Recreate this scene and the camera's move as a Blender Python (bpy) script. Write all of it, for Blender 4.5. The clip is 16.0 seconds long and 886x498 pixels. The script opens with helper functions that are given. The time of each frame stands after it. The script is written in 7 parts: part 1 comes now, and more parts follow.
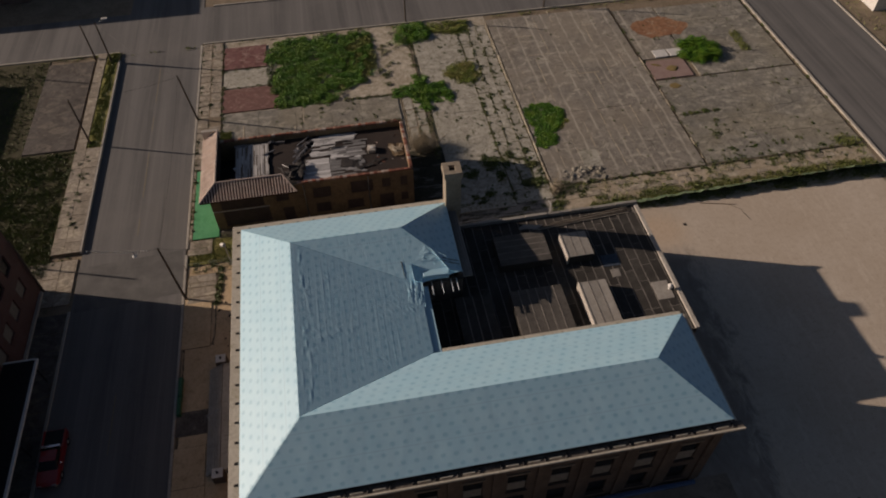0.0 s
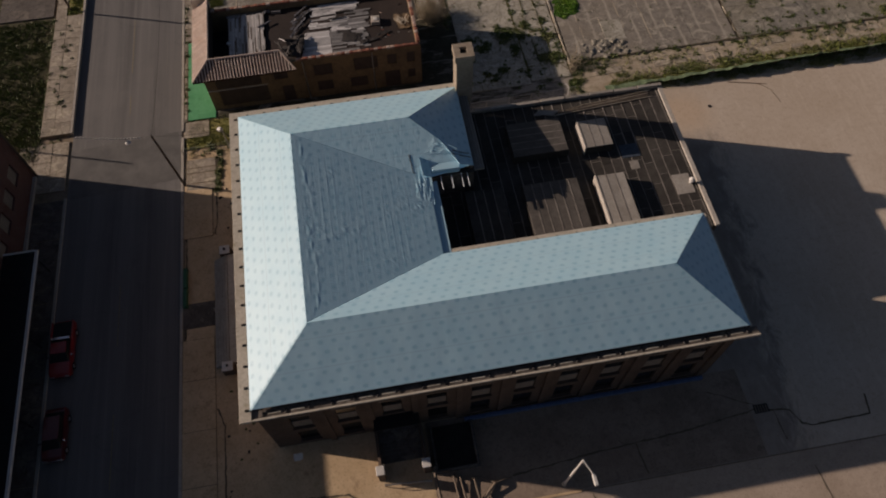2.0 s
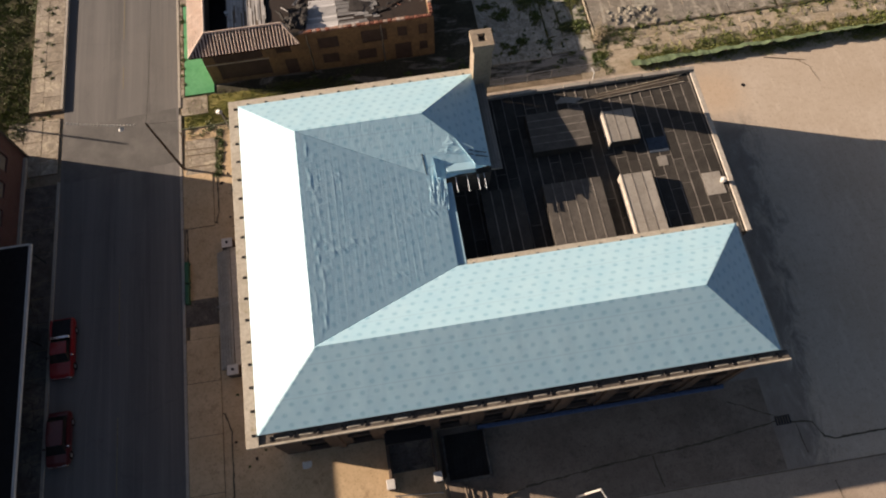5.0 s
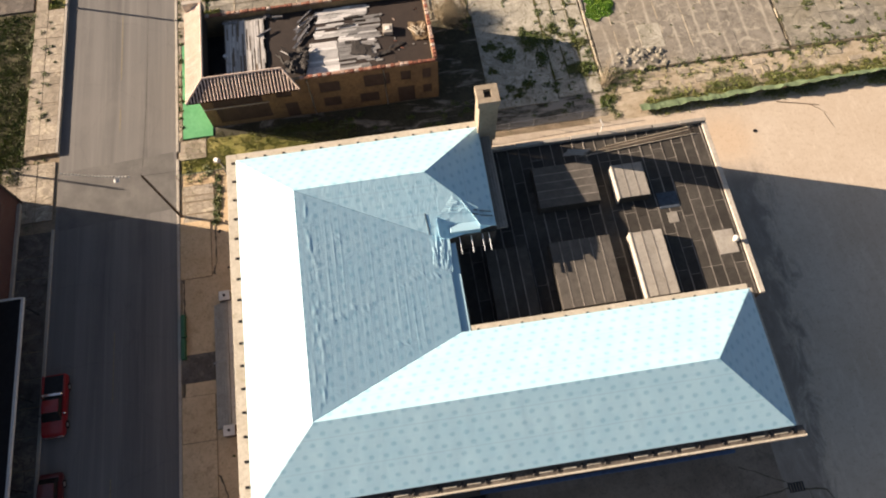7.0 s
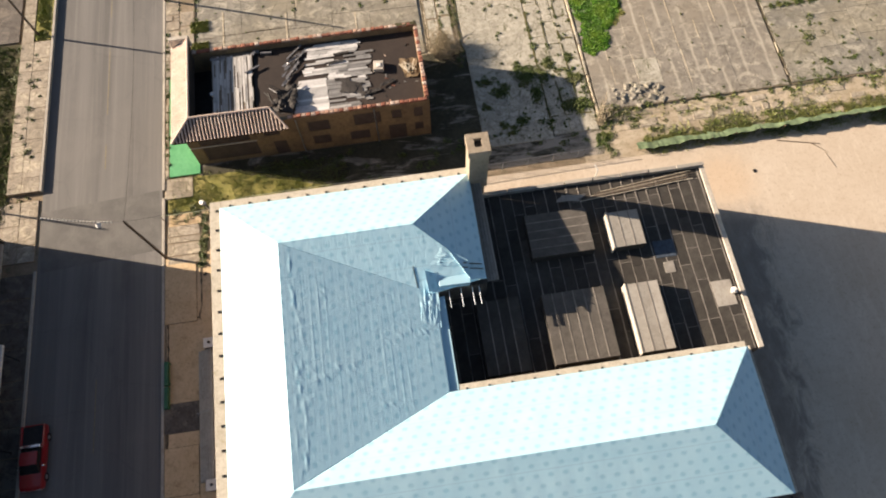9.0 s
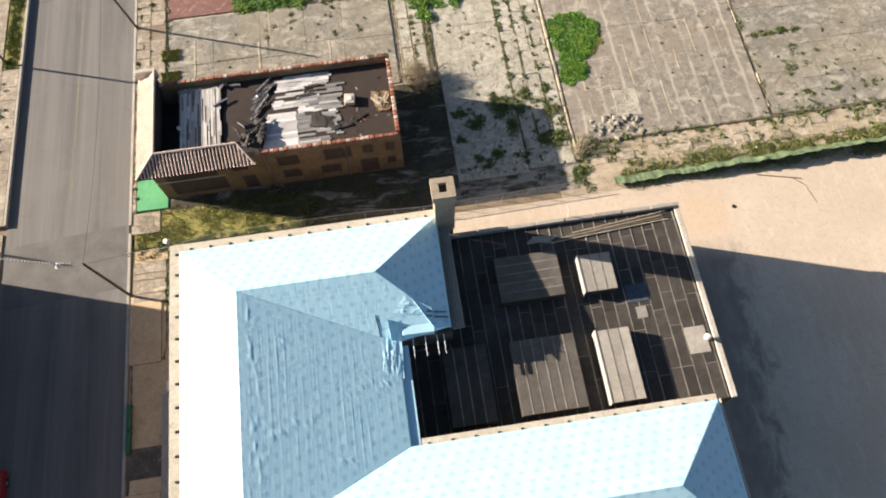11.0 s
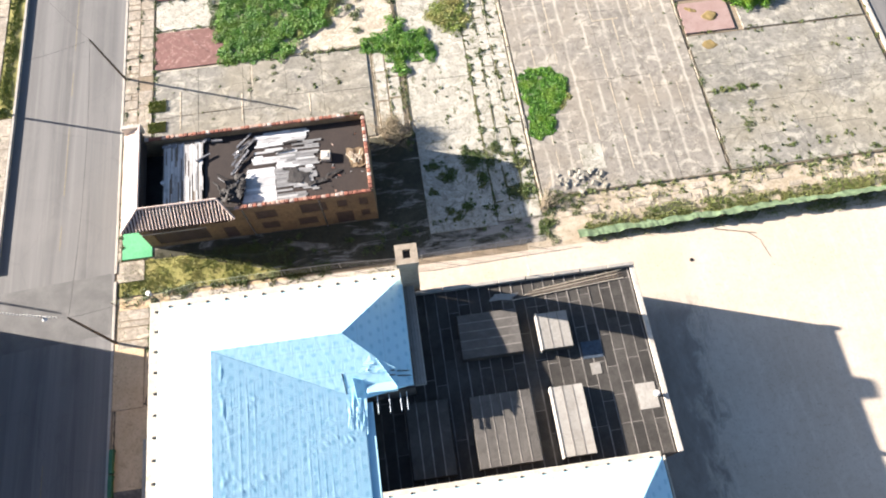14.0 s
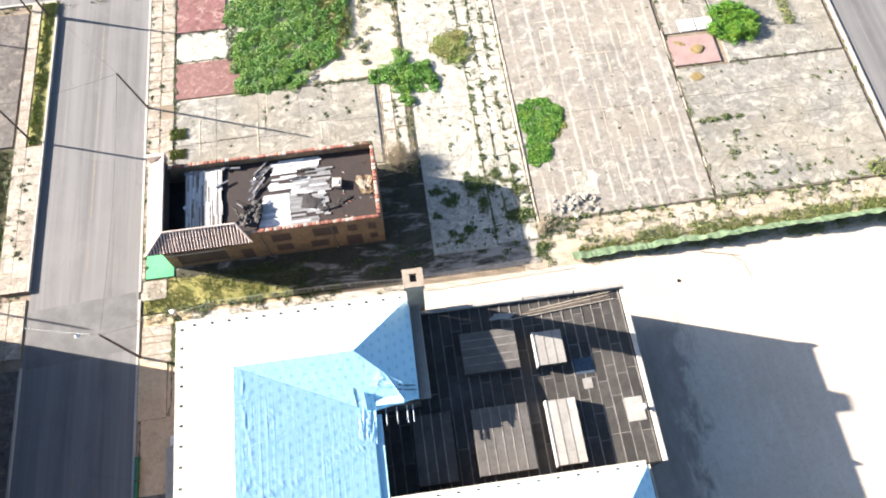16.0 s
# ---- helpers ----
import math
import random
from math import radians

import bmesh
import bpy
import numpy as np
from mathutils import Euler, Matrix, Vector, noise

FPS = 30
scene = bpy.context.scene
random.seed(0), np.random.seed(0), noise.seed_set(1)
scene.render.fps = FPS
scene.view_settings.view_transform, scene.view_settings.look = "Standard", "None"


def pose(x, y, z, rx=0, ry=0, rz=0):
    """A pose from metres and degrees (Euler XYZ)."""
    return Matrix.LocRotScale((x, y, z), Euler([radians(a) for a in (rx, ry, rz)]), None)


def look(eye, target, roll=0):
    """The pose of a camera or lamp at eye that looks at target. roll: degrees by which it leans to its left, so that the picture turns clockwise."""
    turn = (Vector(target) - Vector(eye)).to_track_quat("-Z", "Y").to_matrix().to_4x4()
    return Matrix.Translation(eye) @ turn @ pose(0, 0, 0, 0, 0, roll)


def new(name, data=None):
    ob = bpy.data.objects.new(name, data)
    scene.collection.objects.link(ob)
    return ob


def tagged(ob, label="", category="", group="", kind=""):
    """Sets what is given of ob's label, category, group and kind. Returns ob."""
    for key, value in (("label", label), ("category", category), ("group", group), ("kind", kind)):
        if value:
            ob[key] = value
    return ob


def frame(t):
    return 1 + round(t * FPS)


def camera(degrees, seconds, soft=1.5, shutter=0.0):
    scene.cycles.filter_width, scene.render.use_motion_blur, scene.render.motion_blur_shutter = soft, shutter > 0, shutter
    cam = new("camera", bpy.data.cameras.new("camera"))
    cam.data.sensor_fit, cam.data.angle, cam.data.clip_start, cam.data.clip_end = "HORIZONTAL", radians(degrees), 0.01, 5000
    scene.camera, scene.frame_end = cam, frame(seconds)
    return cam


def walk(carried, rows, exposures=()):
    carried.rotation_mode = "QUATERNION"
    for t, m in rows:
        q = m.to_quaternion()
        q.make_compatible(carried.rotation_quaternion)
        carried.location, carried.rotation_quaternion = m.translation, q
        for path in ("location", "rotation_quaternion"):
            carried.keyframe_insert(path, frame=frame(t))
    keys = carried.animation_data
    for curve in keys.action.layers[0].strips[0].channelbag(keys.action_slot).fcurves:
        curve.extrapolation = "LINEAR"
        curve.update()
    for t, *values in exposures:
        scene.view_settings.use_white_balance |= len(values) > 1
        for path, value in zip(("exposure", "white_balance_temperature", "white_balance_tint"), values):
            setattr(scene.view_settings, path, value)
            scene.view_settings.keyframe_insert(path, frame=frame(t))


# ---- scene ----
# camera and its flight
cam = camera(64.0, 16.0, soft=2.0)
PATH = [
    (0, (0.213, 0.456, 57.147), (0.438, 1.755, 55.643), -0.7),
    (0.5, (0.363, 1.496, 57.118), (0.57, 2.725, 55.554), -0.8),
    (1, (0.449, 2.59, 57.082), (0.636, 3.731, 55.449), -0.9),
    (1.5, (0.491, 3.775, 57.063), (0.66, 4.827, 55.37), -0.9),
    (2, (0.607, 4.942, 57.049), (0.757, 5.909, 55.305), -1.2),
    (2.5, (0.668, 6.141, 57.042), (0.8, 7.023, 55.252), -1.3),
    (3, (0.725, 7.34, 57.058), (0.84, 8.14, 55.228), -1.5),
    (3.5, (0.86, 8.622, 57.122), (0.964, 9.385, 55.276), -1.7),
    (4, (0.92, 9.894, 57.174), (1.024, 10.658, 55.328), -1.7),
    (6.5, (1.66, 15.965, 57.447), (1.756, 16.735, 55.604), -1.9),
    (7, (1.86, 17.092, 57.47), (1.954, 17.863, 55.627), -2.0),
    (7.5, (2.104, 18.132, 57.482), (2.197, 18.905, 55.64), -2.0),
    (8, (2.442, 19.106, 57.474), (2.533, 19.879, 55.632), -2.1),
    (8.5, (2.827, 20.045, 57.487), (2.918, 20.819, 55.645), -2.0),
    (9, (3.366, 20.913, 57.485), (3.456, 21.688, 55.644), -2.1),
    (11.5, (7.326, 24.772, 57.453), (7.413, 25.55, 55.613), -2.2),
    (12, (8.266, 25.626, 57.553), (8.351, 26.4, 55.711), -2.3),
    (12.5, (9.027, 26.387, 57.962), (9.12, 27.165, 56.122), -1.7),
    (13, (9.304, 26.496, 59.068), (9.395, 27.279, 57.23), -1.7),
    (13.5, (9.382, 26.416, 60.488), (9.474, 27.201, 58.651), -1.6),
    (14, (9.391, 26.35, 61.983), (9.485, 27.136, 60.147), -1.4),
    (14.5, (9.366, 26.264, 63.454), (9.459, 27.054, 61.619), -1.3),
    (15, (9.367, 26.185, 64.794), (9.459, 26.977, 62.959), -1.5),
    (15.5, (9.275, 25.991, 65.923), (9.367, 26.789, 64.091), -1.5),
    (16, (9.144, 25.758, 66.747), (9.238, 26.565, 64.919), -1.4),
]
EXPOSURES = [(0.0, -0.74, 6400, 20), (3.5, -0.72, 6450, 24), (4.0, -0.12, 6550, 22), (4.2, 0.0, 6600, 21), (6.3, 1.0, 6850, 17), (9.0, 1.12, 6600, 14), (12.5, 1.50, 5850, 12), (16.0, 2.16, 5550, 12)]
walk(cam, [(t, look(eye, target, roll)) for t, eye, target, roll in PATH], EXPOSURES)

# ---- light ----
SUN_EL, SUN_AZ = radians(19.6), math.atan2(-0.951, 0.31)
TO_SUN = Vector((math.sin(SUN_AZ) * math.cos(SUN_EL), math.cos(SUN_AZ) * math.cos(SUN_EL), math.sin(SUN_EL)))
world = bpy.data.worlds.new("sky")
scene.world = world
world.use_nodes = True
wn = world.node_tree
sky = wn.nodes.new("ShaderNodeTexSky")
sky.sky_type, sky.sun_disc = "NISHITA", False
sky.ozone_density, sky.dust_density = 1.0, 1.6
sky.sun_elevation, sky.sun_rotation = SUN_EL, SUN_AZ % (2 * math.pi)
wn.links.new(sky.outputs[0], wn.nodes["Background"].inputs[0])
wn.nodes["Background"].inputs[1].default_value = 0.044
sun = new("sun", bpy.data.lights.new("sun", "SUN"))
sun.data.energy, sun.data.angle, sun.data.color = 6.0, radians(0.53), (1.0, 0.83, 0.635)
sun.matrix_world = look(TO_SUN * 200, (0, 0, 0))


# ---- materials ----
class Mat:
    """A small builder for node materials."""

    def __init__(self, name, rough=0.8, metal=0.0):
        self.m = bpy.data.materials.new(name)
        self.m.use_nodes = True
        self.t = self.m.node_tree
        self.b = self.t.nodes["Principled BSDF"]
        self.b.inputs["Roughness"].default_value = rough
        self.b.inputs["Metallic"].default_value = metal
        self.pos = None

    def node(self, kind, **values):
        n = self.t.nodes.new(kind)
        for key, value in values.items():
            n.inputs[key.replace("_", " ")].default_value = value
        return n

    def link(self, a, b):
        self.t.links.new(a, b)

    def place(self, scale=(1, 1, 1), uv=False):
        c = self.t.nodes.new("ShaderNodeNewGeometry") if not uv else self.t.nodes.new("ShaderNodeUVMap")
        mp = self.t.nodes.new("ShaderNodeMapping")
        mp.inputs["Scale"].default_value = scale
        self.link(c.outputs["UV" if uv else "Position"], mp.inputs["Vector"])
        return mp.outputs[0]

    def noise(self, scale, detail=4.0, rough=0.6, stretch=(1, 1, 1), uv=False, distortion=0.0):
        n = self.node("ShaderNodeTexNoise", Scale=scale, Detail=detail, Roughness=rough, Distortion=distortion)
        self.link(self.place(stretch, uv), n.inputs["Vector"])
        return n.outputs["Fac"]

    def ramp(self, fac, *stops):
        r = self.t.nodes.new("ShaderNodeValToRGB")
        while len(r.color_ramp.elements) < len(stops):
            r.color_ramp.elements.new(0.5)
        for e, (p, c) in zip(r.color_ramp.elements, stops):
            e.position, e.color = p, ((*c, 1) if len(c) == 3 else c)
        self.link(fac, r.inputs[0])
        return r.outputs["Color"]

    def steps(self, fac, lo, hi):
        return self.ramp(fac, (lo, (0, 0, 0)), (hi, (1, 1, 1)))

    def mix(self, fac, a, b, how="MIX"):
        x = self.t.nodes.new("ShaderNodeMix")
        x.data_type, x.blend_type = "RGBA", how
        for value, socket in ((fac, x.inputs[0]), (a, x.inputs[6]), (b, x.inputs[7])):
            if isinstance(value, bpy.types.NodeSocket):
                self.link(value, socket)
            elif isinstance(value, (int, float)):
                socket.default_value = value
            else:
                socket.default_value = (*value, 1)
        return x.outputs[2]

    def math(self, op, a, b=0.0):
        x = self.t.nodes.new("ShaderNodeMath")
        x.operation = op
        for value, socket in ((a, x.inputs[0]), (b, x.inputs[1])):
            if isinstance(value, bpy.types.NodeSocket):
                self.link(value, socket)
            else:
                socket.default_value = value
        return x.outputs[0]

    def colour(self, c):
        self.link(c, self.b.inputs["Base Color"])
        return self

    def bump(self, fac, strength=0.3, distance=0.02):
        n = self.node("ShaderNodeBump", Strength=strength, Distance=distance)
        self.link(fac, n.inputs["Height"])
        self.link(n.outputs[0], self.b.inputs["Normal"])
        return self


def vary(m, base, amount=0.25):
    """Brightness that differs from piece to piece."""
    info = m.t.nodes.new("ShaderNodeObjectInfo")
    k = m.math("MULTIPLY_ADD", info.outputs["Random"], amount)
    k.node.inputs[2].default_value = 1 - amount / 2
    return m.mix(1.0, base, k, "MULTIPLY")


def mottled(name, a, b, c, big=0.25, small=4.0, rough=0.9, bump=0.3, stretch=(1, 1, 1), by_piece=0.0, dirt=None):
    """A worn mineral surface: patches, grain and stains."""
    m = Mat(name, rough)
    patches = m.noise(big, 5, 0.65, stretch)
    grain = m.noise(small, 6, 0.7, stretch)
    col = m.mix(m.steps(patches, 0.38, 0.62), a, b)
    col = m.mix(m.math("MULTIPLY", m.steps(grain, 0.45, 0.75), 0.6), col, c)
    if dirt:
        spots = m.noise(big * 3.1, 8, 0.75)
        col = m.mix(m.math("MULTIPLY", m.steps(spots, 0.55, 0.7), 0.7), col, dirt)
    speck = m.noise(small * 3.3, 3, 0.6)
    col = m.mix(m.math("MULTIPLY", m.steps(speck, 0.56, 0.68), 0.45), col, tuple(x * 0.5 for x in c))
    wash = m.noise(big * 0.9, 7, 0.7, (1.6, 0.6, 1), distortion=0.6)
    col = m.mix(m.math("MULTIPLY", m.steps(wash, 0.52, 0.75), 0.35), col, tuple(min(0.8, x * 1.25) for x in b))
    if by_piece:
        col = vary(m, col, by_piece)
    m.colour(col)
    if bump:
        m.bump(grain, bump, 0.03)
    return m.m


def ruin(name, a, b, cream, dark, scale=1.0, by_piece=0.12, bands=0.0, stain=None, moss=None, wet=(0.52, 0.60)):
    """An old floor left to the weather: patches, lichen, washed cream, dark spots and hair cracks."""
    m = Mat(name, 0.92)
    big = m.noise(0.22 * scale, 6, 0.7, (1.3, 0.8, 1), distortion=0.4)
    mid = m.noise(1.1 * scale, 8, 0.78)
    wash = m.noise(0.7 * scale, 8, 0.75, (0.8, 1.2, 1), distortion=0.8)
    spot = m.noise(3.6 * scale, 5, 0.7)
    grain = m.noise(11.0, 4, 0.7)
    col = m.mix(m.steps(big, 0.4, 0.6), a, b)
    col = m.mix(m.math("MULTIPLY", m.steps(mid, 0.47, 0.62), 0.7), col, tuple(x * 0.55 for x in a))
    col = m.mix(m.math("MULTIPLY", m.steps(wash, *wet), 0.8), col, cream)
    col = m.mix(m.math("MULTIPLY", m.steps(spot, 0.58, 0.65), 0.8), col, dark)
    col = m.mix(m.math("MULTIPLY", m.steps(grain, 0.5, 0.75), 0.3), col, dark)
    if moss:
        clot = m.noise(0.75, 8, 0.74, (1.7, 0.75, 1), distortion=0.6)
        col = m.mix(m.math("MULTIPLY", m.steps(clot, 0.585, 0.64), 0.9), col, moss)
    if stain:
        wide = m.noise(0.09, 5, 0.6, distortion=0.5)
        col = m.mix(m.math("MULTIPLY", m.steps(wide, 0.46, 0.62), 0.4), col, stain)
    if bands:
        # cream mortar smeared along the lines of vanished walls
        sep = m.t.nodes.new("ShaderNodeSeparateXYZ")
        m.link(m.place(), sep.inputs[0])
        sway = m.noise(0.35, 6, 0.75)
        across = m.math("FRACT", m.math("ADD", m.math("DIVIDE", sep.outputs[0], bands), m.math("MULTIPLY", sway, 0.28)))
        near = m.math("SUBTRACT", 1.0, m.steps(m.math("ABSOLUTE", m.math("SUBTRACT", across, 0.5)), 0.015, 0.095))
        gone = m.steps(m.noise(0.5, 6, 0.75, (1, 0.4, 1)), 0.38, 0.55)
        col = m.mix(m.math("MULTIPLY", m.math("MULTIPLY", near, gone), 0.8), col, cream)
    cracks = m.node("ShaderNodeTexVoronoi", Scale=0.33 * scale)
    cracks.feature = "DISTANCE_TO_EDGE"
    warp = m.t.nodes.new("ShaderNodeVectorMath")
    warp.operation = "ADD"
    wob = m.node("ShaderNodeTexNoise", Scale=0.9, Detail=7.0)
    m.link(m.place(), wob.inputs["Vector"])
    m.link(wob.outputs["Color"], warp.inputs[1])
    m.link(m.place(), warp.inputs[0])
    m.link(warp.outputs[0], cracks.inputs["Vector"])
    line = m.math("SUBTRACT", 1.0, m.steps(cracks.outputs["Distance"], 0.004, 0.016))
    col = m.mix(m.math("MULTIPLY", m.math("MULTIPLY", line, m.steps(wash, 0.42, 0.52)), 0.7), col, dark)
    if by_piece:
        col = vary(m, col, by_piece)
    m.colour(col).bump(mid, 0.4, 0.03)
    return m.m


def plain(name, colour, rough=0.6, metal=0.0, wear=0.35, scale=3.0, bump=0.0):
    """Paint, metal or plastic with a little wear."""
    m = Mat(name, rough, metal)
    n = m.noise(scale, 6, 0.7)
    dark = tuple(x * (1 - wear) for x in colour)
    m.colour(m.mix(m.steps(n, 0.4, 0.7), colour, dark))
    if bump:
        m.bump(n, bump, 0.01)
    return m.m


def asphalt_mat():
    m = Mat("asphalt", 0.85)
    grain = m.noise(18, 5, 0.7)
    lanes = m.noise(0.55, 4, 0.6, (1, 0.03, 1))
    patch = m.noise(0.12, 6, 0.65)
    col = m.mix(m.steps(lanes, 0.35, 0.65), (0.12, 0.118, 0.114), (0.185, 0.181, 0.173))
    col = m.mix(m.math("MULTIPLY", m.steps(patch, 0.5, 0.68), 0.5), col, (0.20, 0.192, 0.18))
    fine = m.noise(2.2, 4, 0.65, (1, 0.02, 1))
    col = m.mix(m.math("MULTIPLY", m.steps(fine, 0.52, 0.66), 0.4), col, (0.235, 0.228, 0.215))
    col = m.mix(m.math("MULTIPLY", m.steps(grain, 0.5, 0.8), 0.35), col, (0.05, 0.05, 0.05))
    cracks = m.node("ShaderNodeTexVoronoi", Scale=0.16)
    cracks.feature = "DISTANCE_TO_EDGE"
    warp = m.t.nodes.new("ShaderNodeVectorMath")
    warp.operation = "ADD"
    wob = m.node("ShaderNodeTexNoise", Scale=0.7, Detail=6.0)
    m.link(m.place(), wob.inputs["Vector"])
    m.link(wob.outputs["Color"], warp.inputs[1])
    m.link(m.place(), warp.inputs[0])
    m.link(warp.outputs[0], cracks.inputs["Vector"])
    line = m.steps(cracks.outputs["Distance"], 0.002, 0.008)
    col = m.mix(m.math("MULTIPLY", m.math("SUBTRACT", 1.0, line), 0.18), col, (0.06, 0.06, 0.06))
    m.colour(col).bump(grain, 0.3, 0.01)
    return m.m


def membrane_mat(name, wrinkle=0.0):
    """Roofing underlay laid in courses, printed with pale repeating marks."""
    m = Mat(name, 0.52)
    m.b.inputs["Specular IOR Level"].default_value = 0.6
    uvn = m.t.nodes.new("ShaderNodeUVMap")
    sep = m.t.nodes.new("ShaderNodeSeparateXYZ")
    m.link(uvn.outputs[0], sep.inputs[0])
    u, v = sep.outputs[0], sep.outputs[1]
    course, pitch, gap = 2.04, 0.68, 0.93
    row = m.math("FLOOR", m.math("DIVIDE", v, pitch))
    shift = m.math("MULTIPLY", m.math("MODULO", m.math("ABSOLUTE", row), 3.0), 0.36)
    cu = m.math("SUBTRACT", m.math("FRACT", m.math("DIVIDE", m.math("ADD", u, shift), gap)), 0.5)
    cv = m.math("SUBTRACT", m.math("FRACT", m.math("DIVIDE", v, pitch)), 0.5)
    cu, cv = m.math("MULTIPLY", cu, gap), m.math("MULTIPLY", cv, pitch)
    d = m.math("SQRT", m.math("ADD", m.math("MULTIPLY", cu, cu), m.math("MULTIPLY", m.math("MULTIPLY", cv, cv), 1.6)))
    rough_n = m.noise(7.0, 4, 0.7, uv=True)
    d = m.math("ADD", d, m.math("MULTIPLY", m.math("SUBTRACT", rough_n, 0.5), 0.20))
    streak = m.steps(m.noise(9.0, 3, 0.6, (1.0, 2.6, 1), uv=True), 0.40, 0.55)
    logo = m.math("MULTIPLY", m.math("SUBTRACT", 1.0, m.steps(d, 0.13, 0.25)), m.math("ADD", m.math("MULTIPLY", streak, 0.65), 0.35))
    lap = m.math("FRACT", m.math("DIVIDE", v, course))
    line = m.math("LESS_THAN", lap, 0.02)
    tone = m.noise(0.5, 5, 0.6, uv=True)
    scuff = m.noise(2.5, 6, 0.7, (0.3, 1.5, 1), uv=True)
    col = m.mix(m.steps(tone, 0.35, 0.65), (0.42, 0.695, 0.835), (0.475, 0.735, 0.86))
    col = m.mix(m.math("MULTIPLY", m.steps(scuff, 0.5, 0.75), 0.3), col, (0.33, 0.55, 0.74))
    col = m.mix(m.math("MULTIPLY", logo, 0.46), col, (0.12, 0.39, 0.55))
    col = m.mix(m.math("MULTIPLY", line, 0.35), col, (0.20, 0.36, 0.48))
    m.colour(col)
    creases = m.noise(2.2, 5, 0.6, (1.0, 0.35, 1), uv=True, distortion=1.2)
    height = m.math("ADD", m.math("MULTIPLY", creases, 0.6 + wrinkle), m.math("MULTIPLY", lap, 0.12))
    m.bump(height, 0.26 + 0.1 * wrinkle, 0.05)
    return m.m


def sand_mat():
    """Packed sand with wind ripples, an orange patch and a darker grey-brown band beside the annex."""
    m = Mat("packed_sand", 0.95)
    sep = m.t.nodes.new("ShaderNodeSeparateXYZ")
    m.link(m.place(), sep.inputs[0])
    x, y = sep.outputs[0], sep.outputs[1]
    patch, grain = m.noise(0.10, 6, 0.65), m.noise(1.7, 7, 0.72)
    ripple = m.noise(0.8, 6, 0.7, (1.8, 0.35, 1), distortion=0.8)
    col = m.mix(m.steps(patch, 0.36, 0.64), (0.51, 0.43, 0.335), (0.59, 0.515, 0.42))
    col = m.mix(m.math("MULTIPLY", m.steps(ripple, 0.52, 0.62), 0.45), col, (0.645, 0.575, 0.475))
    col = m.mix(m.math("MULTIPLY", m.steps(grain, 0.48, 0.70), 0.55), col, (0.43, 0.345, 0.25))
    ox, oy = m.math("DIVIDE", m.math("SUBTRACT", x, 32.5), 3.8), m.math("DIVIDE", m.math("SUBTRACT", y, 48.0), 3.4)
    o = m.math("SQRT", m.math("ADD", m.math("MULTIPLY", ox, ox), m.math("MULTIPLY", oy, oy)))
    o = m.math("ADD", o, m.math("MULTIPLY", m.math("SUBTRACT", grain, 0.5), 1.2))
    col = m.mix(m.math("MULTIPLY", m.math("SUBTRACT", 1.0, m.steps(o, 0.35, 1.0)), 0.45), col, (0.56, 0.40, 0.25))
    # mottled grey-brown band, stronger towards the annex, with an uneven outer edge
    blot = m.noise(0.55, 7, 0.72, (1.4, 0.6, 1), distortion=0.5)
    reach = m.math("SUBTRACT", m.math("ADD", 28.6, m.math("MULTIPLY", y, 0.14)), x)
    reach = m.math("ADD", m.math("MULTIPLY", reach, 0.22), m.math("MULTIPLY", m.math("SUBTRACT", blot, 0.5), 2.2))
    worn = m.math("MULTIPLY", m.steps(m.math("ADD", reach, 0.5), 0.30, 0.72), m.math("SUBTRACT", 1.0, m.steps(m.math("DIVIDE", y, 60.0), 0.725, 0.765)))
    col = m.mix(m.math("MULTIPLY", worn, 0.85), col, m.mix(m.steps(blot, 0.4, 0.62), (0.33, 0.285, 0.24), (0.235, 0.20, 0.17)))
    speck = m.noise(5.5, 3, 0.6)
    col = m.mix(m.math("MULTIPLY", m.steps(speck, 0.60, 0.68), 0.4), col, (0.25, 0.18, 0.12))
    m.colour(col).bump(m.math("ADD", ripple, m.math("MULTIPLY", grain, 0.5)), 0.3, 0.04)
    return m.m


def lane_mat():
    """Dark weedy soil with bleached sandy streaks along the lane."""
    m = Mat("lane_soil", 0.95)
    patch, fine = m.noise(0.5, 7, 0.75), m.noise(3.0, 6, 0.7)
    streak = m.noise(0.6, 8, 0.72, (0.38, 1.5, 1), distortion=0.7)
    col = m.mix(m.steps(patch, 0.4, 0.6), (0.046, 0.044, 0.028), (0.08, 0.075, 0.048))
    col = m.mix(m.math("MULTIPLY", m.steps(fine, 0.45, 0.7), 0.5), col, (0.025, 0.025, 0.015))
    sep = m.t.nodes.new("ShaderNodeSeparateXYZ")
    m.link(m.place(), sep.inputs[0])
    east = m.steps(m.math("DIVIDE", sep.outputs[0], 22.0), 0.42, 0.85)
    near = m.math("SUBTRACT", 1.0, m.steps(m.math("SUBTRACT", m.math("DIVIDE", sep.outputs[1], 5.0), 10.4), 0.45, 0.75))
    bleached = m.math("ADD", streak, m.math("MULTIPLY", m.math("MULTIPLY", east, near), 0.16))
    col = m.mix(m.math("MULTIPLY", m.steps(bleached, 0.53, 0.66), 0.85), col, (0.40, 0.365, 0.315))
    m.colour(col).bump(fine, 0.4, 0.03)
    return m.m


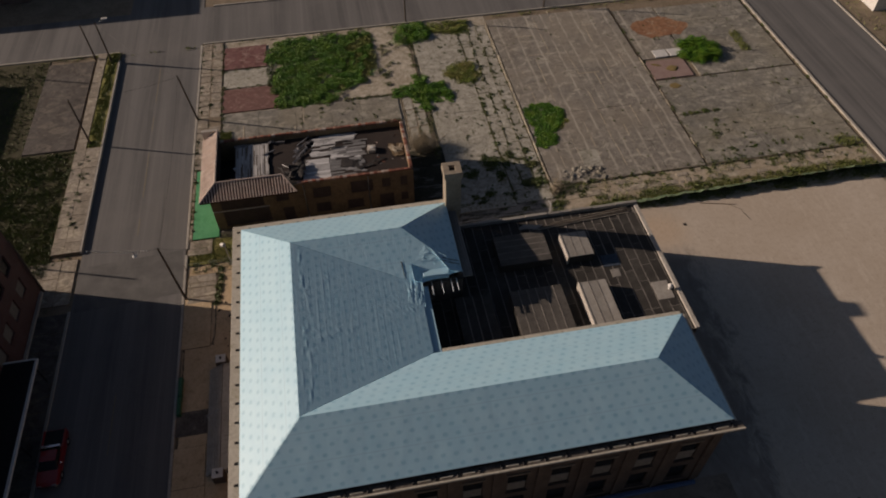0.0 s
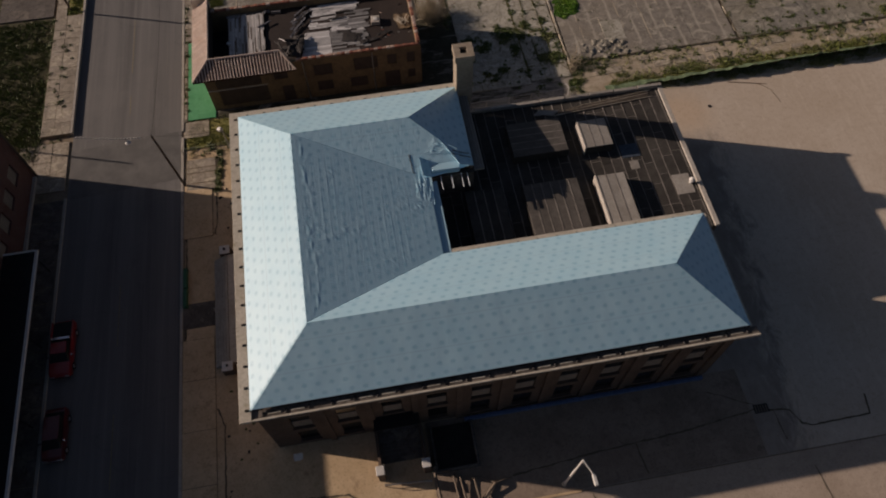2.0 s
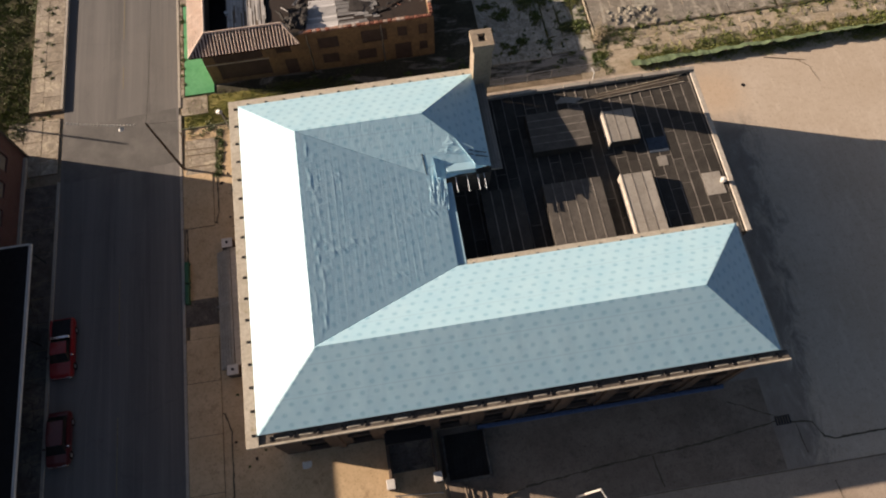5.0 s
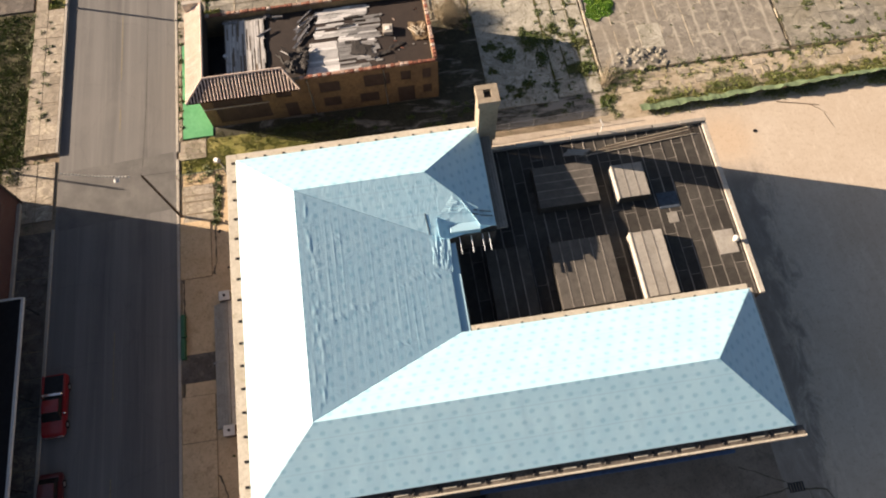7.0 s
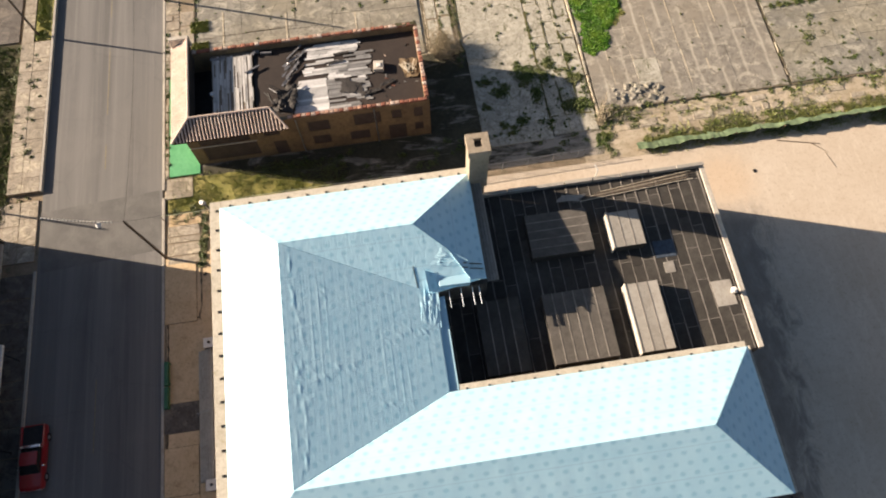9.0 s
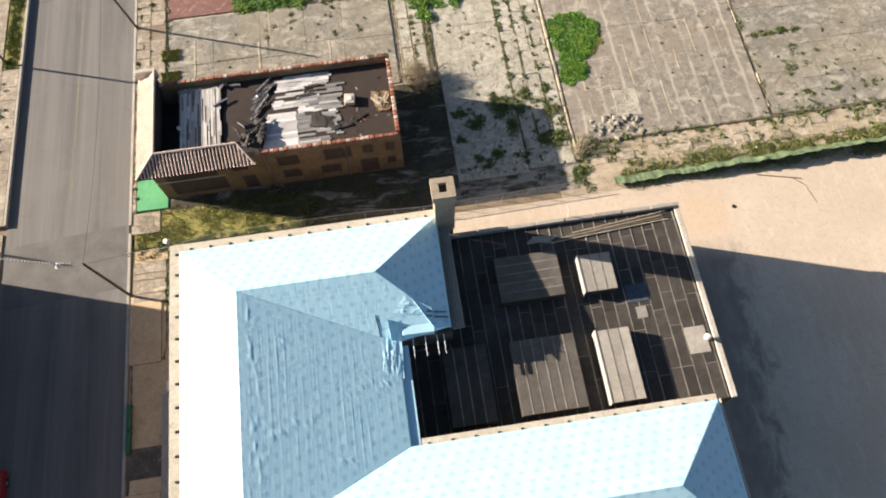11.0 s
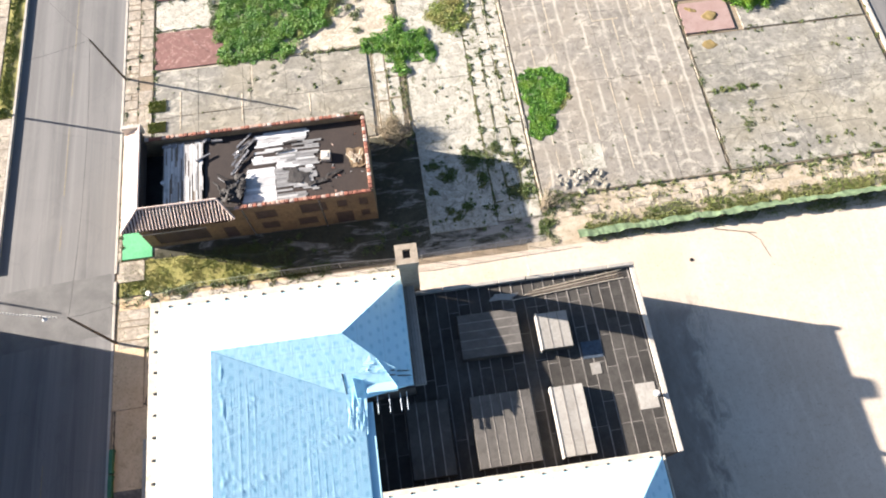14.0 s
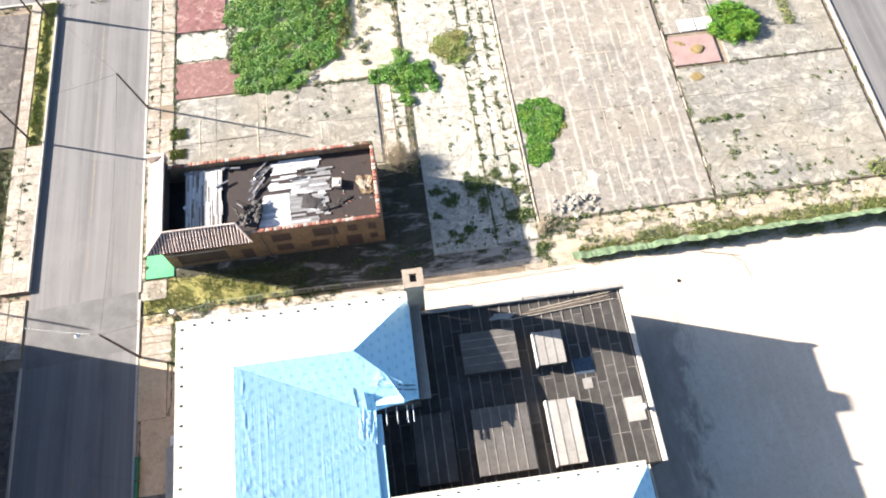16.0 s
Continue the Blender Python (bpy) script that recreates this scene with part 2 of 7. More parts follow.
def clay_mat():
    """Old clay coping: each piece red, orange or bleached."""
    m = Mat("clay_coping", 0.85)
    info = m.t.nodes.new("ShaderNodeObjectInfo")
    col = m.ramp(info.outputs["Random"], (0.0, (0.20, 0.075, 0.05)), (0.35, (0.33, 0.12, 0.075)), (0.6, (0.40, 0.20, 0.13)), (0.8, (0.47, 0.33, 0.26)), (1.0, (0.55, 0.46, 0.40)))
    n = m.noise(5.0, 6, 0.7)
    m.colour(m.mix(m.math("MULTIPLY", m.steps(n, 0.45, 0.7), 0.6), col, (0.12, 0.07, 0.05))).bump(n, 0.3, 0.02)
    return m.m


def wood_mat(name, a, b, rough=0.7, by_piece=0.6, along=(6, 0.5, 6)):
    m = Mat(name, rough)
    g = m.noise(3.0, 6, 0.7, along)
    s = m.noise(1.1, 5, 0.7)
    col = m.mix(m.steps(g, 0.35, 0.7), a, b)
    col = m.mix(m.math("MULTIPLY", m.steps(s, 0.52, 0.7), 0.55), col, tuple(x * 0.35 for x in b))
    m.colour(vary(m, col, by_piece)).bump(g, 0.4, 0.01)
    return m.m


def brick_mat(name, a, b, mortar, scale=1.0):
    m = Mat(name, 0.88)
    tex = m.node("ShaderNodeTexBrick", Scale=1.0)
    tex.inputs["Color1"].default_value, tex.inputs["Color2"].default_value = (*a, 1), (*b, 1)
    tex.inputs["Mortar"].default_value = (*mortar, 1)
    tex.inputs["Mortar Size"].default_value = 0.012
    tex.inputs["Brick Width"].default_value, tex.inputs["Row Height"].default_value = 0.23, 0.075
    uvn = m.t.nodes.new("ShaderNodeUVMap")
    m.link(uvn.outputs[0], tex.inputs["Vector"])
    n = m.noise(0.7, 6, 0.7)
    col = m.mix(m.math("MULTIPLY", m.steps(n, 0.45, 0.7), 0.5), tex.outputs["Color"], tuple(x * 0.4 for x in a))
    m.colour(col).bump(tex.outputs["Fac"], -0.3, 0.008)
    return m.m


def leaf_mat(name, dark, light, dry, dryness=0.5):
    m = Mat(name, 0.55)
    geo = m.t.nodes.new("ShaderNodeNewGeometry")
    r = geo.outputs["Random Per Island"]
    col = m.ramp(r, (0.0, dark), (0.6, light), (0.93, light), (1.0, dry))
    n = m.noise(0.6, 4, 0.6)
    m.colour(m.mix(m.math("MULTIPLY", m.steps(n, 0.45, 0.65), dryness), col, dry))
    m.b.inputs["Subsurface Weight"].default_value = 0.0
    return m.m


MEMBRANE = membrane_mat("roof_membrane")
MEMBRANE_LOOSE = membrane_mat("loose_roof_membrane", 0.8)
ASPHALT = asphalt_mat()
ASPHALT_NEW = mottled("asphalt_patch", (0.12, 0.118, 0.112), (0.165, 0.161, 0.152), (0.065, 0.065, 0.064), 0.5, 14, 0.85, 0.2)
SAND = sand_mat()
DIRT = mottled("dirt", (0.22, 0.17, 0.115), (0.30, 0.24, 0.17), (0.12, 0.11, 0.06), 0.3, 2.5, 0.95, 0.5, dirt=(0.10, 0.11, 0.045))
SOUTH_PAVE = mottled("worn_pavement", (0.41, 0.335, 0.26), (0.48, 0.40, 0.32), (0.31, 0.25, 0.19), 0.15, 2.2, 0.9, 0.25)
CONCRETE = ruin("old_concrete", (0.219, 0.209, 0.179), (0.293, 0.279, 0.242), (0.456, 0.432, 0.358), (0.093, 0.088, 0.056), stain=(0.279, 0.246, 0.167), wet=(0.50, 0.60))
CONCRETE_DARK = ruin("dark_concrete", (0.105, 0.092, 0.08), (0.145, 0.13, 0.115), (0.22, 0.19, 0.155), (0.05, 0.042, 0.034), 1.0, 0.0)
CONCRETE_PALE = ruin("pale_concrete", (0.40, 0.38, 0.315), (0.47, 0.45, 0.38), (0.58, 0.56, 0.485), (0.12, 0.115, 0.065), 1.3, moss=(0.085, 0.09, 0.03))
CONCRETE_BROWN = ruin("brown_concrete", (0.242, 0.223, 0.191), (0.293, 0.272, 0.233), (0.474, 0.442, 0.367), (0.130, 0.112, 0.079), bands=2.35, stain=(0.307, 0.265, 0.200))
GROUT = ruin("grout_line", (0.44, 0.385, 0.285), (0.50, 0.445, 0.34), (0.58, 0.53, 0.42), (0.25, 0.21, 0.15), 2.0, 0.1)
PAVE = ruin("sidewalk_concrete", (0.33, 0.285, 0.22), (0.40, 0.355, 0.29), (0.56, 0.50, 0.38), (0.11, 0.095, 0.06), 1.6, 0.2)
KERB = mottled("kerb_stone", (0.40, 0.37, 0.32), (0.48, 0.45, 0.39), (0.24, 0.22, 0.18), 0.8, 4, 0.9, 0.2)
RED_TILE_FLOOR = ruin("red_floor", (0.23, 0.10, 0.09), (0.28, 0.135, 0.125), (0.47, 0.31, 0.27), (0.11, 0.055, 0.05), 1.0, 0.45)
SWIRL = Mat("scuffed_red_floor", 0.85)
_n, _g = SWIRL.noise(0.42, 3, 0.55, distortion=2.2), SWIRL.noise(1.4, 7, 0.75)
_c = SWIRL.mix(SWIRL.steps(_g, 0.4, 0.62), (0.165, 0.085, 0.07), (0.225, 0.115, 0.10))
_ring = SWIRL.math("SUBTRACT", 1.0, SWIRL.steps(SWIRL.math("ABSOLUTE", SWIRL.math("SUBTRACT", SWIRL.math("FRACT", SWIRL.math("MULTIPLY", _n, 4.0)), 0.5)), 0.02, 0.11))
_c = SWIRL.mix(SWIRL.math("MULTIPLY", SWIRL.math("MULTIPLY", _ring, SWIRL.steps(_g, 0.42, 0.60)), 0.75), _c, (0.44, 0.31, 0.265))
SWIRL.colour(_c)
PINK_FLOOR = mottled("pink_floor", (0.31, 0.215, 0.19), (0.36, 0.265, 0.235), (0.22, 0.13, 0.105), 0.6, 2.4, 0.8, 0.2)
RUST = ruin("rusty_stain", (0.28, 0.13, 0.065), (0.36, 0.19, 0.10), (0.45, 0.33, 0.22), (0.12, 0.06, 0.03), 1.5, 0.0)
CHIMNEY = mottled("rendered_chimney", (0.30, 0.25, 0.19), (0.36, 0.31, 0.24), (0.18, 0.15, 0.11), 0.8, 3, 0.9, 0.3)
GREEN_PAINT = mottled("green_painted_ground", (0.085, 0.37, 0.155), (0.13, 0.44, 0.21), (0.06, 0.26, 0.11), 0.7, 4, 0.6, 0.1)
CORNICE = mottled("cream_cornice", (0.52, 0.48, 0.395), (0.62, 0.58, 0.49), (0.32, 0.28, 0.20), 0.6, 3, 0.85, 0.2, dirt=(0.30, 0.26, 0.14))
STUCCO = mottled("ochre_stucco", (0.19, 0.137, 0.083), (0.29, 0.21, 0.112), (0.10, 0.07, 0.047), 0.35, 2.4, 0.9, 0.3, dirt=(0.085, 0.058, 0.045))
SHUTTER = mottled("dull_boarded_window", (0.07, 0.052, 0.046), (0.095, 0.072, 0.062), (0.045, 0.034, 0.03), 0.8, 4, 0.85, 0.2)
TAN_WALL = mottled("tan_wall", (0.095, 0.068, 0.052), (0.14, 0.102, 0.075), (0.055, 0.04, 0.032), 0.4, 3, 0.9, 0.2)
RED_BRICK = brick_mat("red_brick", (0.135, 0.047, 0.04), (0.105, 0.037, 0.032), (0.16, 0.125, 0.11))
FELT = mottled("grey_roofing_felt", (0.039, 0.035, 0.030), (0.062, 0.057, 0.049), (0.025, 0.022, 0.019), 0.8, 2.4, 0.85, 0.25, by_piece=0.65, dirt=(0.041, 0.037, 0.025))
FELT_MID = mottled("worn_roofing_felt", (0.086, 0.079, 0.069), (0.125, 0.114, 0.101), (0.056, 0.051, 0.044), 0.7, 2.6, 0.8, 0.25, by_piece=0.25, dirt=(0.069, 0.060, 0.052))
FELT_PALE = mottled("pale_roofing_felt", (0.32, 0.30, 0.265), (0.38, 0.36, 0.32), (0.22, 0.20, 0.17), 0.7, 3, 0.8, 0.25, by_piece=0.3)
SEAM = plain("roof_seam", (0.235, 0.215, 0.19), 0.8, 0, 0.6, 1.1)
COPING = mottled("whitish_coping", (0.56, 0.53, 0.47), (0.46, 0.42, 0.36), (0.25, 0.22, 0.18), 0.7, 3, 0.8, 0.2)
CHAR = mottled("charred_debris", (0.018, 0.016, 0.015), (0.035, 0.031, 0.029), (0.06, 0.055, 0.05), 0.7, 4, 0.75, 0.6)
BURNT_CEIL = mottled("burnt_brown_ceiling", (0.026, 0.018, 0.015), (0.038, 0.027, 0.022), (0.018, 0.013, 0.011), 0.5, 3, 0.85, 0.3)
DARK_DECK = plain("dark_tile_bed", (0.055, 0.022, 0.016), 0.9, 0, 0.4)
GREY_WOOD = wood_mat("weathered_boards", (0.42, 0.41, 0.39), (0.60, 0.59, 0.57), along=(7, 0.6, 7))
GREY_WOOD_DULL = wood_mat("dull_boards_across", (0.16, 0.16, 0.158), (0.30, 0.30, 0.297), along=(0.6, 7, 7))
GREY_WOOD_X = wood_mat("weathered_boards_across", (0.44, 0.44, 0.43), (0.70, 0.70, 0.70), along=(0.6, 7, 7))
OLD_WOOD = wood_mat("old_timber", (0.16, 0.125, 0.09), (0.24, 0.19, 0.14), by_piece=0.3)
POLE_WOOD = wood_mat("pole_timber", (0.075, 0.058, 0.045), (0.12, 0.095, 0.075), by_piece=0.3, along=(9, 9, 0.5))
PALE_WOOD = wood_mat("pale_timber", (0.55, 0.49, 0.38), (0.66, 0.60, 0.48), by_piece=0.2)
TILE = mottled("clay_tile", (0.64, 0.51, 0.42), (0.73, 0.62, 0.54), (0.46, 0.29, 0.22), 1.3, 6, 0.75, 0.2, by_piece=0.2)
COPING_BRICK = clay_mat()
DARK_GLASS = plain("dark_window", (0.014, 0.014, 0.015), 0.25, 0, 0.3)
DARK_METAL = plain("dark_metal", (0.035, 0.035, 0.037), 0.5, 0.6)
GALV = plain("galvanised_metal", (0.48, 0.49, 0.50), 0.4, 0.8)
RAFTER = plain("white_rafter_paint", (0.66, 0.74, 0.80), 0.6, 0, 0.15)
BARRIER = plain("dark_green_paint", (0.03, 0.14, 0.07), 0.6, 0, 0.4)
WHITE_PAINT = plain("white_paint", (0.74, 0.73, 0.69), 0.5, 0, 0.2)
BOARD_UP = plain("boarding", (0.27, 0.24, 0.20), 0.8, 0, 0.4)
SHADE_BLUE_TRIM = plain("shade_blue_trim", (0.10, 0.16, 0.30), 0.6, 0, 0.4)
LEAF = leaf_mat("green_leaves", (0.012, 0.055, 0.002), (0.085, 0.235, 0.004), (0.19, 0.29, 0.014), 0.5)
LEAF_TAN = leaf_mat("browning_leaves", (0.07, 0.12, 0.012), (0.19, 0.24, 0.03), (0.33, 0.27, 0.09), 0.6)
GRASS = leaf_mat("grass_blades", (0.085, 0.125, 0.022), (0.175, 0.21, 0.042), (0.31, 0.28, 0.11), 0.4)
LOT_SOIL = ruin("bleached_lot_soil", (0.42, 0.365, 0.275), (0.52, 0.465, 0.37), (0.64, 0.59, 0.49), (0.13, 0.125, 0.05), 1.4, 0.0)
BACK_SAND = mottled("bleached_sand", (0.54, 0.48, 0.395), (0.61, 0.555, 0.47), (0.44, 0.38, 0.29), 0.3, 2.2, 0.95, 0.35, dirt=(0.33, 0.29, 0.19))
YARD_EARTH = mottled("dark_yard_earth", (0.24, 0.19, 0.145), (0.33, 0.265, 0.205), (0.16, 0.125, 0.095), 0.3, 2.2, 0.95, 0.4, dirt=(0.12, 0.095, 0.07))
LAWN_SOIL = mottled("dark_lawn_soil", (0.055, 0.052, 0.022), (0.085, 0.075, 0.036), (0.035, 0.038, 0.014), 0.4, 3, 0.95, 0.5, dirt=(0.11, 0.08, 0.05))
STRIP = mottled("weedy_sand", (0.40, 0.33, 0.24), (0.50, 0.43, 0.33), (0.16, 0.145, 0.065), 0.5, 1.3, 0.95, 0.5, (0.6, 1.3, 1), dirt=(0.10, 0.105, 0.04))
WEED = leaf_mat("olive_weeds", (0.035, 0.06, 0.010), (0.085, 0.125, 0.020), (0.15, 0.14, 0.045))
STRIP_WEED = leaf_mat("yellowing_weeds", (0.05, 0.065, 0.012), (0.12, 0.135, 0.028), (0.20, 0.175, 0.06))
OCHRE_MOSS = mottled("ochre_moss", (0.20, 0.15, 0.055), (0.26, 0.19, 0.075), (0.12, 0.09, 0.035), 0.6, 5, 0.95, 0.5, dirt=(0.10, 0.09, 0.035))
PALE_BED = mottled("silted_floor_bed", (0.36, 0.33, 0.25), (0.45, 0.42, 0.33), (0.16, 0.15, 0.07), 0.7, 2.2, 0.95, 0.4, dirt=(0.10, 0.105, 0.04))
LANE_SOIL = lane_mat()
COURT = mottled("court_earth", (0.56, 0.42, 0.255), (0.66, 0.51, 0.325), (0.42, 0.295, 0.17), 0.25, 1.9, 0.95, 0.4, dirt=(0.26, 0.17, 0.10))
GRASS_GROUND = mottled("grassy_soil", (0.25, 0.25, 0.06), (0.36, 0.315, 0.11), (0.15, 0.17, 0.035), 0.5, 5, 0.95, 0.5, dirt=(0.24, 0.19, 0.11))
GRASS_DARK = leaf_mat("dull_dark_grass", (0.035, 0.065, 0.01), (0.085, 0.13, 0.02), (0.15, 0.14, 0.045), 0.5)
DRY_TWIG = wood_mat("dry_twigs", (0.22, 0.18, 0.12), (0.34, 0.29, 0.20), by_piece=0.1)


# ---- builders ----
def mesh_of(name, verts, faces, mat):
    me = bpy.data.meshes.new(name)
    me.from_pydata(verts, [], faces)
    me.materials.append(mat)
    me.update()
    return me


def thing(name, at, label, category, group="", kind=""):
    ob = new(name)
    ob.location = at
    ob.empty_display_size = 0.3
    return tagged(ob, label, category, group, kind)


def under(ob, parent):
    """Parents ob, keeping its place in the world."""
    ob.parent = parent
    chain, p = Vector((0, 0, 0)), parent
    while p:
        chain += p.location
        p = p.parent
    ob.location = ob.location - chain
    return ob


def part(name, data, mat, parent, label=""):
    """A mesh from a bmesh or a mesh, in world metres, as one part of parent."""
    if isinstance(data, bmesh.types.BMesh):
        me = bpy.data.meshes.new(name)
        data.to_mesh(me)
        data.free()
        me.materials.append(mat)
    else:
        me = data
    ob = new(name, me)
    if parent:
        under(ob, parent)
    if label:
        ob["label"] = label
    return ob


def add_box(bm, x0, y0, z0, x1, y1, z1, bevel=0.0, turn=0.0):
    m = Matrix.Translation(((x0 + x1) / 2, (y0 + y1) / 2, (z0 + z1) / 2)) @ Matrix.Rotation(turn, 4, "Z") @ Matrix.Diagonal((x1 - x0, y1 - y0, z1 - z0, 1))
    made = bmesh.ops.create_cube(bm, size=1, matrix=m)
    if bevel:
        edges = {e for v in made["verts"] for e in v.link_edges}
        bmesh.ops.bevel(bm, geom=list(edges), offset=bevel, segments=1, affect="EDGES")


def box(x0, y0, z0, x1, y1, z1, bevel=0.0, turn=0.0):
    bm = bmesh.new()
    add_box(bm, x0, y0, z0, x1, y1, z1, bevel, turn)
    return bm


def add_rod(bm, a, b, r0, r1=None, sides=8):
    a, b = Vector(a), Vector(b)
    d = b - a
    m = Matrix.Translation((a + b) / 2) @ d.to_track_quat("Z", "Y").to_matrix().to_4x4()
    bmesh.ops.create_cone(bm, cap_ends=True, segments=sides, radius1=r0, radius2=r0 if r1 is None else r1, depth=d.length, matrix=m)


def rod(a, b, r0, r1=None, sides=8):
    bm = bmesh.new()
    add_rod(bm, a, b, r0, r1, sides)
    return bm


def slab(name, x0, x1, y0, y1, z0, z1, mat, label="", category="", kind="structure", parent=None, bevel=0.02):
    ob = part(name, box(x0, y0, z0, x1, y1, z1, bevel), mat, parent)
    return tagged(ob, label, category, "", kind) if not parent else ob


def piece_box(w, d, h, bevel, mat, name):
    """A shared box mesh with bevelled top edges, its base at z = 0, centred in x and y."""
    x, y, b = w / 2, d / 2, bevel
    v = [(-x, -y, 0), (x, -y, 0), (x, y, 0), (-x, y, 0), (-x, -y, h - b), (x, -y, h - b), (x, y, h - b), (-x, y, h - b),
         (-x + b, -y + b, h), (x - b, -y + b, h), (x - b, y - b, h), (-x + b, y - b, h)]
    f = [(0, 1, 5, 4), (1, 2, 6, 5), (2, 3, 7, 6), (3, 0, 4, 7), (4, 5, 9, 8), (5, 6, 10, 9), (6, 7, 11, 10), (7, 4, 8, 11), (8, 9, 10, 11)]
    return mesh_of(name, v, f, mat)


def piece(name, me, parent, x, y, z, turn=0.0, tilt=(0.0, 0.0)):
    ob = new(name, me)
    ob.location = (x, y, z)
    ob.rotation_euler = (tilt[0], tilt[1], turn)
    return under(ob, parent)


def wall_uv(me):
    """Metre-true coordinates for upright faces."""
    lay = me.uv_layers.new(name="UVMap")
    for p in me.polygons:
        n = p.normal
        for li in p.loop_indices:
            c = me.vertices[me.loops[li].vertex_index].co
            lay.data[li].uv = (c.y, c.z) if abs(n.x) > 0.5 else (c.x, c.z) if abs(n.y) > 0.5 else (c.x, c.y)


def wall_with_openings(u0, u1, z0, z1, holes, fixed, thick, along, mat, name):
    """An upright wall along x or y with rectangular openings through it. holes: (u0, u1, z0, z1). fixed: outer face; thick: signed depth to the inner face."""
    us = sorted({u0, u1, *(h[0] for h in holes), *(h[1] for h in holes)})
    zs = sorted({z0, z1, *(h[2] for h in holes), *(h[3] for h in holes)})
    verts, faces, index = [], [], {}

    def vert(u, z, side):
        key = (u, z, side)
        if key not in index:
            index[key] = len(verts)
            c = fixed + (thick if side else 0.0)
            verts.append((u, c, z) if along == "x" else (c, u, z))
        return index[key]

    def solid(i, j):
        if not (0 <= i < len(us) - 1 and 0 <= j < len(zs) - 1):
            return False
        cu, cz = (us[i] + us[i + 1]) / 2, (zs[j] + zs[j + 1]) / 2
        return not any(h[0] < cu < h[1] and h[2] < cz < h[3] for h in holes)

    for i in range(len(us) - 1):
        for j in range(len(zs) - 1):
            if not solid(i, j):
                continue
            a, b, c, d = us[i], us[i + 1], zs[j], zs[j + 1]
            for side in (0, 1):
                faces.append([vert(a, c, side), vert(b, c, side), vert(b, d, side), vert(a, d, side)][:: 1 if side else -1])
            for di, dj, p, q in ((-1, 0, (a, c), (a, d)), (1, 0, (b, c), (b, d)), (0, -1, (a, c), (b, c)), (0, 1, (a, d), (b, d))):
                if not solid(i + di, j + dj):
                    faces.append([vert(*p, 0), vert(*q, 0), vert(*q, 1), vert(*p, 1)])
    me = mesh_of(name, verts, faces, mat)
    bm = bmesh.new()
    bm.from_mesh(me)
    bmesh.ops.recalc_face_normals(bm, faces=bm.faces)
    bm.to_mesh(me)
    bm.free()
    me.update()
    wall_uv(me)
    return me


def slope(name, p00, p10, p11, p01, nu, nv, parent, mat, wrinkle=0.012, seed=0.0, thick=0.06, ridges=0.0):
    """A roof slope as a fine sheet from the eave p00-p10 to the ridge p01-p11, slightly wrinkled, with metre-true coordinates."""
    p00, p10, p11, p01 = map(Vector, (p00, p10, p11, p01))
    along = (p11 - p01 if (p11 - p01).length > (p10 - p00).length else p10 - p00).normalized()
    nrm = (p10 - p00 if (p10 - p00).length > 1 else p11 - p01).cross((p01 + p11) / 2 - (p00 + p10) / 2).normalized()
    if nrm.z < 0:
        nrm.negate()
    up = nrm.cross(along).normalized()
    if up.z < 0:
        up.negate()
    verts, uvs = [], []

    def at(k, n):
        return 0.0 if k == 0 else 1.0 if k == n else 0.004 + 0.992 * (k - 1) / (n - 2)

    for j in range(nv + 1):
        for i in range(nu + 1):
            a, b = at(i, nu), at(j, nv)
            p = p00.lerp(p10, a).lerp(p01.lerp(p11, a), b)
            uv = ((p - p00).dot(along), (p - p00).dot(up))
            edge = min(1.0, 6 * min(b, 1 - b, a, 1 - a) + 0.15)
            h = noise.noise((uv[0] * 0.9 + seed, uv[1] * 0.45, seed)) + 0.6 * noise.noise((uv[0] * 2.3, uv[1] * 0.9 + seed, 3.0 + seed))
            h += 0.8 * max(0.0, noise.noise((uv[0] * 0.5 + uv[1] * 0.2, uv[1] * 2.6, 9.0 + seed)) - 0.15)
            if wrinkle > 0.02:
                crease = max(0.0, noise.noise(((uv[0] + 0.6 * uv[1]) * 1.1, (uv[0] - uv[1]) * 3.6, 1.0 + seed)) - 0.2) * max(0.0, 0.3 + 1.6 * noise.noise((uv[0] * 0.35, uv[1] * 0.35, 4.0 + seed)))
                h = 0.22 * h + 1.5 * crease
                if ridges:
                    row = uv[1] // ridges
                    lap = uv[1] % ridges + 0.05 * noise.noise((uv[0] * 0.3, row * 1.7, 2.0))
                    h += (0.10 + 0.38 * noise.noise((uv[0] * 0.22, row * 3.1, seed))) * math.exp(-((min(lap, ridges - lap) / 0.04) ** 2))
                    slack = max(0.0, 1 - abs(b - 0.93) / 0.06)
                    h += 2.6 * slack * max(0.0, noise.noise((uv[0] * 1.1 + 0.9 * uv[1], uv[1] * 3.2 - 0.5 * uv[0], 6.0)))
                    h += 0.12 * noise.noise((uv[0] * 0.5, uv[1] * 9.0, 5.0 + seed))
            verts.append(p + nrm * (h * wrinkle * edge))
            uvs.append(uv)
    faces = [(j * (nu + 1) + i, j * (nu + 1) + i + 1, (j + 1) * (nu + 1) + i + 1, (j + 1) * (nu + 1) + i) for j in range(nv) for i in range(nu)]
    me = mesh_of(name, verts, faces, mat)
    lay = me.uv_layers.new(name="UVMap")
    for lp in me.loops:
        lay.data[lp.index].uv = uvs[lp.vertex_index]
    if sum(p.normal.z for p in me.polygons) < 0:
        me.flip_normals()
    for p in me.polygons:
        p.use_smooth = True
    ob = part(name, me, mat, parent)
    mod = ob.modifiers.new("thickness", "SOLIDIFY")
    mod.thickness, mod.offset = thick, -1
    return ob


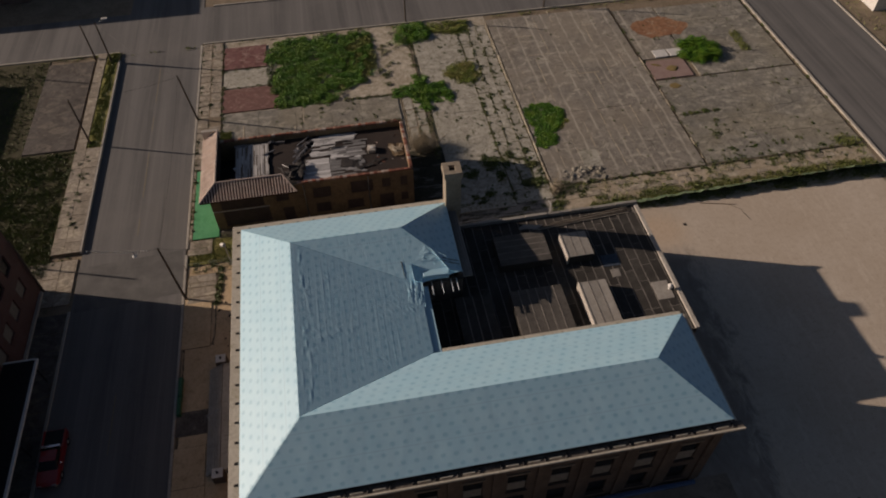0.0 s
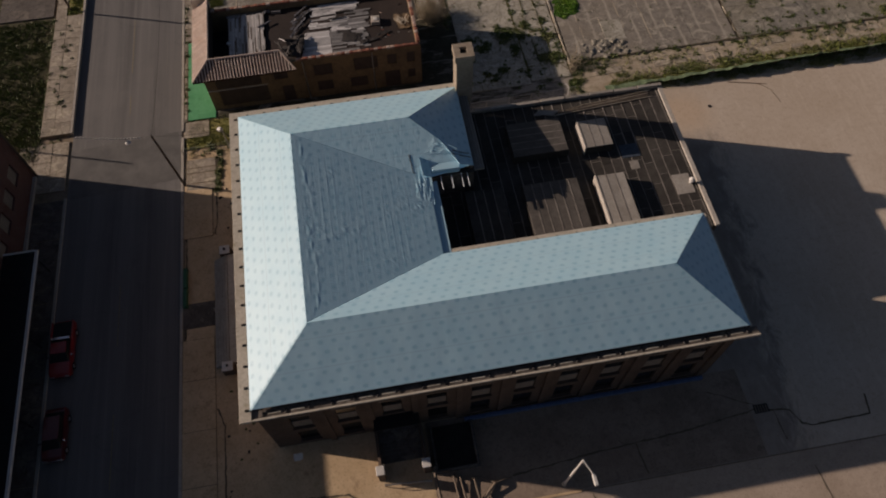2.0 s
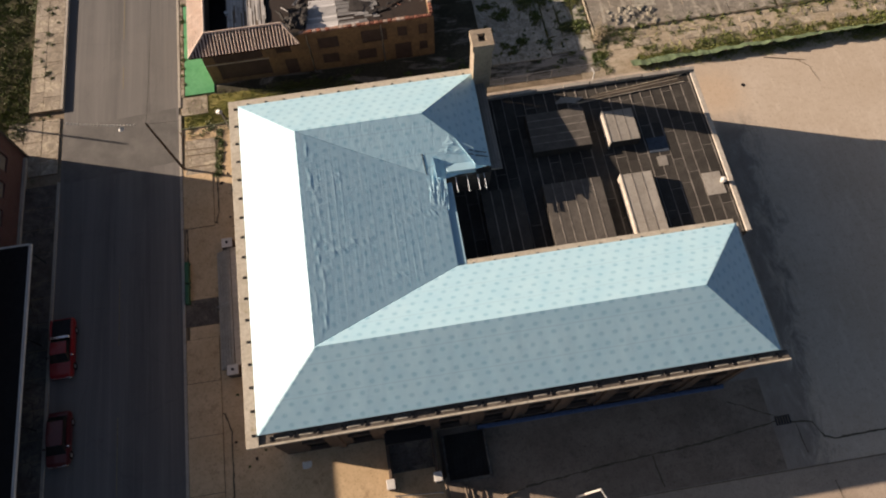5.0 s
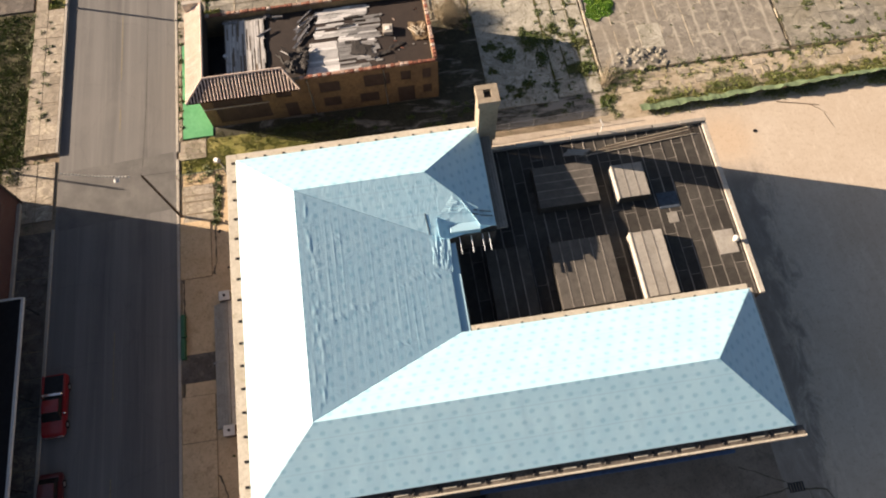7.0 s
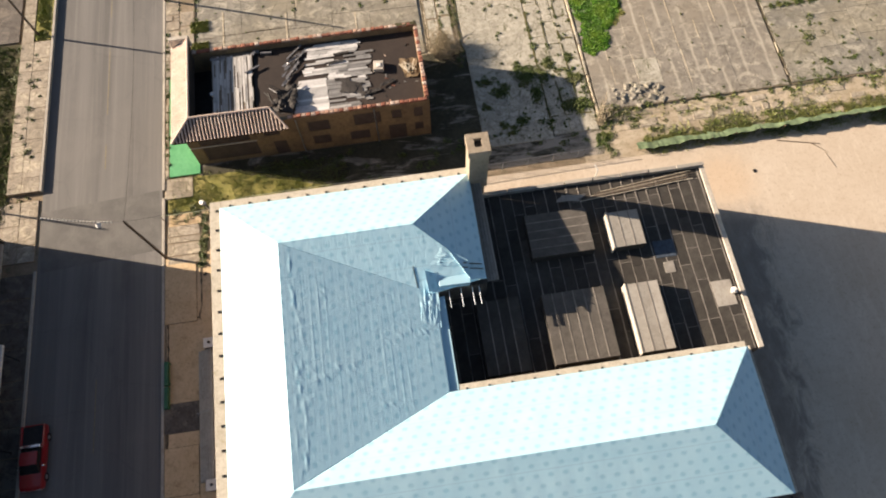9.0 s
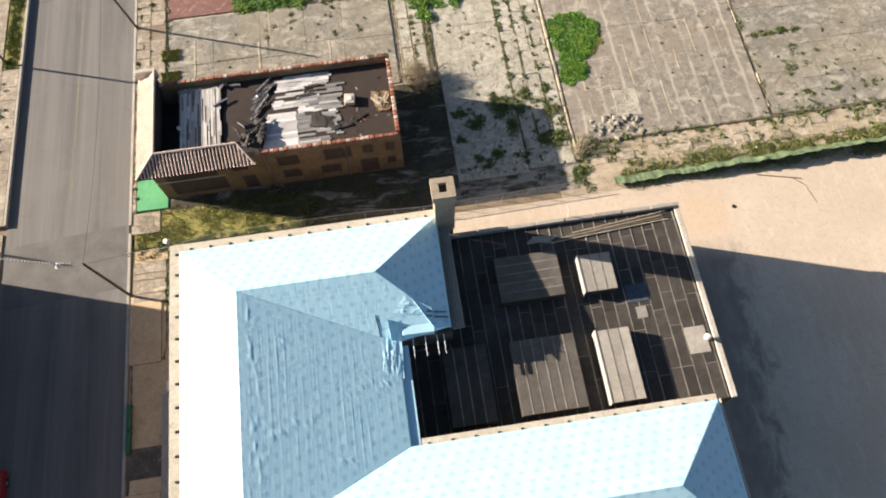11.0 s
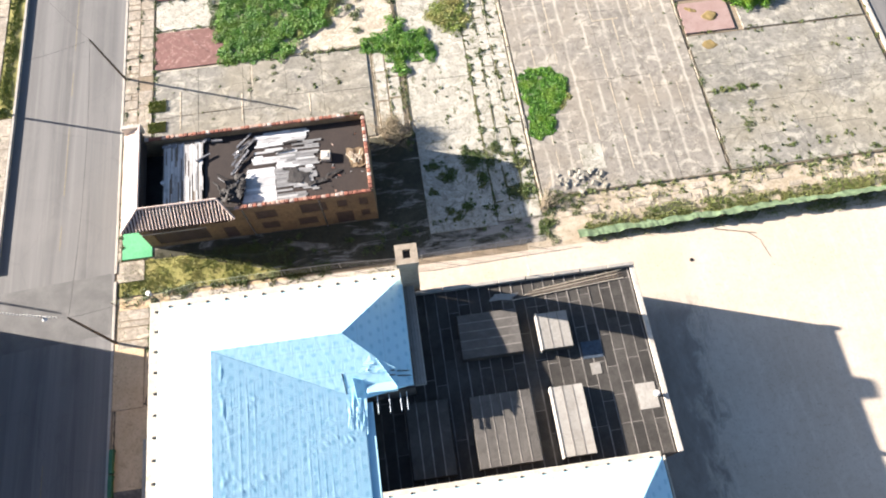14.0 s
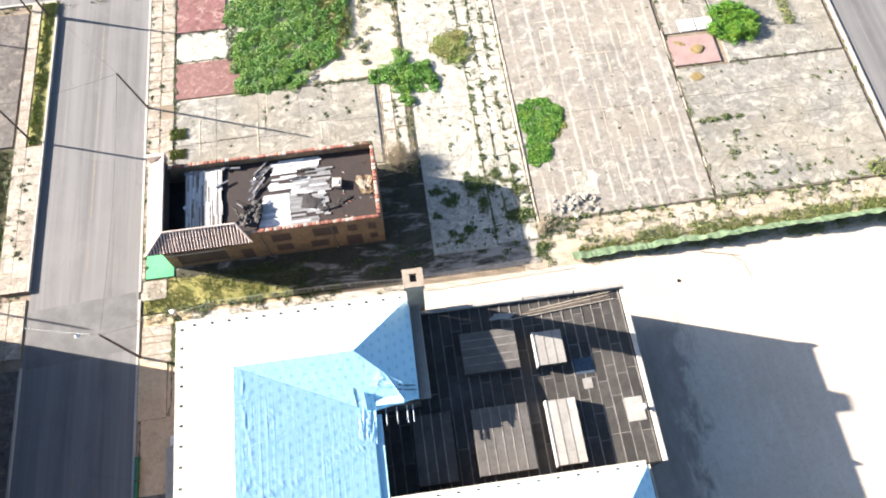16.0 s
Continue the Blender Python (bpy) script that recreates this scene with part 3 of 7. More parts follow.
def leaves(name, spots, size, mat, label, category, kind="stuff", flat=0.5, parent=None, seed=1):
    """Many small folded leaves at the given spots (x, y, z); size: metres."""
    rng = np.random.default_rng(seed)
    p = np.asarray(spots, float)
    n = len(p)
    yaw, tilt = rng.uniform(0, 2 * np.pi, n), rng.normal(0, flat, n)
    s = size * rng.uniform(0.6, 1.4, n)
    f = np.stack([np.cos(yaw) * np.cos(tilt), np.sin(yaw) * np.cos(tilt), np.sin(tilt)], 1) * s[:, None]
    r = np.stack([-np.sin(yaw), np.cos(yaw), rng.normal(0, 0.35, n)], 1) * s[:, None] * 0.42
    up = np.array([0, 0, 1.0]) * s[:, None] * 0.15
    v = np.stack([p - f * 0.5, p + r + up, p + f * 0.55, p - r + up], 1).reshape(-1, 3)
    k = np.arange(n) * 4
    faces = np.concatenate([np.stack([k, k + 1, k + 2], 1), np.stack([k, k + 2, k + 3], 1)]).tolist()
    ob = part(name, mesh_of(name, v.tolist(), faces, mat), mat, parent)
    return ob if parent else tagged(ob, label, category, "", kind)


def blades(name, spots, height, mat, label, category="grass", seed=2):
    """Upright tapering blades."""
    rng = np.random.default_rng(seed)
    p = np.asarray(spots, float)
    n = len(p)
    yaw = rng.uniform(0, 2 * np.pi, n)
    h = height * rng.uniform(0.4, 1.5, n)
    w = np.stack([np.cos(yaw), np.sin(yaw), np.zeros(n)], 1) * (0.03 + h[:, None] * 0.12)
    lean = rng.normal(0, 0.45, (n, 2)) * h[:, None]
    tip = p + np.concatenate([lean, h[:, None]], 1)
    v = np.stack([p - w, p + w, tip], 1).reshape(-1, 3)
    k = np.arange(n) * 3
    ob = part(name, mesh_of(name, v.tolist(), np.stack([k, k + 1, k + 2], 1).tolist(), mat), mat, None)
    return tagged(ob, label, category, "", "stuff")


def scatter(n, x0, x1, y0, y1, keep, seed=3):
    """n spots in a rectangle where keep(x, y) holds."""
    rng = np.random.default_rng(seed)
    x, y = rng.uniform(x0, x1, n), rng.uniform(y0, y1, n)
    k = np.array([keep(a, b) for a, b in zip(x, y)], bool)
    return x[k], y[k]


def rough(x, y, s=1.0, o=0.0):
    return noise.noise((x * s + o, y * s - o, 0.7 + o)) + 0.5 * noise.noise((x * s * 2.3, y * s * 2.3 + o, 5.1))


# ---- ground, streets and pavements ----
def ground_sheet():
    """One sheet to the horizon, fine near the place."""
    xs = [-2500, -600, -200, -90, -60, 100, 200, 600, 2500]
    ys = [-2500, -600, -200, -60, -20, 130, 220, 600, 2500]
    v = [(x, y, -0.06) for y in ys for x in xs]
    n = len(xs)
    f = [(j * n + i, j * n + i + 1, (j + 1) * n + i + 1, (j + 1) * n + i) for j in range(len(ys) - 1) for i in range(n - 1)]
    return tagged(part("ground", mesh_of("ground", v, f, DIRT), DIRT, None), "brown bare earth round the buildings and lots", "ground", "", "structure")


ground_sheet()
RW, RE = -29.3, -18.4
slab("road_west", RW, RE, -300, 400, -0.2, 0.0, ASPHALT, "worn grey asphalt street with faded yellow centre line", "road", bevel=0)
slab("road_north_a", -400, RW, 95.0, 105.2, -0.2, -0.004, ASPHALT, "grey asphalt cross street", "road", bevel=0)
slab("road_north_b", RE, 63.4, 95.0, 105.2, -0.2, -0.004, ASPHALT, "grey asphalt cross street beside vacant lots", "road", bevel=0)
slab("road_north_c", 76.7, 400, 95.0, 105.2, -0.2, -0.004, ASPHALT, "grey asphalt cross street", "road", bevel=0)
slab("road_east", 63.4, 76.7, -300, 400, -0.2, 0.0, ASPHALT, "wide grey asphalt street along the slabs", "road", bevel=0)
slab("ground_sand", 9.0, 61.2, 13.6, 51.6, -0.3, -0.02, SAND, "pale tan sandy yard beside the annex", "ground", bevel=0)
slab("ground_court", -18.0, 9.0, 13.6, 52.2, -0.3, -0.024, COURT, "tan packed earth round the big building", "ground", bevel=0)
# darker brown than COURT and SAND, in a strip along the south wall
slab("ground_south", 1.3, 27.6, 13.66, 20.9, -0.3, -0.016, YARD_EARTH, "dark brown earth along the south wall", "ground", bevel=0)
slab("road_south", -18.4, 63.4, -9.0, 13.5, -0.3, -0.012, SOUTH_PAVE, "tan worn concrete street south of the building", "road", bevel=0)
part("asphalt_patch", box(-29.2, 48.6, -0.1, -18.5, 54.6, 0.004, 0, radians(3.5)), ASPHALT_NEW, bpy.data.objects["road_west"])

slab("kerb_j", -9.0, 12.4, 13.45, 13.66, -0.2, 0.05, COURT, "low earth-stained kerb before the south yard", "kerb")
# faded centre line and stop bar
YELLOW_LINE = plain("faded_yellow_paint", (0.27, 0.23, 0.14), 0.8, 0, 0.5)
for y0, y1 in ((58, 60.6), (64, 72), (76, 79), (82, 90), (20, 26), (32, 38)):
    part("centre_line", box(-23.78, y0, -0.01, -23.70, y1, 0.004), YELLOW_LINE, bpy.data.objects["road_west"])
part("stop_bar", box(-26.2, 16.2, -0.01, -23.5, 16.6, 0.004), plain("faded_white_paint", (0.45, 0.44, 0.42), 0.8, 0, 0.5), bpy.data.objects["road_west"])

# kerbs
for nm, x0, x1, y0, y1, z in (
    ("kerb_a", -29.55, -29.3, 56.4, 92.5, 0.34), ("kerb_b", -18.4, -18.15, -40, 54.0, 0.10), ("kerb_c", -18.4, -18.15, 54.8, 94.6, 0.12),
    ("kerb_d", -18.15, 62.9, 94.75, 95.0, 0.14), ("kerb_e", 63.05, 63.4, 52, 94.7, 0.16), ("kerb_f", -400, -29.8, 94.7, 95.0, 0.14),
    ("kerb_g", -17.0, 63.0, 105.2, 105.5, 0.14), ("kerb_h", 76.7, 77.0, -60, 94.8, 0.14), ("kerb_i", -29.55, -29.3, -60, 48.5, 0.14)):
    slab(nm, x0, x1, y0, y1, -0.2, z, KERB, "worn pale concrete kerb along the street", "kerb")


def paving(name, x0, x1, y0, y1, nx, ny, z, mat, label, gap=0.03, seed=0, skip=0.0, category="pavement", jitter=0.006, broken=0.0, bed_mat=DIRT):
    """A field of slabs with open joints, each its own piece on a bed of soil. broken: share of slabs split again into uneven pieces."""
    rng = random.Random(seed)
    bed = slab(name, x0, x1, y0, y1, -0.3, z - 0.03, bed_mat, label, category, bevel=0)
    xs = [x0] + sorted(x0 + (x1 - x0) * (k + rng.uniform(-0.14, 0.14)) / nx for k in range(1, nx)) + [x1]
    cells = []
    for i in range(nx):
        ys = [y0] + sorted(y0 + (y1 - y0) * (k + rng.uniform(-0.2, 0.2)) / ny for k in range(1, ny)) + [y1]
        cells += [(xs[i], xs[i + 1], a, b) for a, b in zip(ys, ys[1:])]
    done = []
    while cells:
        a, b, c, d = cells.pop()
        if rng.random() < broken and (b - a) > 0.5 and (d - c) > 0.5:
            f = rng.uniform(0.3, 0.7)
            cells += [(a, a + (b - a) * f, c, d), (a + (b - a) * f, b, c, d)] if b - a > d - c else [(a, b, c, c + (d - c) * f), (a, b, c + (d - c) * f, d)]
        else:
            done.append((a, b, c, d))
    for a, b, c, d in done:
        if rng.random() < skip:
            continue
        g = gap * rng.uniform(0.5, 1.6) / 2
        k = [rng.uniform(0, gap * 0.8) for _ in range(8)]
        top, low = z + rng.uniform(-jitter, jitter), -0.12
        w, l = (b - a) / 2 - g, (d - c) / 2 - g
        rim = [(-w + k[0], -l + k[1]), (w - k[2], -l + k[3]), (w - k[4], l - k[5]), (-w + k[6], l - k[7])]
        v = [(x, y, low) for x, y in rim] + [(x, y, -0.012) for x, y in rim] + [(x * (1 - 0.015 / w), y * (1 - 0.015 / l), 0) for x, y in rim]
        f = [(0, 1, 5, 4), (1, 2, 6, 5), (2, 3, 7, 6), (3, 0, 4, 7), (4, 5, 9, 8), (5, 6, 10, 9), (6, 7, 11, 10), (7, 4, 8, 11), (8, 9, 10, 11)]
        piece("paving_slab", mesh_of("paving_slab", v, f, mat), bed, (a + b) / 2, (c + d) / 2, top, 0, (rng.uniform(-0.003, 0.003), rng.uniform(-0.003, 0.003)))
    return bed


# ---- the big building ----
ZR, ZE = 12.68, 10.22
XW, XR, YS, YRS, YRN, YN = -10.3, -5.7, 20.92, 25.52, 42.0, 46.66
building = thing("school_building", (7, 33, 0), "large tan building with U-shaped hipped roof under pale blue roofing membrane", "building")
BAYS = [-7.7 + 3.37 * k for k in range(10)]
south_holes = []
for bx in BAYS:
    south_holes += [(bx - 0.75, bx + 0.75, 4.4, 7.3), (bx - 0.75, bx + 0.75, 1.0, 3.3)]
part("south_wall", wall_with_openings(-10.4, 25.0, 0, 9.7, south_holes, 20.95, 0.35, "x", TAN_WALL, "south_wall"), TAN_WALL, building)
part("west_wall", wall_with_openings(21.3, 46.35, 0, 9.7, [], -10.4, 0.35, "y", TAN_WALL, "west_wall"), TAN_WALL, building)
part("north_wall", wall_with_openings(-10.4, 8.45, 0, 9.7, [], 46.7, -0.35, "x", TAN_WALL, "north_wall"), TAN_WALL, building)
part("east_wall", wall_with_openings(21.3, 29.95, 0, 9.7, [], 25.0, -0.35, "y", TAN_WALL, "east_wall"), TAN_WALL, building)
part("court_wall", wall_with_openings(4.5, 25.0, 0, 10.0, [], 30.3, -0.35, "x", TAN_WALL, "court_wall"), TAN_WALL, building)
part("court_wall", wall_with_openings(30.3, 38.0, 0, 9.98, [], 4.5, -0.35, "y", TAN_WALL, "court_wall"), TAN_WALL, building)
# dark concrete on this one puts the shade of the deep recess into colour
part("court_wall", wall_with_openings(4.5, 8.45, 0, 9.5, [], 38.0, 0.35, "x", CONCRETE_DARK, "court_wall"), CONCRETE_DARK, building)
part("court_wall", wall_with_openings(38.35, 46.35, 0, 9.9, [], 8.45, -0.35, "y", TAN_WALL, "court_wall"), TAN_WALL, building)
for bx in BAYS:
    up = part("window", box(bx - 0.74, 21.10, 4.42, bx + 0.74, 21.14, 7.28), DARK_GLASS, building, "tall dark window")
    part("board", box(bx - 0.70, 21.04, 4.45, bx + 0.70, 21.09, 5.7, 0.01), BOARD_UP, up)
    part("sill", box(bx - 0.85, 20.80, 4.28, bx + 0.85, 21.0, 4.40, 0.01), TAN_WALL, up)
    part("lintel", box(bx - 0.9, 20.84, 7.3, bx + 0.9, 20.99, 7.55, 0.01), OLD_WOOD, up)
    lo = part("window", box(bx - 0.74, 21.10, 1.02, bx + 0.74, 21.14, 3.28), DARK_GLASS, building, "dark ground-floor window")
    part("sill", box(bx - 0.85, 20.80, 0.88, bx + 0.85, 21.0, 1.0, 0.01), TAN_WALL, lo)
    part("pilaster", box(bx + 1.45, 20.78, 0, bx + 1.92, 20.96, 9.6, 0.01), TAN_WALL, building)
# the trim's blue is the tint of the shade, put into its colour
part("base_trim", box(4.5, 20.45, -0.02, 24.6, 20.75, 0.35, 0.03), SHADE_BLUE_TRIM, building, "base strip coloured with the blue of its shade")

W0, W1, W2, W3 = (XW, YS, ZE), (XW, YN, ZE), (XR, YRN, ZR), (XR, YRS, ZR)
slope("roof_slope", W0, W1, W2, W3, 90, 16, building, MEMBRANE, 0.012, 1.0)
slope("roof_slope", W0, (25.1, YS, ZE), (20.53, YRS, ZR), W3, 130, 16, building, MEMBRANE, 0.012, 2.0)
slope("roof_slope", (25.1, YS, ZE), (25.1, 30.5, ZE), (20.53, YRS + 0.01, ZR), (20.53, YRS, ZR), 36, 16, building, MEMBRANE, 0.012, 3.0)
slope("roof_slope", (4.6, 30.5, ZE), (25.1, 30.5, ZE), (20.53, YRS, ZR), W3, 110, 18, building, MEMBRANE, 0.012, 4.0)
slope("roof_slope", (4.6, 30.5, ZE), (4.6, 37.53, ZE), W2, W3, 110, 220, building, MEMBRANE_LOOSE, 0.03, 5.0, ridges=0.51)
slope("roof_slope", (4.6, 37.53, ZE), (8.4, 38.05, 10.5), (3.75, YRN, ZR), W2, 90, 60, building, MEMBRANE_LOOSE, 0.022, 6.0)
slope("roof_slope", (8.4, 38.05, 10.35), (8.5, YN, ZE), (3.75, YRN + 0.01, ZR), (3.75, YRN, ZR), 36, 18, building, MEMBRANE, 0.014, 7.0)
slope("roof_slope", (XW, YN, ZE), (8.5, YN, ZE), (3.75, YRN, ZR), W2, 70, 16, building, MEMBRANE, 0.012, 8.0)
# membrane turned down over the inner eaves
part("eave_flap", box(4.58, 30.55, 9.75, 4.66, 37.5, 10.2, 0.01), MEMBRANE, building, "blue membrane turned down over the eave")
part("eave_flap", box(4.66, 30.45, 9.95, 5.25, 37.3, 10.02, 0.01), MEMBRANE, building)


def gutter(name, x0, x1, y0, y1, ties, axis):
    """A boxed cornice gutter: trough floor, outer lip and cross ties."""
    out = (x0 < -10.5) if axis == "y" else (y0 < 21)
    south = axis == "x" and y0 < 21
    deep = south or x0 > 20
    # deep troughs get a dark floor for their shade; sunlit ledges stay cream
    g = part(name, box(x0, y0, 9.72, x1, y1, 9.82 if deep else 9.99, 0.015), CONCRETE_DARK if deep else CORNICE, building, "gutter with its shade-darkened floor behind a cream cornice lip" if deep else "cream cornice ledge with small dark ties")
    lip = 0.14
    if deep:
        if axis == "y":
            lx = (x0, x0 + lip) if out else (x1 - lip, x1)
            part("lip", box(lx[0], y0, 9.82, lx[1], y1, 9.98, 0.02), CORNICE, g)
        else:
            ly = (y0, y0 + lip) if out else (y1 - lip, y1)
            part("lip", box(x0, ly[0], 9.82, x1, ly[1], 9.98, 0.02), CORNICE, g)
    a, b = (y0, y1) if axis == "y" else (x0, x1)
    me = piece_box(*((0.26, 0.16) if axis == "y" else (0.16, 0.3)), 0.09, 0.02, DARK_METAL, "tie")
    pale = piece_box(*((0.10, 0.9) if axis == "y" else (0.9, 0.10)), 0.06, 0.01, CORNICE, "clip")
    shift = (0.12 if out else -0.12)
    for k in range(ties):
        c = a + (k + 0.5) * (b - a) / ties
        piece("tie", me, g, *(((x0 + x1) / 2 + shift, c) if axis == "y" else (c, (y0 + y1) / 2 + shift * (0.6 if deep else 1.6))), 9.82 if deep else 9.97)
        if south and k % 4 != 2:
            piece("clip", pale, g, c + 0.75, 20.62, 9.82)


gutter("gutter", -11.1, -10.28, 20.2, 47.35, 17, "y")
gutter("gutter", -10.28, 25.7, 20.2, 20.94, 23, "x")
gutter("gutter", 25.08, 25.36, 20.94, 30.6, 6, "y")
gutter("gutter", -10.28, 8.5, 46.62, 47.35, 13, "x")
gutter("gutter", 5.0, 25.08, 30.45, 30.95, 13, "x")
part("lead_apron", box(8.5, 38.1, 9.5, 9.35, 46.7, 9.62, 0.02), FELT_PALE, building, "grey sheet apron")
for k, x in enumerate((8.72, 8.95, 9.18)):
    part("apron_seam", box(x - 0.02, 38.1, 9.62, x + 0.02, 46.6, 9.66), SEAM, building)
# rafters left bare by the torn roof corner, and the sheet pulled off them
for x in (5.62, 6.48, 7.3, 7.78):
    part("rafter", box(x - 0.024, 36.35, 9.93, x + 0.024, 37.7, 10.06, 0.01), RAFTER, building, "bare white rafter end")


def crumple(name, cx, cy, cz, w, d, h, seed, mat, n=26, turn=0.0, gx=-0.24, gy=0.35, soft=False):
    """A loose sheet pushed into folds."""
    verts, faces, uvs = [], [], []
    for j in range(n + 1):
        for i in range(n + 1):
            u, v = (i / n - 0.5) * w, (j / n - 0.5) * d
            k = noise.noise((u * 1.3 + seed, v * 1.3, seed)) + 0.7 * abs(noise.noise((u * 2.7, v * 2.7 + seed, 2.0)))
            if soft:
                k = 0.55 * noise.noise((u * 0.7 + seed, v * 0.7, seed)) + 0.5 * (0.5 - abs(noise.noise((u * 1.5 + 0.8 * v, v * 0.5 + seed, 2.0))))
                k -= 2.6 * max(0.0, math.hypot(u / w, v / d) * 2 - 0.6)
            edge = 1 + (0.18 if soft else 0.3) * noise.noise((u * 2 + seed, v * 2, 7.0))
            x, y = u * edge * math.cos(turn) - v * edge * math.sin(turn), u * edge * math.sin(turn) + v * edge * math.cos(turn)
            verts.append((cx + x, cy + y, cz + h * k + gx * x + gy * y))
            uvs.append((u * 0.4, v * 0.4))
    for j in range(n):
        for i in range(n):
            a = j * (n + 1) + i
            faces.append((a, a + 1, a + n + 2, a + n + 1))
    me = mesh_of(name, verts, faces, mat)
    lay = me.uv_layers.new(name="UVMap")
    for lp in me.loops:
        lay.data[lp.index].uv = uvs[lp.vertex_index]
    return me


rngT = random.Random(19)


def on_roof(x, y):
    """Height of the roof near the torn inner corner."""
    return max(12.68 - 0.55 * (42.0 - y), 10.22 + 0.239 * (4.6 - x)) if x < 4.6 or y > 37.5 else 10.2



def folded(name, p00, p10, p11, p01, waves, depth, seed, fan=False):
    """A loose sheet over the roof, pushed into long folds that run from the edge p00-p10 to the edge p01-p11."""
    n, verts, uvs, faces = 40, [], [], []
    for j in range(n + 1):
        for i in range(n + 1):
            a, b = i / n, j / n
            x = (p00[0] * (1 - a) + p10[0] * a) * (1 - b) + (p01[0] * (1 - a) + p11[0] * a) * b
            y = (p00[1] * (1 - a) + p10[1] * a) * (1 - b) + (p01[1] * (1 - a) + p11[1] * a) * b
            x += 0.06 * noise.noise((a * 6, b * 6, seed)) * (1 if b > 0.1 else 0)
            ripple = max(0.0, 1 - 3.2 * abs(noise.noise((a * waves + 0.8 * b, b * 1.3, seed)))) + 0.6 * max(0.0, 1 - 4 * abs(noise.noise((a * 2 - b, b * waves * 0.7, seed + 5))))
            open_ = (b if fan else 4 * b * (1 - b) * 0.7 + 0.3)
            h = depth * (ripple ** 1.4) * open_ + 0.10 * depth * noise.noise((a * 9, b * 7, seed + 3))
            rim = min(1.0, 8 * min(a, 1 - a, b, 1 - b) + 0.1)
            verts.append((x, y, on_roof(x, y) + 0.015 + h * rim))
            uvs.append((a * 1.5, b * 1.5))
    for j in range(n):
        for i in range(n):
            a = j * (n + 1) + i
            faces.append((a, a + 1, a + n + 2, a + n + 1))
    me = mesh_of(name, verts, faces, MEMBRANE_LOOSE)
    lay = me.uv_layers.new(name="UVMap")
    for lp in me.loops:
        lay.data[lp.index].uv = uvs[lp.vertex_index]
    if sum(p.normal.z for p in me.polygons) < 0:
        me.flip_normals()
    for p in me.polygons:
        p.use_smooth = True
    return me


part("torn_sheet", folded("torn_sheet", (7.25, 39.3), (7.1, 39.0), (4.4, 39.2), (5.5, 40.35), 6, 0.055, 3.0, True), MEMBRANE_LOOSE, building, "fan of torn white-blue membrane")
part("torn_sheet", folded("torn_sheet", (3.35, 38.3), (4.95, 38.9), (4.72, 35.0), (3.4, 35.4), 5, 0.04, 8.0), MEMBRANE_LOOSE, building, "folded membrane along the broken eave")
slope("torn_sheet", (4.9, 37.6, 10.26), (4.85, 38.75, 10.93), (4.1, 38.95, 11.3), (4.2, 37.6, 10.6), 14, 14, building, MEMBRANE, 0.02, 11.0, 0.03)
for k in range(4):
    # short folds along the broken inner eave
    x0, y0 = rngT.uniform(3.4, 4.6), rngT.uniform(36.2, 38.0)
    x1, y1 = x0 + rngT.uniform(-0.1, 0.4), y0 - rngT.uniform(0.3, 0.9)
    part("torn_fold", rod((x0, y0, on_roof(x0, y0) + 0.02), (min(x1, 4.8), y1, on_roof(min(x1, 4.5), y1)), rngT.uniform(0.04, 0.07), 0.015, 8), MEMBRANE_LOOSE, building, "fold of torn membrane")
part("deck_board", box(5.0, 37.8, 10.12, 7.2, 39.3, 10.72, 0.03, radians(-1)), MEMBRANE, building, "pale boxed edge under membrane")
slope("roof_slope", (8.46, 38.0, 10.43), (7.22, 37.92, 11.045), (5.9, 40.18, 11.695), (5.95, 40.14, 11.67), 14, 14, building, MEMBRANE, 0.01, 9.0)
# black bar draws the thin shadow line under the torn sheet
part("bare_board", box(5.2, 39.33, 10.7, 7.15, 39.39, 11.05, 0.01, radians(-2)), CHAR, building, "thin black bar for the shadow line at the tear")
for x0, x1, y in ((6.75, 7.15, 38.78), (7.3, 8.25, 38.72), (6.85, 7.15, 39.12), (7.3, 8.2, 39.08)):
    part("batten", rod((x0, y, 12.82 - 0.493 * (x0 - 3.75)), (x1, y, 12.82 - 0.493 * (x1 - 3.75)), 0.04, 0.04, 4), CHAR, building, "dark bare batten")
tagged(part("loose_plank", rod((3.34, 39.37, 11.24), (3.48, 38.0, 10.50), 0.032, 0.03, 4), DARK_METAL, None), "dark loose plank lying on the roof membrane", "plank")

# chimney
chimney = thing("chimney", (9.1, 46.7, 0), "tall square grey chimney with an open flue", "chimney")
part("shaft", box(8.45, 46.72, 0, 9.85, 47.6, 14.0, 0.02), CHIMNEY, chimney)
bm = bmesh.new()
for x0, y0, x1, y1 in ((8.3, 45.95, 9.95, 46.4), (8.3, 47.1, 9.95, 47.55), (8.3, 46.4, 8.85, 47.1), (9.4, 46.4, 9.95, 47.1)):
    add_box(bm, x0, y0, 13.7, x1, y1, 14.35, 0.01)
part("cap", bm, CHIMNEY, chimney)
part("shaft", box(8.42, 46.02, 9.0, 9.85, 46.718, 13.7, 0.02), CHIMNEY, chimney)
part("flue", box(8.87, 46.42, 13.6, 9.38, 47.08, 14.05), CHAR, chimney)

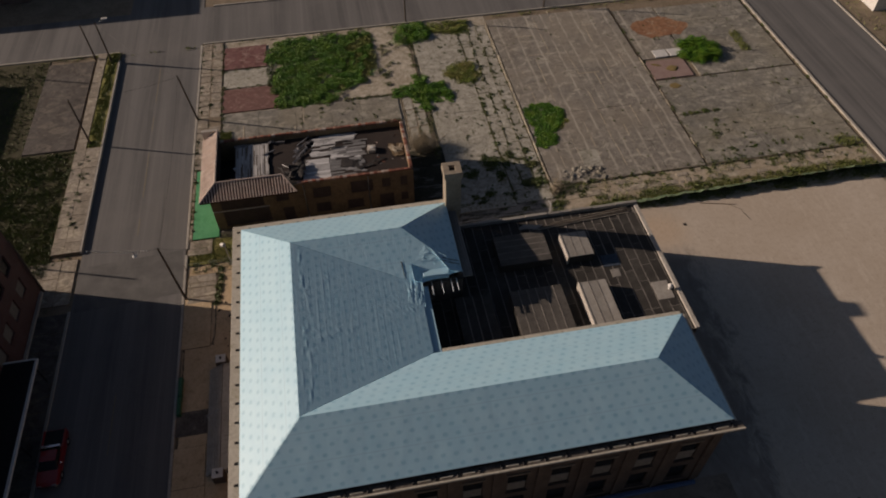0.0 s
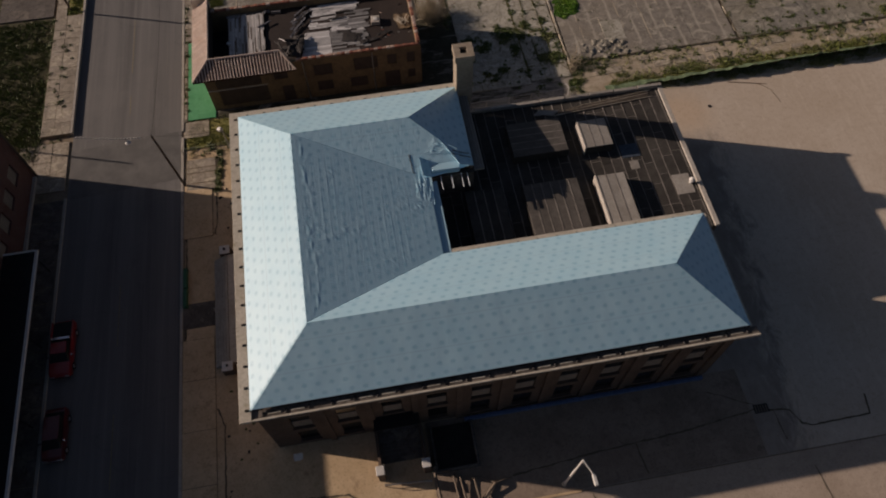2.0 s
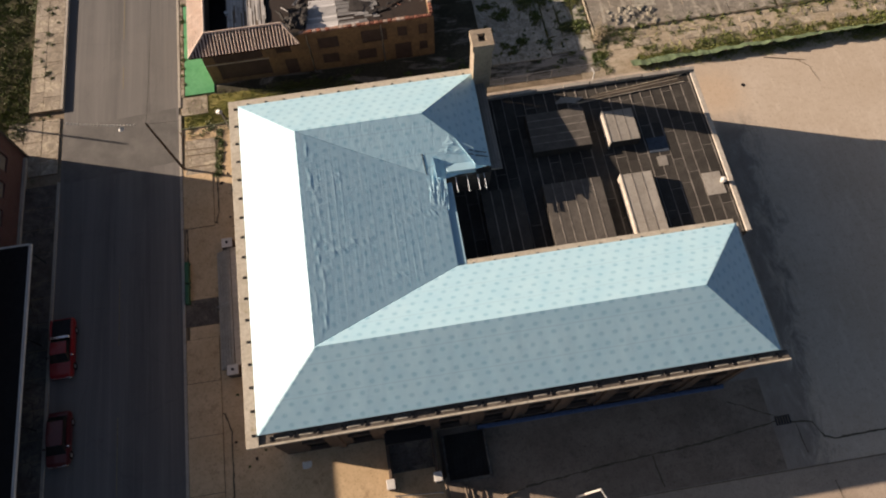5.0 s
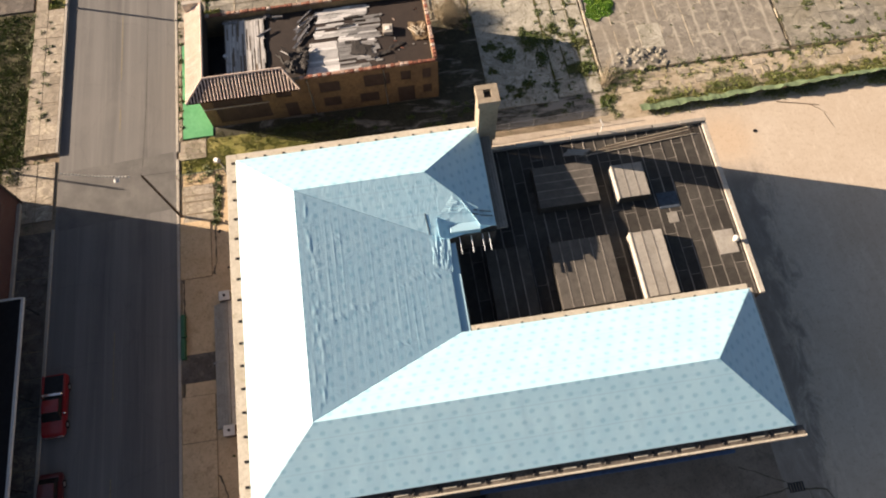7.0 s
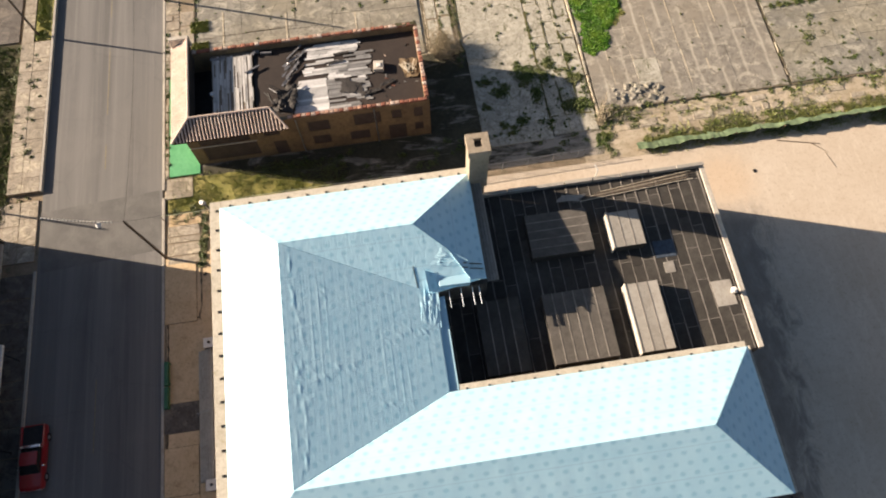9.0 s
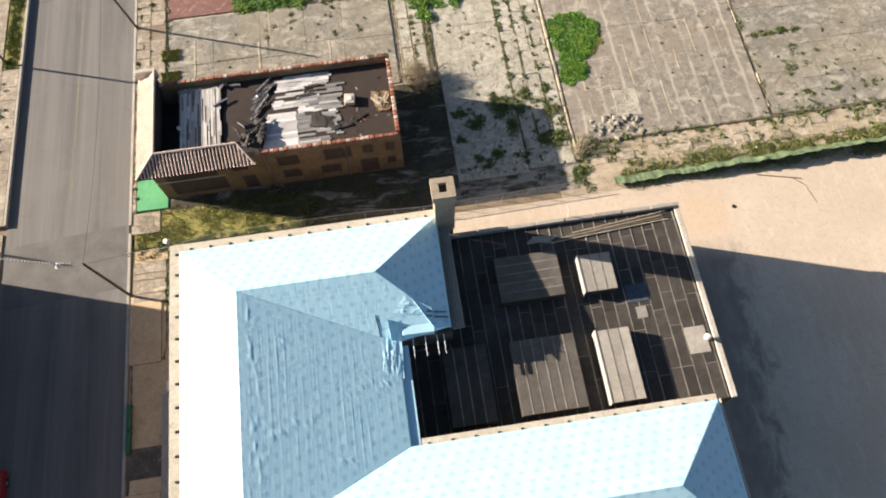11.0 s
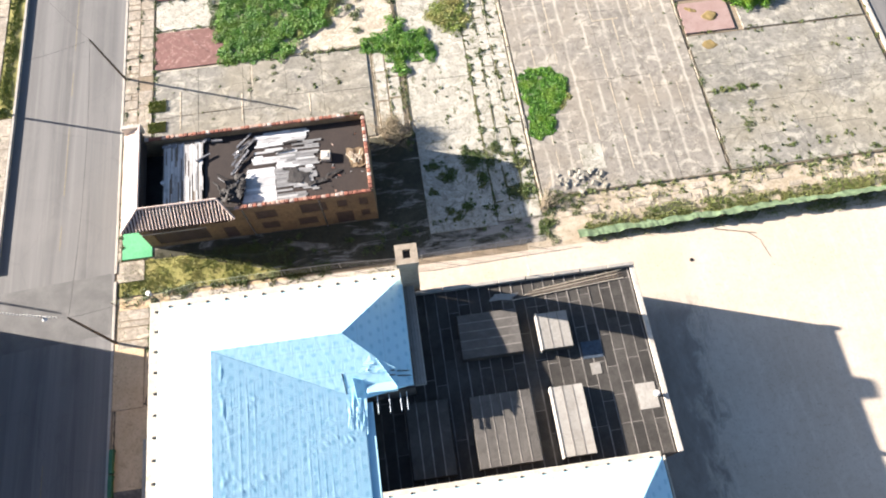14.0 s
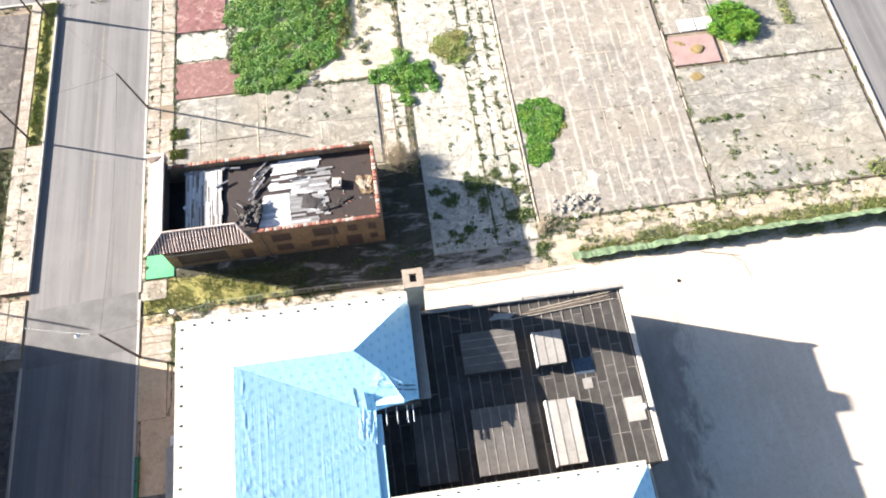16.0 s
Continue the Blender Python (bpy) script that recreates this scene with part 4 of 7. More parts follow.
# ---- annex with a low roof ----
annex = thing("annex", (18, 38, 0), "low annex with dark strip-felted roof and raised roof boxes", "building")
part("wall", box(4.6, 30.95, 0, 27.5, 46.35, 6.7), TAN_WALL, annex)
part("roof_deck", box(4.6, 30.95, 6.7, 27.5, 46.35, 6.86), FELT, annex)
for k in range(8):
    part("parapet", box(9.4 + k * 2.295, 46.1, 6.7, 9.4 + (k + 1) * 2.295 - 0.05, 46.42, 7.2 + 0.05 * (k % 2), 0.03), FELT_PALE, annex, "grey north parapet length")
part("parapet", box(27.35, 30.95, 6.7, 27.75, 46.1, 7.02, 0.03), COPING, annex, "whitish east parapet")
rngA = random.Random(5)
strip = [piece_box(0.86, d, 0.035, 0.008, FELT, "roof_strip") for d in (2.2, 3.1, 2.6)]
seam_mes = [piece_box(w, 3.0, 0.045, 0.01, SEAM, "roof_seam") for w in (0.055, 0.08, 0.11)]
cross_me = piece_box(0.84, 0.05, 0.042, 0.01, SEAM, "cross_seam")
for k in range(25):
    x = 5.1 + k * 0.9
    y = 31.0
    while y < 45.9:
        me = rngA.choice(strip)
        d = me.dimensions.y if hasattr(me, "dimensions") else max(v.co.y for v in me.vertices) * 2
        if y + d > 46.05:
            break
        piece("roof_strip", me, annex, x, y + d / 2, 6.86 + rngA.uniform(-0.004, 0.004))
        if rngA.random() < (0.75 if x > 19 else 0.45):
            piece("cross_seam", cross_me, annex, x, y + d + 0.007, 6.86)
        y += d + 0.015
    for q in range(5):
        piece("roof_seam", rngA.choice(seam_mes), annex, x + 0.45 + rngA.uniform(-0.015, 0.015), 32.5 + q * 3.01, 6.86)


def roof_box(x0, x1, y0, y1, across, pale, worn=True):
    """A raised roof box, felted in strips; pale ones get a west upstand whitened as if sunlit."""
    b = part("roof_box", box(x0, y0, 6.8, x1, y1, 7.80, 0.02), FELT, annex, "raised felted roof box")
    m = FELT_PALE if pale else FELT_MID if worn else FELT
    n = max(3, round(((y1 - y0) if across else (x1 - x0)) / 0.8))
    for k in range(n):
        if across:
            w = (y1 - y0) / n
            me = piece_box(x1 - x0 - 0.02, w - 0.04, 0.05, 0.008, m, "box_strip")
            piece("box_strip", me, b, (x0 + x1) / 2, y0 + (k + 0.5) * w, 7.80)
            if k:
                piece("box_seam", piece_box(x1 - x0 - 0.02, 0.09, 0.06, 0.01, SEAM, "box_seam"), b, (x0 + x1) / 2, y0 + k * w, 7.80)
        else:
            w = (x1 - x0) / n
            me = piece_box(w - 0.04, y1 - y0 - 0.02, 0.05, 0.008, m, "box_strip")
            piece("box_strip", me, b, x0 + (k + 0.5) * w, (y0 + y1) / 2, 7.80)
            if k:
                piece("box_seam", piece_box(0.09, y1 - y0 - 0.02, 0.07, 0.01, SEAM, "box_seam"), b, x0 + k * w, (y0 + y1) / 2, 7.80)
    # sunlight on the west edge is put into the upstand's whitish colour
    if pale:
        part("upstand", box(x0 - 0.14, y0 - 0.05, 6.9, x0 - 0.003, y1 + 0.05, 7.9, 0.02), COPING, b, "west upstand whitened as its sunlit side")


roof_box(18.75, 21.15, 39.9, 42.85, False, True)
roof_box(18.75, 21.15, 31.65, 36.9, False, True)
roof_box(12.4, 17.2, 40.0, 43.6, True, False)
roof_box(12.4, 17.1, 31.7, 37.05, False, False)
# dark felt strips on this box: the shade over it is in their colour
roof_box(7.5, 10.7, 31.6, 37.2, False, False, False)
part("patch", box(21.9, 38.9, 6.9, 23.5, 40.3, 6.935, 0.01), plain("blue_grey_felt", (0.06, 0.085, 0.12), 0.7, 0, 0.5), annex, "dark blue felt patch")
part("patch", box(22.3, 37.6, 6.9, 23.1, 38.5, 6.935, 0.01), FELT_PALE, annex, "small pale felt patch")
part("patch", box(25.4, 34.4, 6.9, 26.9, 36.4, 6.94, 0.01), FELT_PALE, annex, "pale square felt patch")
vent = tagged(thing("roof_vent", (26.8, 35.4, 6.9), "small white metal roof vent", "vent"))
part("stack", rod((26.8, 35.4, 6.86), (26.8, 35.4, 7.35), 0.14, 0.14, 12), WHITE_PAINT, vent)
part("cowl", rod((26.8, 35.4, 7.35), (26.8, 35.4, 7.6), 0.26, 0.12, 12), WHITE_PAINT, vent)
pipe = thing("vent_pipe", (18.9, 47.2, 0), "thin white bent vent pipe on the annex wall", "pipe")
part("riser", rod((18.9, 46.52, 0), (18.9, 46.52, 8.1), 0.05), WHITE_PAINT, pipe)
part("bend", rod((18.9, 46.52, 8.1), (18.7, 46.9, 8.35), 0.05), WHITE_PAINT, pipe)

# ---- the burnt-out house ----
house = thing("burnt_house", (-4, 61, 0), "roofless burnt-out two-storey ochre house with clay tile edges", "house")
HX0, HX1, HY0, HY1 = -14.9, 6.85, 57.05, 65.75
holes_s = [(-13.9, -9.4, 2.95, 4.6), (-13.9, -9.0, 0.5, 2.7), (-8.1, -6.7, 3.2, 4.5), (-7.6, -6.4, 0.0, 2.2), (-4.1, -2.2, 3.0, 4.5), (-4.0, -2.4, 0.8, 2.2),
           (0.0, 2.4, 3.0, 4.7), (-0.6, 1.2, 0.7, 2.1), (3.4, 4.3, 3.3, 4.6), (5.4, 6.2, 3.2, 4.6), (3.0, 4.6, 0.0, 2.3), (5.4, 6.2, 1.0, 2.2)]
part("wall", wall_with_openings(HX0, HX1, 0, 5.35, holes_s, HY0, 0.35, "x", STUCCO, "house_wall"), STUCCO, house)
part("wall", wall_with_openings(HX0, HX1, 0, 5.35, [], HY1, -0.35, "x", STUCCO, "house_wall"), STUCCO, house)
part("wall", wall_with_openings(HY0 + 0.35, HY1 - 0.35, 0, 5.35, [], HX0, 0.35, "y", STUCCO, "house_wall"), STUCCO, house)
part("wall", wall_with_openings(HY0 + 0.35, HY1 - 0.35, 0, 5.35, [], HX1, -0.35, "y", STUCCO, "house_wall"), STUCCO, house)
for h in holes_s:
    part("window", box(h[0] + 0.02, HY0 + 0.06, h[2] + 0.02, h[1] - 0.02, HY0 + 0.11, h[3] - 0.02), SHUTTER, house, "dull brown boarded window")
part("inner_floor", box(HX0 + 0.35, HY0 + 0.35, 2.6, HX1 - 0.35, HY1 - 0.35, 2.75), CHAR, house, "charred upper floor")
part("partition", box(-8.42, HY0 + 0.35, 2.75, -8.2, HY1 - 0.35, 4.66), CHAR, house)
part("string_course", box(HX0 + 0.02, HY0 - 0.06, 2.74, -8.9, HY0 - 0.002, 2.88, 0.01), COPING, house, "thin whitish band on the wall")
for x in (-5.0, 1.9):
    part("drainpipe", rod((x, HY0 - 0.07, 0), (x, HY0 - 0.07, 5.2), 0.06), GALV, house)
# clay coping
rngH = random.Random(11)
cop_x = [piece_box(0.36, 0.36, 0.17, 0.05, COPING_BRICK, "coping_tile"), piece_box(0.40, 0.33, 0.15, 0.06, COPING_BRICK, "coping_tile")]
cop_y = [piece_box(0.36, 0.36, 0.17, 0.05, COPING_BRICK, "coping_tile"), piece_box(0.33, 0.40, 0.15, 0.06, COPING_BRICK, "coping_tile")]
x = -5.4
while x < HX1 - 0.1:
    piece("coping_tile", rngH.choice(cop_x), house, x, HY0 + 0.17, 5.35, rngH.uniform(-0.04, 0.04))
    x += 0.41
x = -13.6
while x < HX1 - 0.1:
    piece("coping_tile", rngH.choice(cop_x), house, x, HY1 - 0.17, 5.35, rngH.uniform(-0.04, 0.04))
    x += 0.41
y = HY0 + 0.6
while y < HY1 - 0.4:
    piece("coping_tile", rngH.choice(cop_y), house, HX1 - 0.17, y, 5.35, rngH.uniform(-0.04, 0.04))
    y += 0.41


def barrel(name, a, b, r, mat, sides=5):
    """One column of half-round clay tiles from the eave a up to b, stepped at every tile."""
    a, b = Vector(a), Vector(b)
    d = b - a
    f = d.normalized()
    s = f.cross(Vector((0, 0, 1))).normalized()
    n = s.cross(f).normalized()
    if n.z < 0:
        n.negate()
    steps_n = max(1, round(d.length / 0.42))
    verts, faces = [], []
    for k in range(steps_n):
        for q, rr in ((0, r * 1.04), (1, r * 0.96)):
            c = a + f * (d.length * (k + q) / steps_n) + n * (0.02 if q == 0 else 0.0)
            for i in range(sides + 1):
                t = math.pi * i / sides
                verts.append(c + s * (rr * math.cos(t)) + n * (rr * math.sin(t)))
        o = k * 2 * (sides + 1)
        for i in range(sides):
            faces.append((o + i, o + i + 1, o + sides + 2 + i, o + sides + 1 + i))
    return mesh_of(name, verts, faces, mat)


# tiled pent roof on the west and south-west sides
OX, OY, IX, IY, ZO, ZI = -15.75, 56.35, -13.95, 57.95, 4.95, 6.15
YT, XT, XTI = 66.6, -5.7, -7.0
verts = [(OX, OY, ZO), (XT, OY, ZO), (XTI, IY, ZI), (IX, IY, ZI), (IX, YT, ZI), (OX, YT, ZO)]
low = [(x, y, z - 0.14) for x, y, z in verts]
pent_me = mesh_of("pent_deck", verts + low, [(0, 1, 2, 3), (0, 3, 4, 5), (9, 8, 7, 6), (11, 10, 9, 6), (0, 6, 7, 1), (1, 7, 8, 2), (2, 8, 9, 3), (3, 9, 10, 4), (4, 10, 11, 5), (5, 11, 6, 0)], DARK_DECK)
pent = part("pent_roof", pent_me, DARK_DECK, house, "clay tile pent roof")
part("pent_wall", box(IX - 0.02, IY, 4.6, IX + 0.14, YT - 0.6, 6.1, 0.01), BURNT_CEIL, house)
part("pent_wall", box(IX + 0.14, IY - 0.12, 4.6, XTI, IY + 0.02, 6.1, 0.01), BURNT_CEIL, house)
k = 0
x = OX + 0.15
while x < XT - 0.05:
    top = 1.0
    if x < IX:
        top = (x - OX) / (IX - OX)
    if x > XTI:
        top = (XT - x) / (XT - XTI)
    if top > 0.06:
        part("roof_tile", barrel("roof_tile", (x, OY, ZO + 0.01), (x, OY + (IY - OY) * top, ZO + 0.01 + (ZI - ZO) * top), 0.076, TILE), TILE, pent)
    x += 0.30
y = OY + 0.15
while y < YT:
    top = min(1.0, (y - OY) / (IY - OY))
    if top > 0.06:
        part("roof_tile", barrel("roof_tile", (OX, y, ZO + 0.01), (OX + (IX - OX) * top, y, ZO + 0.01 + (ZI - ZO) * top), 0.10, TILE), TILE, pent)
    y += 0.27
part("hip_tiles", barrel("hip_tiles", (OX, OY, ZO + 0.05), (IX, IY, ZI + 0.05), 0.12, TILE), TILE, pent)
part("hip_tiles", barrel("hip_tiles", (XT, OY, ZO + 0.05), (XTI, IY, ZI + 0.05), 0.10, TILE), TILE, pent)
part("ridge_tiles", barrel("ridge_tiles", (IX, IY, ZI + 0.02), (IX, YT, ZI + 0.02), 0.11, TILE), TILE, pent)
part("ridge_tiles", barrel("ridge_tiles", (IX, IY, ZI + 0.02), (XTI, IY, ZI + 0.02), 0.11, TILE), TILE, pent)
part("pent_end", box(OX + 0.1, YT - 0.12, ZO + 0.2, IX + 0.1, YT + 0.25, ZI + 0.12, 0.02, radians(0)), COPING, house, "white plastered gable end")

# loose boards still lying on the ceiling joists
part("joist_deck", box(-12.2, 58.2, 4.66, -8.6, 65.3, 4.86), OLD_WOOD, house)
for k in range(28):
    y = 58.3 + rngH.uniform(0, 0.25)
    x = -12.1 + k * 0.128
    while y < 65.0:
        L = rngH.uniform(0.9, 3.4)
        if rngH.random() < 0.86:
            part("board", box(x, y, 4.865, x + 0.122, min(y + L, 65.2 + rngH.uniform(-0.4, 0)), 4.89 + rngH.uniform(0, 0.025)), GREY_WOOD, house)
        y += L + 0.01
part("ceiling", box(-8.2, 57.42, 4.46, 6.48, 65.38, 4.70), BURNT_CEIL, house, "burnt brown ceiling")
# bleached sheathing, whole in one part and broken into slats in the other
for k in range(16):
    y = 57.75 + k * 0.225
    part("board", box(-5.0 + rngH.uniform(-0.12, 0.12) + 0.03 * k, y, 4.71, -1.95 + rngH.uniform(-0.05, 0.05), y + 0.221, 4.745 + rngH.uniform(0, 0.006)), GREY_WOOD_X, house)
rows = 33
left, right = -3.0, 2.6
for k in range(rows):
    y = 57.75 + k * 0.225
    f = k / rows
    if k % 3 == 0:
        left = (-1.95 if f < 0.48 else -4.3 + 1.6 * (f - 0.48)) + rngH.uniform(-0.1, 0.25)
        right = (1.5 + 2.2 * f if f < 0.5 else 2.7 - 1.9 * max(0, f - 0.62) / 0.38) + rngH.uniform(-0.7, 0.3)
    p = left + (rngH.uniform(-0.1, 0.1) if f > 0.48 else 0.0)
    end = right + rngH.uniform(-0.25, 0.15)
    hole = 0.22 if 0.55 < f < 0.85 else 0.10
    while p < end - 0.2:
        q = min(end, p + rngH.uniform(0.6, 2.2))
        if rngH.random() > hole:
            z = 4.71 + rngH.uniform(0, 0.05)
            pale = f > 0.82 or (f > 0.45 and p < -1.6) or rngH.random() < 0.15
            part("board", box(p, y, z, q - 0.012, y + rngH.uniform(0.205, 0.22), z + 0.03, 0, rngH.uniform(-0.012, 0.012)), GREY_WOOD_X if pale else GREY_WOOD_DULL, house)
        p = q
# bare soot-black ridge of wall at the far corner, with moss
part("wall_moss", crumple("wall_moss", 5.6, 65.6, 5.5, 2.4, 0.35, 0.10, 71.0, LAWN_SOIL, 16, 0.0, 0.0, 0.0), LAWN_SOIL, house, "dark moss on the wall top")

# ---- brick building across the street ----
west = thing("brick_building", (-45, 20, 0), "dark red brick building with flat roof and street canopy", "building")
WB = [(y - 0.8, y + 0.8, z0, z1) for y in [49.4 - 2.65 * k for k in range(24)] for z0, z1 in ((2.6, 4.3), (5.9, 7.6))]
part("east_wall", wall_with_openings(-22, 52.0, 0, 9.5, WB, -32.7, -0.35, "y", RED_BRICK, "east_wall"), RED_BRICK, west)
part("north_wall", wall_with_openings(-70, -33.05, 0, 9.5, [], 52.0, -0.35, "x", RED_BRICK, "north_wall"), RED_BRICK, west)
part("south_wall", wall_with_openings(-70, -33.05, 0, 9.5, [], -22, 0.35, "x", RED_BRICK, "south_wall"), RED_BRICK, west)
part("west_wall", wall_with_openings(-21.65, 51.65, 0, 9.5, [], -70, 0.35, "y", RED_BRICK, "west_wall"), RED_BRICK, west)
part("roof", box(-69.7, -21.7, 8.9, -33.0, 51.7, 9.05), FELT, west)
part("coping", box(-33.1, -22.1, 9.5, -32.6, 52.1, 9.62, 0.02), COPING, west)
for h in WB:
    part("window", box(-32.92, h[0] + 0.02, h[2] + 0.02, -32.88, h[1] - 0.02, h[3] - 0.02), BOARD_UP if h[2] < 4 else DARK_GLASS, west, "boarded window" if h[2] < 4 else "")
part("base_strip", box(-32.69, -22, 0, -32.4, 51.5, 0.35, 0.02), KERB, west)
canopy = part("canopy", box(-32.69, -20, 3.05, -29.95, 40.9, 3.15), DARK_METAL, west, "dark street canopy with white edge")
part("fascia", box(-29.95, -20, 2.98, -29.72, 41.0, 3.25, 0.02), WHITE_PAINT, canopy)
part("fascia", box(-32.69, 40.9, 2.98, -29.95, 41.06, 3.25, 0.02), WHITE_PAINT, canopy)
for y in (40.5, 33, 26, 19, 12, 5, -2):
    part("post", rod((-30.1, y, 0.1), (-30.1, y, 3.05), 0.06), DARK_METAL, canopy)

# out-of-view block, added only to cast the shadow over the lot
block = thing("unseen_block", (-68, 82, 0), "unseen low brick block added to shade the vacant lot", "building")
part("wall", box(-80, 66, -0.06, -56.4, 93.5, 5.4, 0.02), RED_BRICK, block)
part("roof", box(-80.2, 65.8, 5.4, -56.2, 93.7, 5.6, 0.02), FELT, block)

north = thing("north_building", (-60, 120, 0), "dark brick building beyond the cross street", "building")
part("wall", box(-90, 112, 0, -45, 140, 9.5, 0.02), RED_BRICK, north)
part("roof", box(-90.2, 111.8, 9.5, -44.8, 140.2, 9.7, 0.02), FELT, north)

shed = thing("white_shed", (82.5, 86.5, 0), "small white shed beyond the far street", "shed")
part("wall", box(80.9, 84.6, -0.06, 84.4, 88.4, 2.3, 0.02), WHITE_PAINT, shed)
bm = bmesh.new()
add_box(bm, 80.6, 84.3, 2.3, 84.7, 88.7, 2.45, 0.02)
part("roof", bm, GALV, shed)

# ---- sidewalks ----
paving("pavement_west", -32.5, -29.55, 56.4, 73.8, 2, 9, 0.33, PAVE, "raised cracked concrete sidewalk by the street", seed=1)
paving("pavement_northwest", -32.5, -31.3, 73.8, 94.7, 1, 12, 0.30, PAVE, "narrow raised concrete walk", seed=2)
paving("pavement_corner", -34.5, -29.6, 49.5, 55.6, 3, 3, 0.05, PAVE, "cracked concrete corner paving", seed=3)
# dark concrete instead of PAVE here: the canopy's shade is in the colour
paving("pavement_brick_front", -32.4, -29.55, -20, 48.3, 1, 30, 0.13, CONCRETE_DARK, "concrete sidewalk darkened for the shade under the canopy", seed=4)
paving("pavement_front", -18.15, -15.4, 14.5, 31.5, 1, 4, 0.06, COURT, "earth-stained tan sidewalk before the building", seed=5)
paving("pavement_front_b", -18.15, -15.4, 41.8, 48.0, 1, 1, 0.05, COURT, "earth-stained apron slab by the kerb", seed=6)
paving("pavement_path", -18.15, -15.35, 32.6, 35.0, 1, 1, 0.05, CONCRETE_DARK, "dark paved path to the entrance steps", seed=7)
paving("pavement_gate", -17.9, -15.0, 47.2, 51.0, 1, 4, 0.06, PAVE, "cracked concrete entrance slabs", seed=8, gap=0.07)
paving("pavement_house", -18.15, -15.6, 53.8, 55.9, 1, 1, 0.05, PAVE, "pale concrete apron by the kerb", seed=9)
slab("pavement_green", -17.75, -14.9, 56.1, 67.2, -0.2, 0.07, GREEN_PAINT, "bright green painted strip along the house", "pavement")
paving("pavement_kerbside", -18.15, -17.76, 55.9, 77.0, 1, 20, 0.1, PAVE, "crumbling narrow paving along the kerb", seed=10, gap=0.08, skip=0.15)
paving("pavement_lots", -18.15, -15.2, 67.4, 94.6, 2, 14, 0.1, PAVE, "broken concrete sidewalk squares with weeds", seed=11, gap=0.08, skip=0.03, jitter=0.015, broken=0.25)

paving("pavement_strip", 24.2, 62.4, 54.5, 56.5, 20, 2, 0.045, PAVE, "broken pale slabs half sunk in the sandy strip", seed=23, gap=0.16, skip=0.4, jitter=0.03, broken=0.35, bed_mat=STRIP)
# ---- vacant lots of old floor slabs ----
paving("floor_slab_a", -14.9, 7.6, 66.4, 77.6, 5, 2, 0.08, CONCRETE, "grey concrete floor of a vanished building", seed=12, gap=0.018, bed_mat=CONCRETE, jitter=0.003)
paving("floor_slab_b", 8.2, 10.8, 66.5, 77.6, 2, 3, 0.06, CONCRETE_PALE, "narrow pale concrete strip with weeds", seed=13, gap=0.1)
paving("floor_slab_white", 11.6, 18.2, 54.6, 92.0, 2, 4, 0.05, CONCRETE_PALE, "whitish worn concrete floor", seed=14, gap=0.02, jitter=0.006, broken=0.1, bed_mat=PALE_BED)
paving("floor_slab_white_b", 18.3, 22.6, 55.0, 92.0, 3, 6, 0.04, CONCRETE_PALE, "whitish broken concrete floor with weedy joints", seed=15, gap=0.05, jitter=0.012, broken=0.35, bed_mat=PALE_BED)
paving("floor_slab_brown", 23.1, 41.9, 57.0, 93.2, 4, 3, 0.10, CONCRETE_BROWN, "brownish concrete floor with pale wall traces", seed=16, gap=0.006, bed_mat=CONCRETE_BROWN, jitter=0.002)
paving("floor_slab_grey", 42.3, 62.4, 57.2, 73.9, 5, 4, 0.09, CONCRETE, "grey concrete floor divided by weedy joints", seed=17, gap=0.02, bed_mat=CONCRETE, jitter=0.003)
paving("floor_slab_grey_b", 48.8, 62.4, 74.1, 91.6, 3, 4, 0.09, CONCRETE, "grey concrete floor divided by weedy joints", seed=18, gap=0.02, bed_mat=CONCRETE, jitter=0.003)
paving("floor_slab_grey_c", 42.3, 48.6, 79.0, 92.0, 2, 3, 0.07, CONCRETE_BROWN, "brown stained concrete floor", seed=19, gap=0.015, bed_mat=CONCRETE_BROWN, jitter=0.003)
slab("floor_red_a", -15.0, -9.2, 87.6, 93.0, -0.2, 0.1, RED_TILE_FLOOR, "dark red painted floor square", "floor")
slab("floor_red_b", -15.0, -7.7, 77.9, 82.9, -0.2, 0.1, SWIRL.m, "faded red painted floor square with pale swirling scuffs", "floor")
slab("floor_pale_c", -15.0, -8.6, 83.2, 87.3, -0.2, 0.06, CONCRETE_PALE, "pale broken concrete floor between red squares", "floor")
slab("floor_pad", 27.7, 30.0, 59.2, 62.2, -0.1, 0.118, CONCRETE_PALE, "pale concrete pad on the brown floor", "floor")
slab("floor_pink", 42.4, 47.9, 74.3, 78.4, -0.2, 0.1, PINK_FLOOR, "pink painted floor square", "floor")
verts = [(47.4, 86.5, 0.106)]
for k in range(40):
    a = 2 * math.pi * k / 40
    r_ = 1 + 0.30 * noise.noise((math.cos(a) * 1.6, math.sin(a) * 1.6, 4.0)) + 0.12 * noise.noise((math.cos(a) * 6, math.sin(a) * 6, 1.0))
    verts.append((47.4 + 4.0 * r_ * math.cos(a), 86.5 + 2.8 * r_ * math.sin(a), 0.106))
tagged(part("floor_rusty", mesh_of("floor_rusty", verts, [(0, 1 + k, 1 + (k + 1) % 40) for k in range(40)], RUST), RUST, None), "rusty brown stained floor patch", "floor", "", "structure")
for x0 in (44.3, 46.5):
    slab("floor_panel", x0, x0 + 1.95, 79.1, 80.8, 0.0, 0.16, WHITE_PAINT, "white square panel lying on the slab", "panel", kind="")
slab("floor_lot_w", -39.0, -32.9, 74.2, 93.4, -0.2, 0.12, CONCRETE_DARK, "dark stained concrete floor", "floor")
